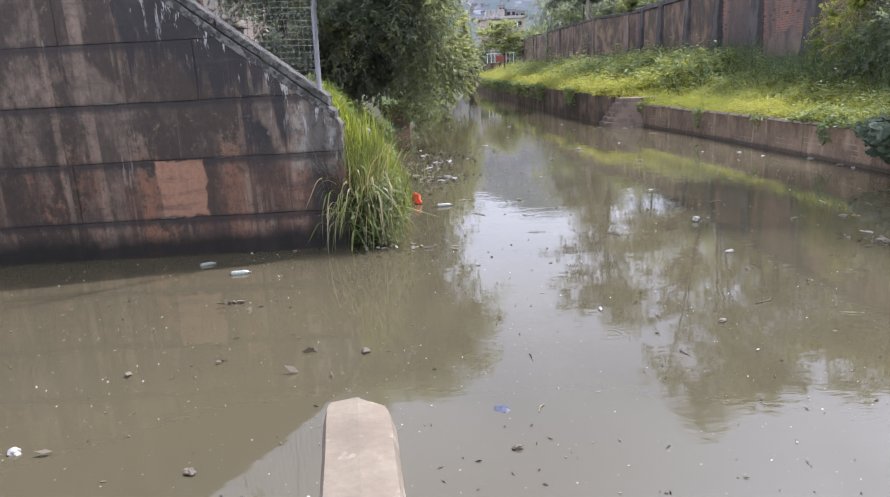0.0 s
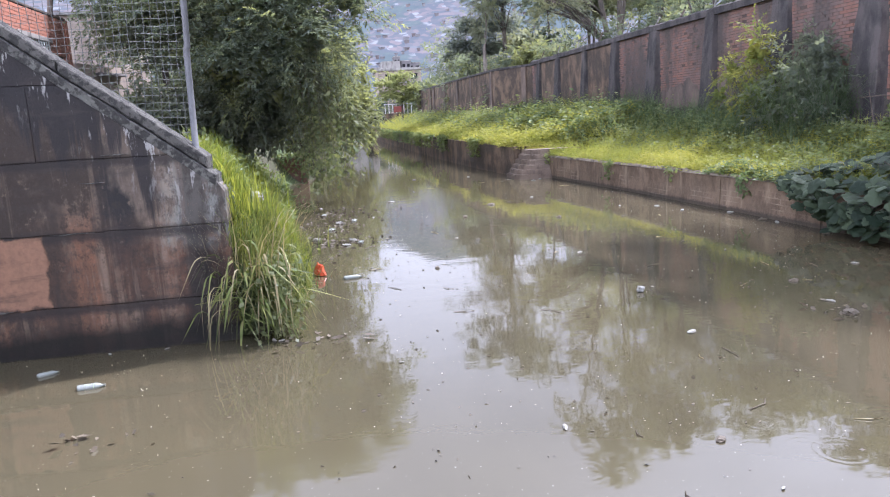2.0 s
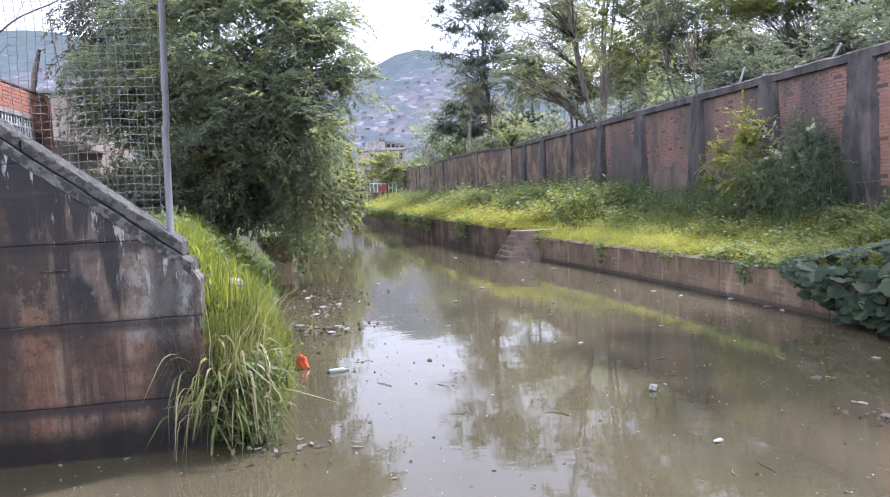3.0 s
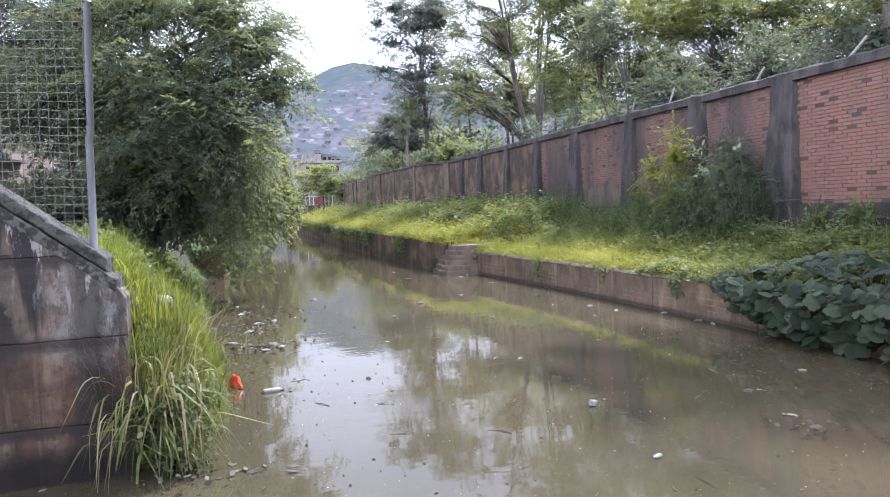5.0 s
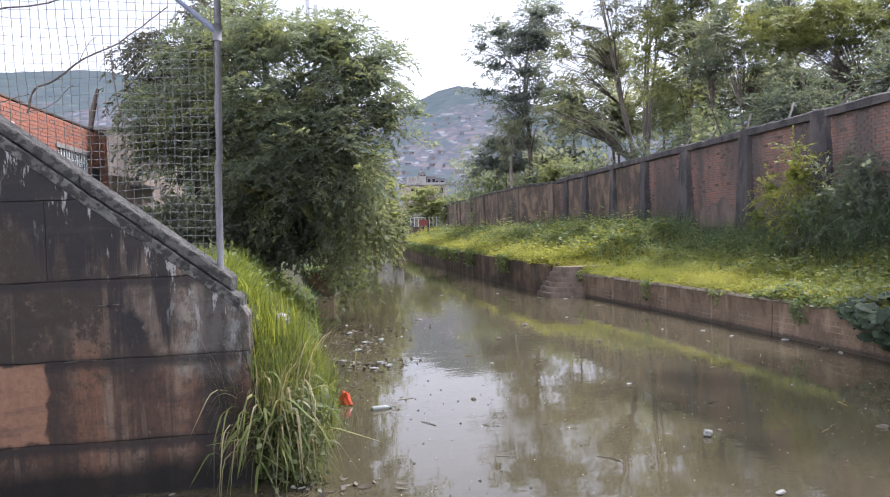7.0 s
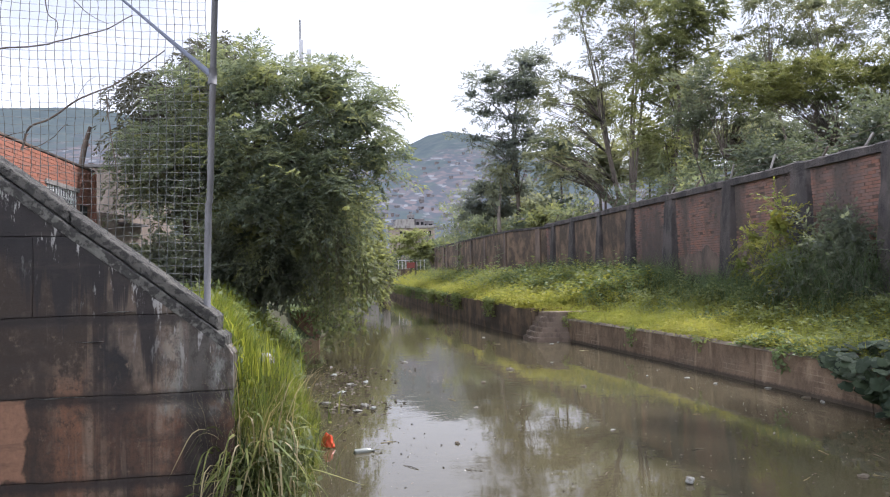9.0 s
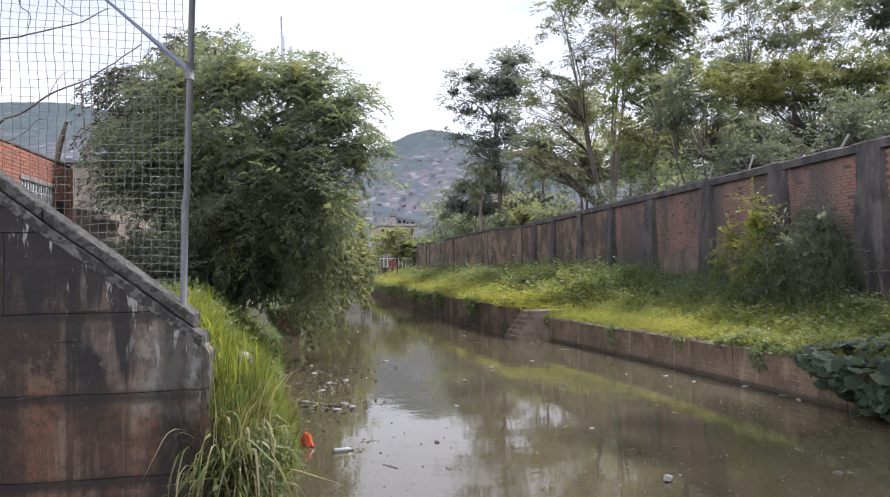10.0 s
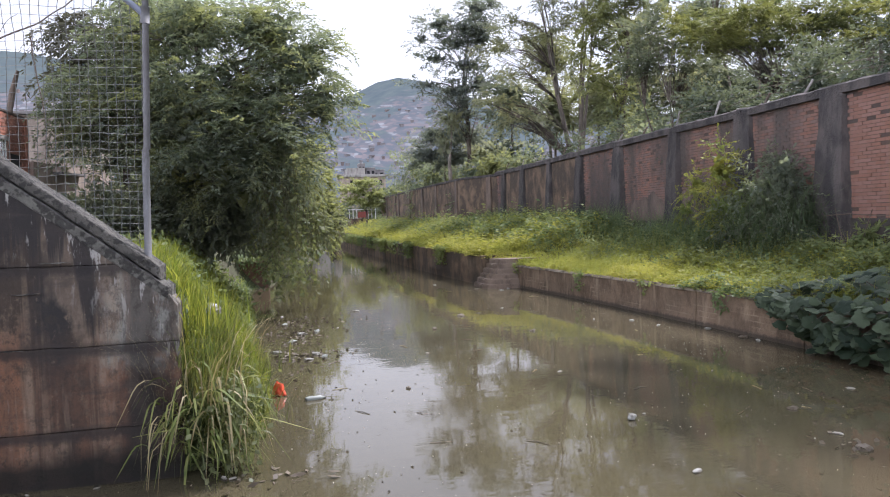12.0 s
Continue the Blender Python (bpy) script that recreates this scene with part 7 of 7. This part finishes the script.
for k in range(8):
    part("rail_post", boxed((7.0 + k * 0.5, 96.1, 2.9), (7.08 + k * 0.5, 96.2, 4.2), 0.0), "antenna", weir)
part("rail", boxed((6.9, 96.1, 4.15), (10.7, 96.2, 4.25), 0.01), "antenna", weir)
part("red_board", boxed((8.1, 95.3, 3.1), (9.4, 95.4, 3.9), 0.01), "red_paint", weir, "faded red board")

block = empty("white_building", (14.5, 150, 2.4), "low grey-white building with dark windows and flat roof", "building")
part("wall", boxed((-4.6, 0, 0), (4.6, 8, 9.6), 0.05), "render_wall", block)
part("roof", boxed((-5.0, -0.5, 9.6), (5.0, 8.4, 10.1), 0.05), "dusty_concrete", block, "pale flat roof edge")
part("floor_band", boxed((-4.9, -0.35, 7.0), (4.9, 0.0, 7.3), 0.02), "dusty_concrete", block)
part("roof_room", boxed((-3.4, 1.0, 10.1), (0.4, 6.0, 11.6), 0.03), "dusty_concrete", block)
for k in range(3):
    w = part("window", boxed((-2.9 + 2.5 * k, -0.06, 7.8), (-1.2 + 2.5 * k, 0.05, 8.9), 0.0), "dark_opening", block)
    part("frame", boxed((-2.1 + 2.5 * k, -0.1, 7.8), (-2.0 + 2.5 * k, -0.062, 8.9), 0.0), "white_paint", w)


def town_house(x, y, w, h, wall, floors):
    """A narrow flat-roofed house with rows of dark windows."""
    t = empty("town_house", (x, y, float(hill_height(x, y)) - 1.0), "narrow flat-roofed house below the hillside", "house", "town houses")
    part("wall", boxed((-w, 0, 0), (w, 6, h), 0.03), wall, t)
    part("roof", boxed((-w - 0.2, -0.2, h), (w + 0.2, 6.2, h + 0.3), 0.02), "dusty_concrete", t)
    for f in range(floors):
        for k in (-0.5, 0.5):
            z = h - 2.4 - 2.8 * f
            part("window", boxed((k * w - 0.28 * w, -0.05, z), (k * w + 0.28 * w, 0.04, z + 1.3), 0.0), "dark_opening", t)


mast = empty("lamp_post", (13.4, 96, 2.2), "thin pale street lamp post", "street lamp")
tubes("shaft", [([(0, 0, 0), (0, 0, 6.6)], [0.12, 0.08])], "antenna", mast)
tubes("arm", [([(0, 0, 6.5), (0.5, 0, 7.0), (1.3, 0, 7.1)], [0.06, 0.05, 0.05])], "antenna", mast)
tower = empty("cell_mast", (-3.6, 62, 2.2), "phone mast with upright panel antennas behind the tree", "mast")
tubes("shaft", [([(0, 0, 0), (0, 0, 22.0)], [0.18, 0.08])], "antenna", tower)
for k, (dx, z0, z1) in enumerate(((-0.75, 16.9, 18.6), (0.1, 17.6, 20.2), (0.75, 17.2, 19.4))):
    panel = part("panel_antenna", boxed((dx - 0.16, -0.4, z0), (dx + 0.16, -0.2, z1), 0.03), "antenna", tower)
    part("bracket", boxed((min(dx, 0), -0.2, z0 + 0.6), (max(dx, 0) + 0.05, -0.12, z0 + 0.7)), "antenna", panel)


# ---- far hills with houses ----
def hill_height(x, y):
    ridge = np.interp(x, [-900, -420, -263, -184, -100, -20, 30, 52, 68, 83, 98, 115, 140, 200, 420, 900], [90, 120, 132, 134, 118, 90, 97, 106, 114.5, 117.5, 115, 109, 101, 84, 95, 80])
    t = smooth01((y - 190) / 400.0)
    rough = 4.0 * noise.noise((x * 0.02, y * 0.02, 0)) + 2.0 * noise.noise((x * 0.09, y * 0.09, 4)) + 2.2 * noise.noise((x * 0.3, y * 0.3, 8))
    return 2.0 + (ridge - 2.0) * t + rough * t * (1.0 - 0.7 * t)


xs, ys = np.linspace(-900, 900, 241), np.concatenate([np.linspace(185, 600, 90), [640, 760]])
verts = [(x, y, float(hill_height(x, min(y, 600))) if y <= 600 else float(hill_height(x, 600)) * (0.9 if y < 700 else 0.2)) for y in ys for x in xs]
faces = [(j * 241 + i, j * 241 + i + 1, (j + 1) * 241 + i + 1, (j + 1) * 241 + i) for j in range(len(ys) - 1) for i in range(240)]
tagged(raw("backdrop", verts, faces, "hill", smooth=False), "blue-green wooded hillside with haze put into its material", "hill", kind="structure")


for x, y, w, h, wall, floors in ((28.7, 300, 1.3, 8.6, "far_wall", 2), (32.6, 302, 2.0, 6.0, "far_wall", 2), (24.2, 305, 2.2, 5.0, "far_wall", 2), (36.5, 306, 2.6, 4.2, "far_wall", 2), (20.4, 300, 2.4, 4.6, "dusty_concrete", 2), (25.6, 296, 1.6, 6.4, "far_wall", 2)):
    town_house(x, y, w, h, wall, floors)


def hill_house(w, d, h, tin):
    t = empty("hill_house", (0, 0, -50), "small brick and plaster house on the hillside", "house", "hillside houses")
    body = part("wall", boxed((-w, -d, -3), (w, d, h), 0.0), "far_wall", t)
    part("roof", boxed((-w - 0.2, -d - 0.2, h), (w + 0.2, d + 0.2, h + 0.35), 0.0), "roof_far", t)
    return t


kinds = [hill_house(0.9, 1.0, 0.8, False), hill_house(0.6, 0.9, 1.2, True), hill_house(1.1, 0.9, 0.7, True), hill_house(0.55, 0.8, 0.9, False)]
for k in range(240):
    y = 280 + 150 * RNG.uniform() ** 1.2
    s = RNG.uniform(-0.02, 0.30) if k < 180 else RNG.uniform(-0.55, -0.2)
    x = s * y + RNG.normal(0, 3)
    m = Matrix.Translation((x, y, float(hill_height(x, y)))) @ Matrix.Rotation(RNG.normal(0, 0.25), 4, "Z")
    if k < 4:
        kinds[k].matrix_basis = m
    else:
        copy_thing(kinds[k % 4], m)


# ---- litter on the water ----
def bottle(at, yaw, length=0.24, label_mat=True, body="clear_plastic"):
    """A plastic bottle lying half sunk: body with neck, cap, label band."""
    t = empty("plastic_bottle", at, "dirty plastic bottle floating on its side", "bottle", "floating litter")
    t.rotation_euler = (0.1, 0, yaw)
    r = length * 0.15
    xs_ = [-0.5, -0.49, -0.40, 0.0, 0.20, 0.30, 0.40, 0.47]
    rs = [0.5, 0.9, 1.0, 0.96, 1.0, 0.75, 0.36, 0.34]
    tubes("body", [([(length * a, 0.001 * i, r * 0.35) for i, a in enumerate(xs_)], [r * b for b in rs])], body, t, sides=12)
    tubes("cap", [([(length * 0.47, 0.007, r * 0.35), (length * 0.52, 0.007, r * 0.35)], [r * 0.4, r * 0.4])], "white_plastic", t, sides=10)
    if label_mat:
        tubes("label_band", [([(-length * 0.22, 0.002, r * 0.35), (length * 0.12, 0.003, r * 0.35)], [r * 1.03, r * 1.03])], "green_label", t, "pale green label", sides=12)
    return t


def crumpled(name, at, size, material, label, seed, flat=0.4, category="litter"):
    """A crumpled piece of film or foam."""
    bm = bmesh.new()
    bmesh.ops.create_icosphere(bm, subdivisions=3, radius=0.5)
    for v in bm.verts:
        q = 1 + 0.45 * noise.noise(v.co * 3.0 + Vector((seed, 0, 0))) + 0.2 * noise.noise(v.co * 9.0 + Vector((0, seed, 0)))
        v.co = Vector((v.co.x * size[0] * q, v.co.y * size[1] * q, max(-0.02, v.co.z * size[2] * q)))
    ob = part(name, bm, material)
    ob.location = at
    ob.rotation_euler = (0, 0, seed * 1.7)
    return tagged(ob, label, category)


def leaf_raft(at, n, wide, label, seed):
    """A loose raft of wet leaves, twigs and scraps."""
    rng = np.random.default_rng(seed)
    p = np.array(at) + rng.normal(size=(n, 3)) * np.array([wide[0], wide[1], 0.0])
    p[:, 2] = rng.uniform(0.004, 0.03, n)
    out = rng.normal(size=(n, 3)) * np.array([1, 1, 0.12])
    ob = quad_mesh("leaf_raft", *leaf_arrays(p, out, rng.uniform(0.04, 0.15, n), rng.uniform(0.02, 0.07, n)), "debris")
    return tagged(ob, label, "floating leaves", kind="stuff")


bottle((-3.24, 9.2, 0.0), 0.5, 0.2, False)
bottle((-2.64, 8.65, 0.0), 0.15, 0.25, True)
bottle((0.04, 12.5, 0.0), 0.2, 0.29, False)
crumpled("foam_lump", (-3.05, 4.35, 0.0), (0.10, 0.09, 0.07), "white_plastic", "dirty white lump of foam half sunk in water", 5.1)
for k, (x, y, s) in enumerate(((3.58, 8.43, 0.20), (5.67, 8.99, 0.16), (7.73, 16.6, 0.22), (7.54, 17.5, 0.18), (6.8, 18.0, 0.16), (8.45, 15.8, 0.2), (8.5, 14.2, 0.22), (1.43, 22.2, 0.28), (-0.6, 21.8, 0.24), (2.92, 29.0, 0.22), (5.04, 28.7, 0.26),
                              (3.95, 12.97, 0.14), (4.04, 10.36, 0.09), (-2.15, 9.7, 0.09), (-2.77, 9.7, 0.1), (7.15, 26.0, 0.24), (6.8, 25.6, 0.22), (0.75, 19.2, 0.16), (2.2, 15.3, 0.12), (1.52, 6.58, 0.12), (0.41, 8.44, 0.08), (2.4, 24.5, 0.2), (5.4, 21.0, 0.16), (-0.95, 9.62, 0.14), (-0.86, 9.58, 0.11), (-0.7, 13.0, 0.2), (2.56, 5.38, 0.06), (7.29, 10.6, 0.16), (6.2, 12.2, 0.1))):
    crumpled("plastic_scrap", (x, y, 0.01), (0.7 * s, s * 0.3, s * 0.16), "white_plastic", "white scrap of plastic floating on the water", k + 0.3)
crumpled("floating_cup", (3.79, 10.19, 0.03), (0.10, 0.10, 0.12), "white_plastic", "dirty white cup bobbing in the water", 2.2)
crumpled("orange_bag", (-0.48, 12.9, 0.03), (0.20, 0.13, 0.34), "orange_plastic", "crumpled orange plastic bag caught at the bank", 5.1)
crumpled("white_bag", (-1.22, 11.6, 1.45), (0.2, 0.18, 0.2), "white_plastic", "crumpled white plastic bag lying in the grass", 7.7)
crumpled("blue_film", (0.35, 4.6, -0.006), (0.14, 0.11, 0.03), "blue_plastic", "faded blue plastic film half sunk in the water", 3.3)
for k, (x, y, s) in enumerate(((3.98, 20.0, 0.2), (1.42, 12.7, 0.1), (0.4, 4.05, 0.07), (-0.76, 5.82, 0.12), (2.54, 6.08, 0.09), (-1.7, 3.97, 0.09), (5.54, 8.5, 0.2), (5.9, 10.0, 0.12), (8.6, 12.9, 0.25), (8.45, 14.6, 0.16), (2.9, 18.1, 0.16), (4.9, 17.0, 0.12))):
    crumpled("dark_clump", (x, y, 0.01), (s, s * 0.7, s * 0.4), "debris", "dark wet clump of litter in the water", k + 11.1)
for k, (x, y, n, wx, wy) in enumerate(((-0.35, 17.0, 150, 0.35, 1.3), (0.2, 15.8, 80, 0.4, 0.3), (-0.1, 18.4, 90, 0.45, 0.4), (-2.3, 7.4, 14, 0.2, 0.12), (-0.6, 9.4, 36, 0.3, 0.25), (0.0, 20.5, 120, 0.6, 0.9), (-1.9, 5.6, 10, 0.8, 0.8), (5.4, 8.6, 16, 0.22, 0.14))):
    leaf_raft((x, y, 0), n, (wx, wy), "raft of dark wet leaves and litter on the water", 100 + k)
for k, (x, y, s) in enumerate(((-0.3, 17.6, 0.22), (0.15, 16.0, 0.2), (0.3, 15.7, 0.16), (-0.1, 18.6, 0.24), (0.25, 18.9, 0.2), (-0.6, 16.4, 0.2), (-0.5, 20.2, 0.26), (0.0, 15.5, 0.15))):
    crumpled("plastic_scrap", (x, y, 0.015), (s, s * 0.5, s * 0.3), "white_plastic" if k % 2 else "clear_plastic", "grubby plastic scrap in the leaf raft", k + 20.7)
# fine specks: scraps strewn over the surface
n = 1500
y = 3.2 + 24 * RNG.uniform(0, 1, n) ** 1.4
x = np.where(y < 9.6, RNG.uniform(-7, 8.5, n), RNG.uniform(-0.9, 8.2, n))
p = np.stack([x, y, np.full(n, 0.006)], 1)
tagged(quad_mesh("floating_specks", *leaf_arrays(p, RNG.normal(size=(n, 3)) * np.array([1, 1, 0.03]), RNG.uniform(0.012, 0.06, n), RNG.uniform(0.008, 0.022, n)), "debris"), "tiny dark specks and leaf bits on the water", "litter", kind="stuff")
n = 2000
y = 3.2 + 18 * RNG.uniform(0, 1, n) ** 1.3
x = np.where(y < 9.6, RNG.uniform(-7, 8.5, n), RNG.uniform(-0.9, 8.2, n))
near = patchy(x, y, 0.5, 3.0) > RNG.uniform(0.25, 0.65, n)           # drifts of foam
p = np.stack([x, y, np.full(n, 0.006)], 1)[near]
n = len(p)
tagged(quad_mesh("floating_foam", *leaf_arrays(p, RNG.normal(size=(n, 3)) * np.array([1, 1, 0.03]), RNG.uniform(0.008, 0.026, n), RNG.uniform(0.008, 0.020, n)), "foam"), "tiny pale foam specks on the water", "foam", kind="stuff")
for k in range(46):                                                   # stray twigs and straws
    y = 4.5 + 22 * RNG.uniform() ** 1.2
    x, a, r = RNG.uniform(0.2, 7.6), RNG.uniform(0, 3.14), RNG.uniform(0.05, 0.16)
    pts = [(x - r * math.cos(a), y - r * math.sin(a), 0.004), (x + 0.02 * RNG.normal(), y + 0.02 * RNG.normal(), 0.010), (x + r * math.cos(a), y + r * math.sin(a), 0.004)]
    tagged(tubes("twig", [(pts, [0.005, 0.006, 0.003])], "debris" if k % 3 else "straw", sides=4), "small wet twig floating on the water", "twig", "floating twigs")

# ---- bricks of the boundary wall, nearest stretch piece by piece ----
BRICK_L, BRICK_H = 0.26, 0.088


def brick_mesh(seed):
    """One worn brick: chipped arrises and a face that is not quite flat."""
    bm = boxed((-0.05, -BRICK_L / 2 + 0.003, -BRICK_H / 2 + 0.006), (0.0, BRICK_L / 2 - 0.003, BRICK_H / 2 - 0.006), 0.005)
    for v in bm.verts:
        v.co += 0.006 * noise.noise_vector((v.co * 9 + Vector((seed, 0, 0))))
    me = bpy.data.meshes.new("brick")
    bm.to_mesh(me)
    bm.free()
    me.materials.append(MAT["brick"])
    return me


brick_meshes = [brick_mesh(2.3 * k) for k in range(6)]
near_v, near_f, far_v, far_f, singles = [], [], [], [], 0
row, z = 0, BRICK_LOW + BRICK_H / 2
while z < WALL_TOP:
    y = 2.2 + (BRICK_L / 2 if row % 2 else 0)
    while y < 46.8:
        free = all(abs(y - q) > 0.36 for q in PILASTERS)
        if free and RNG.uniform() > 0.012:
            out = RNG.uniform(-0.010, 0.004) + (0.02 if RNG.uniform() < 0.06 else 0.0)
            if 14.15 < y < 16.4 and z > 2.5:
                if singles < 300:
                    b = new("brick", brick_meshes[int(RNG.integers(6))])
                    b.parent = brick_wall
                    b.location = (WALL_X + 0.04 + out - 0.04, y, z)
                    b.rotation_euler = (0, 0, math.pi)
                    singles += 1
                    y += BRICK_L
                    continue
            vs, fs = (near_v, near_f) if 13.4 < y < 17.3 else (far_v, far_f)
            n = len(vs)
            x0, x1 = WALL_X + out, WALL_X + 0.05
            slack = RNG.uniform(0.002, 0.007, 4) if 13.4 < y < 17.3 else RNG.uniform(0.003, 0.012, 4)
            a, c, lo, hi = y - BRICK_L / 2 + slack[0], y + BRICK_L / 2 - slack[1], z - BRICK_H / 2 + slack[2], z + BRICK_H / 2 - slack[3]
            vs += [(x0, a, lo), (x1, a, lo), (x1, c, lo), (x0, c, lo), (x0, a, hi), (x1, a, hi), (x1, c, hi), (x0, c, hi)]
            fs += [(n, n + 3, n + 2, n + 1), (n + 4, n + 5, n + 6, n + 7), (n, n + 1, n + 5, n + 4), (n + 1, n + 2, n + 6, n + 5), (n + 2, n + 3, n + 7, n + 6), (n + 3, n, n + 4, n + 7)]
        y += BRICK_L
    z += BRICK_H
    row += 1
tagged(quad_mesh("bricks", far_v, far_f, "brick_far", brick_wall), "weathered red bricks", kind="stuff")
tagged(quad_mesh("bricks", near_v, near_f, "brick_near", brick_wall), "clean orange-red bricks", kind="stuff")
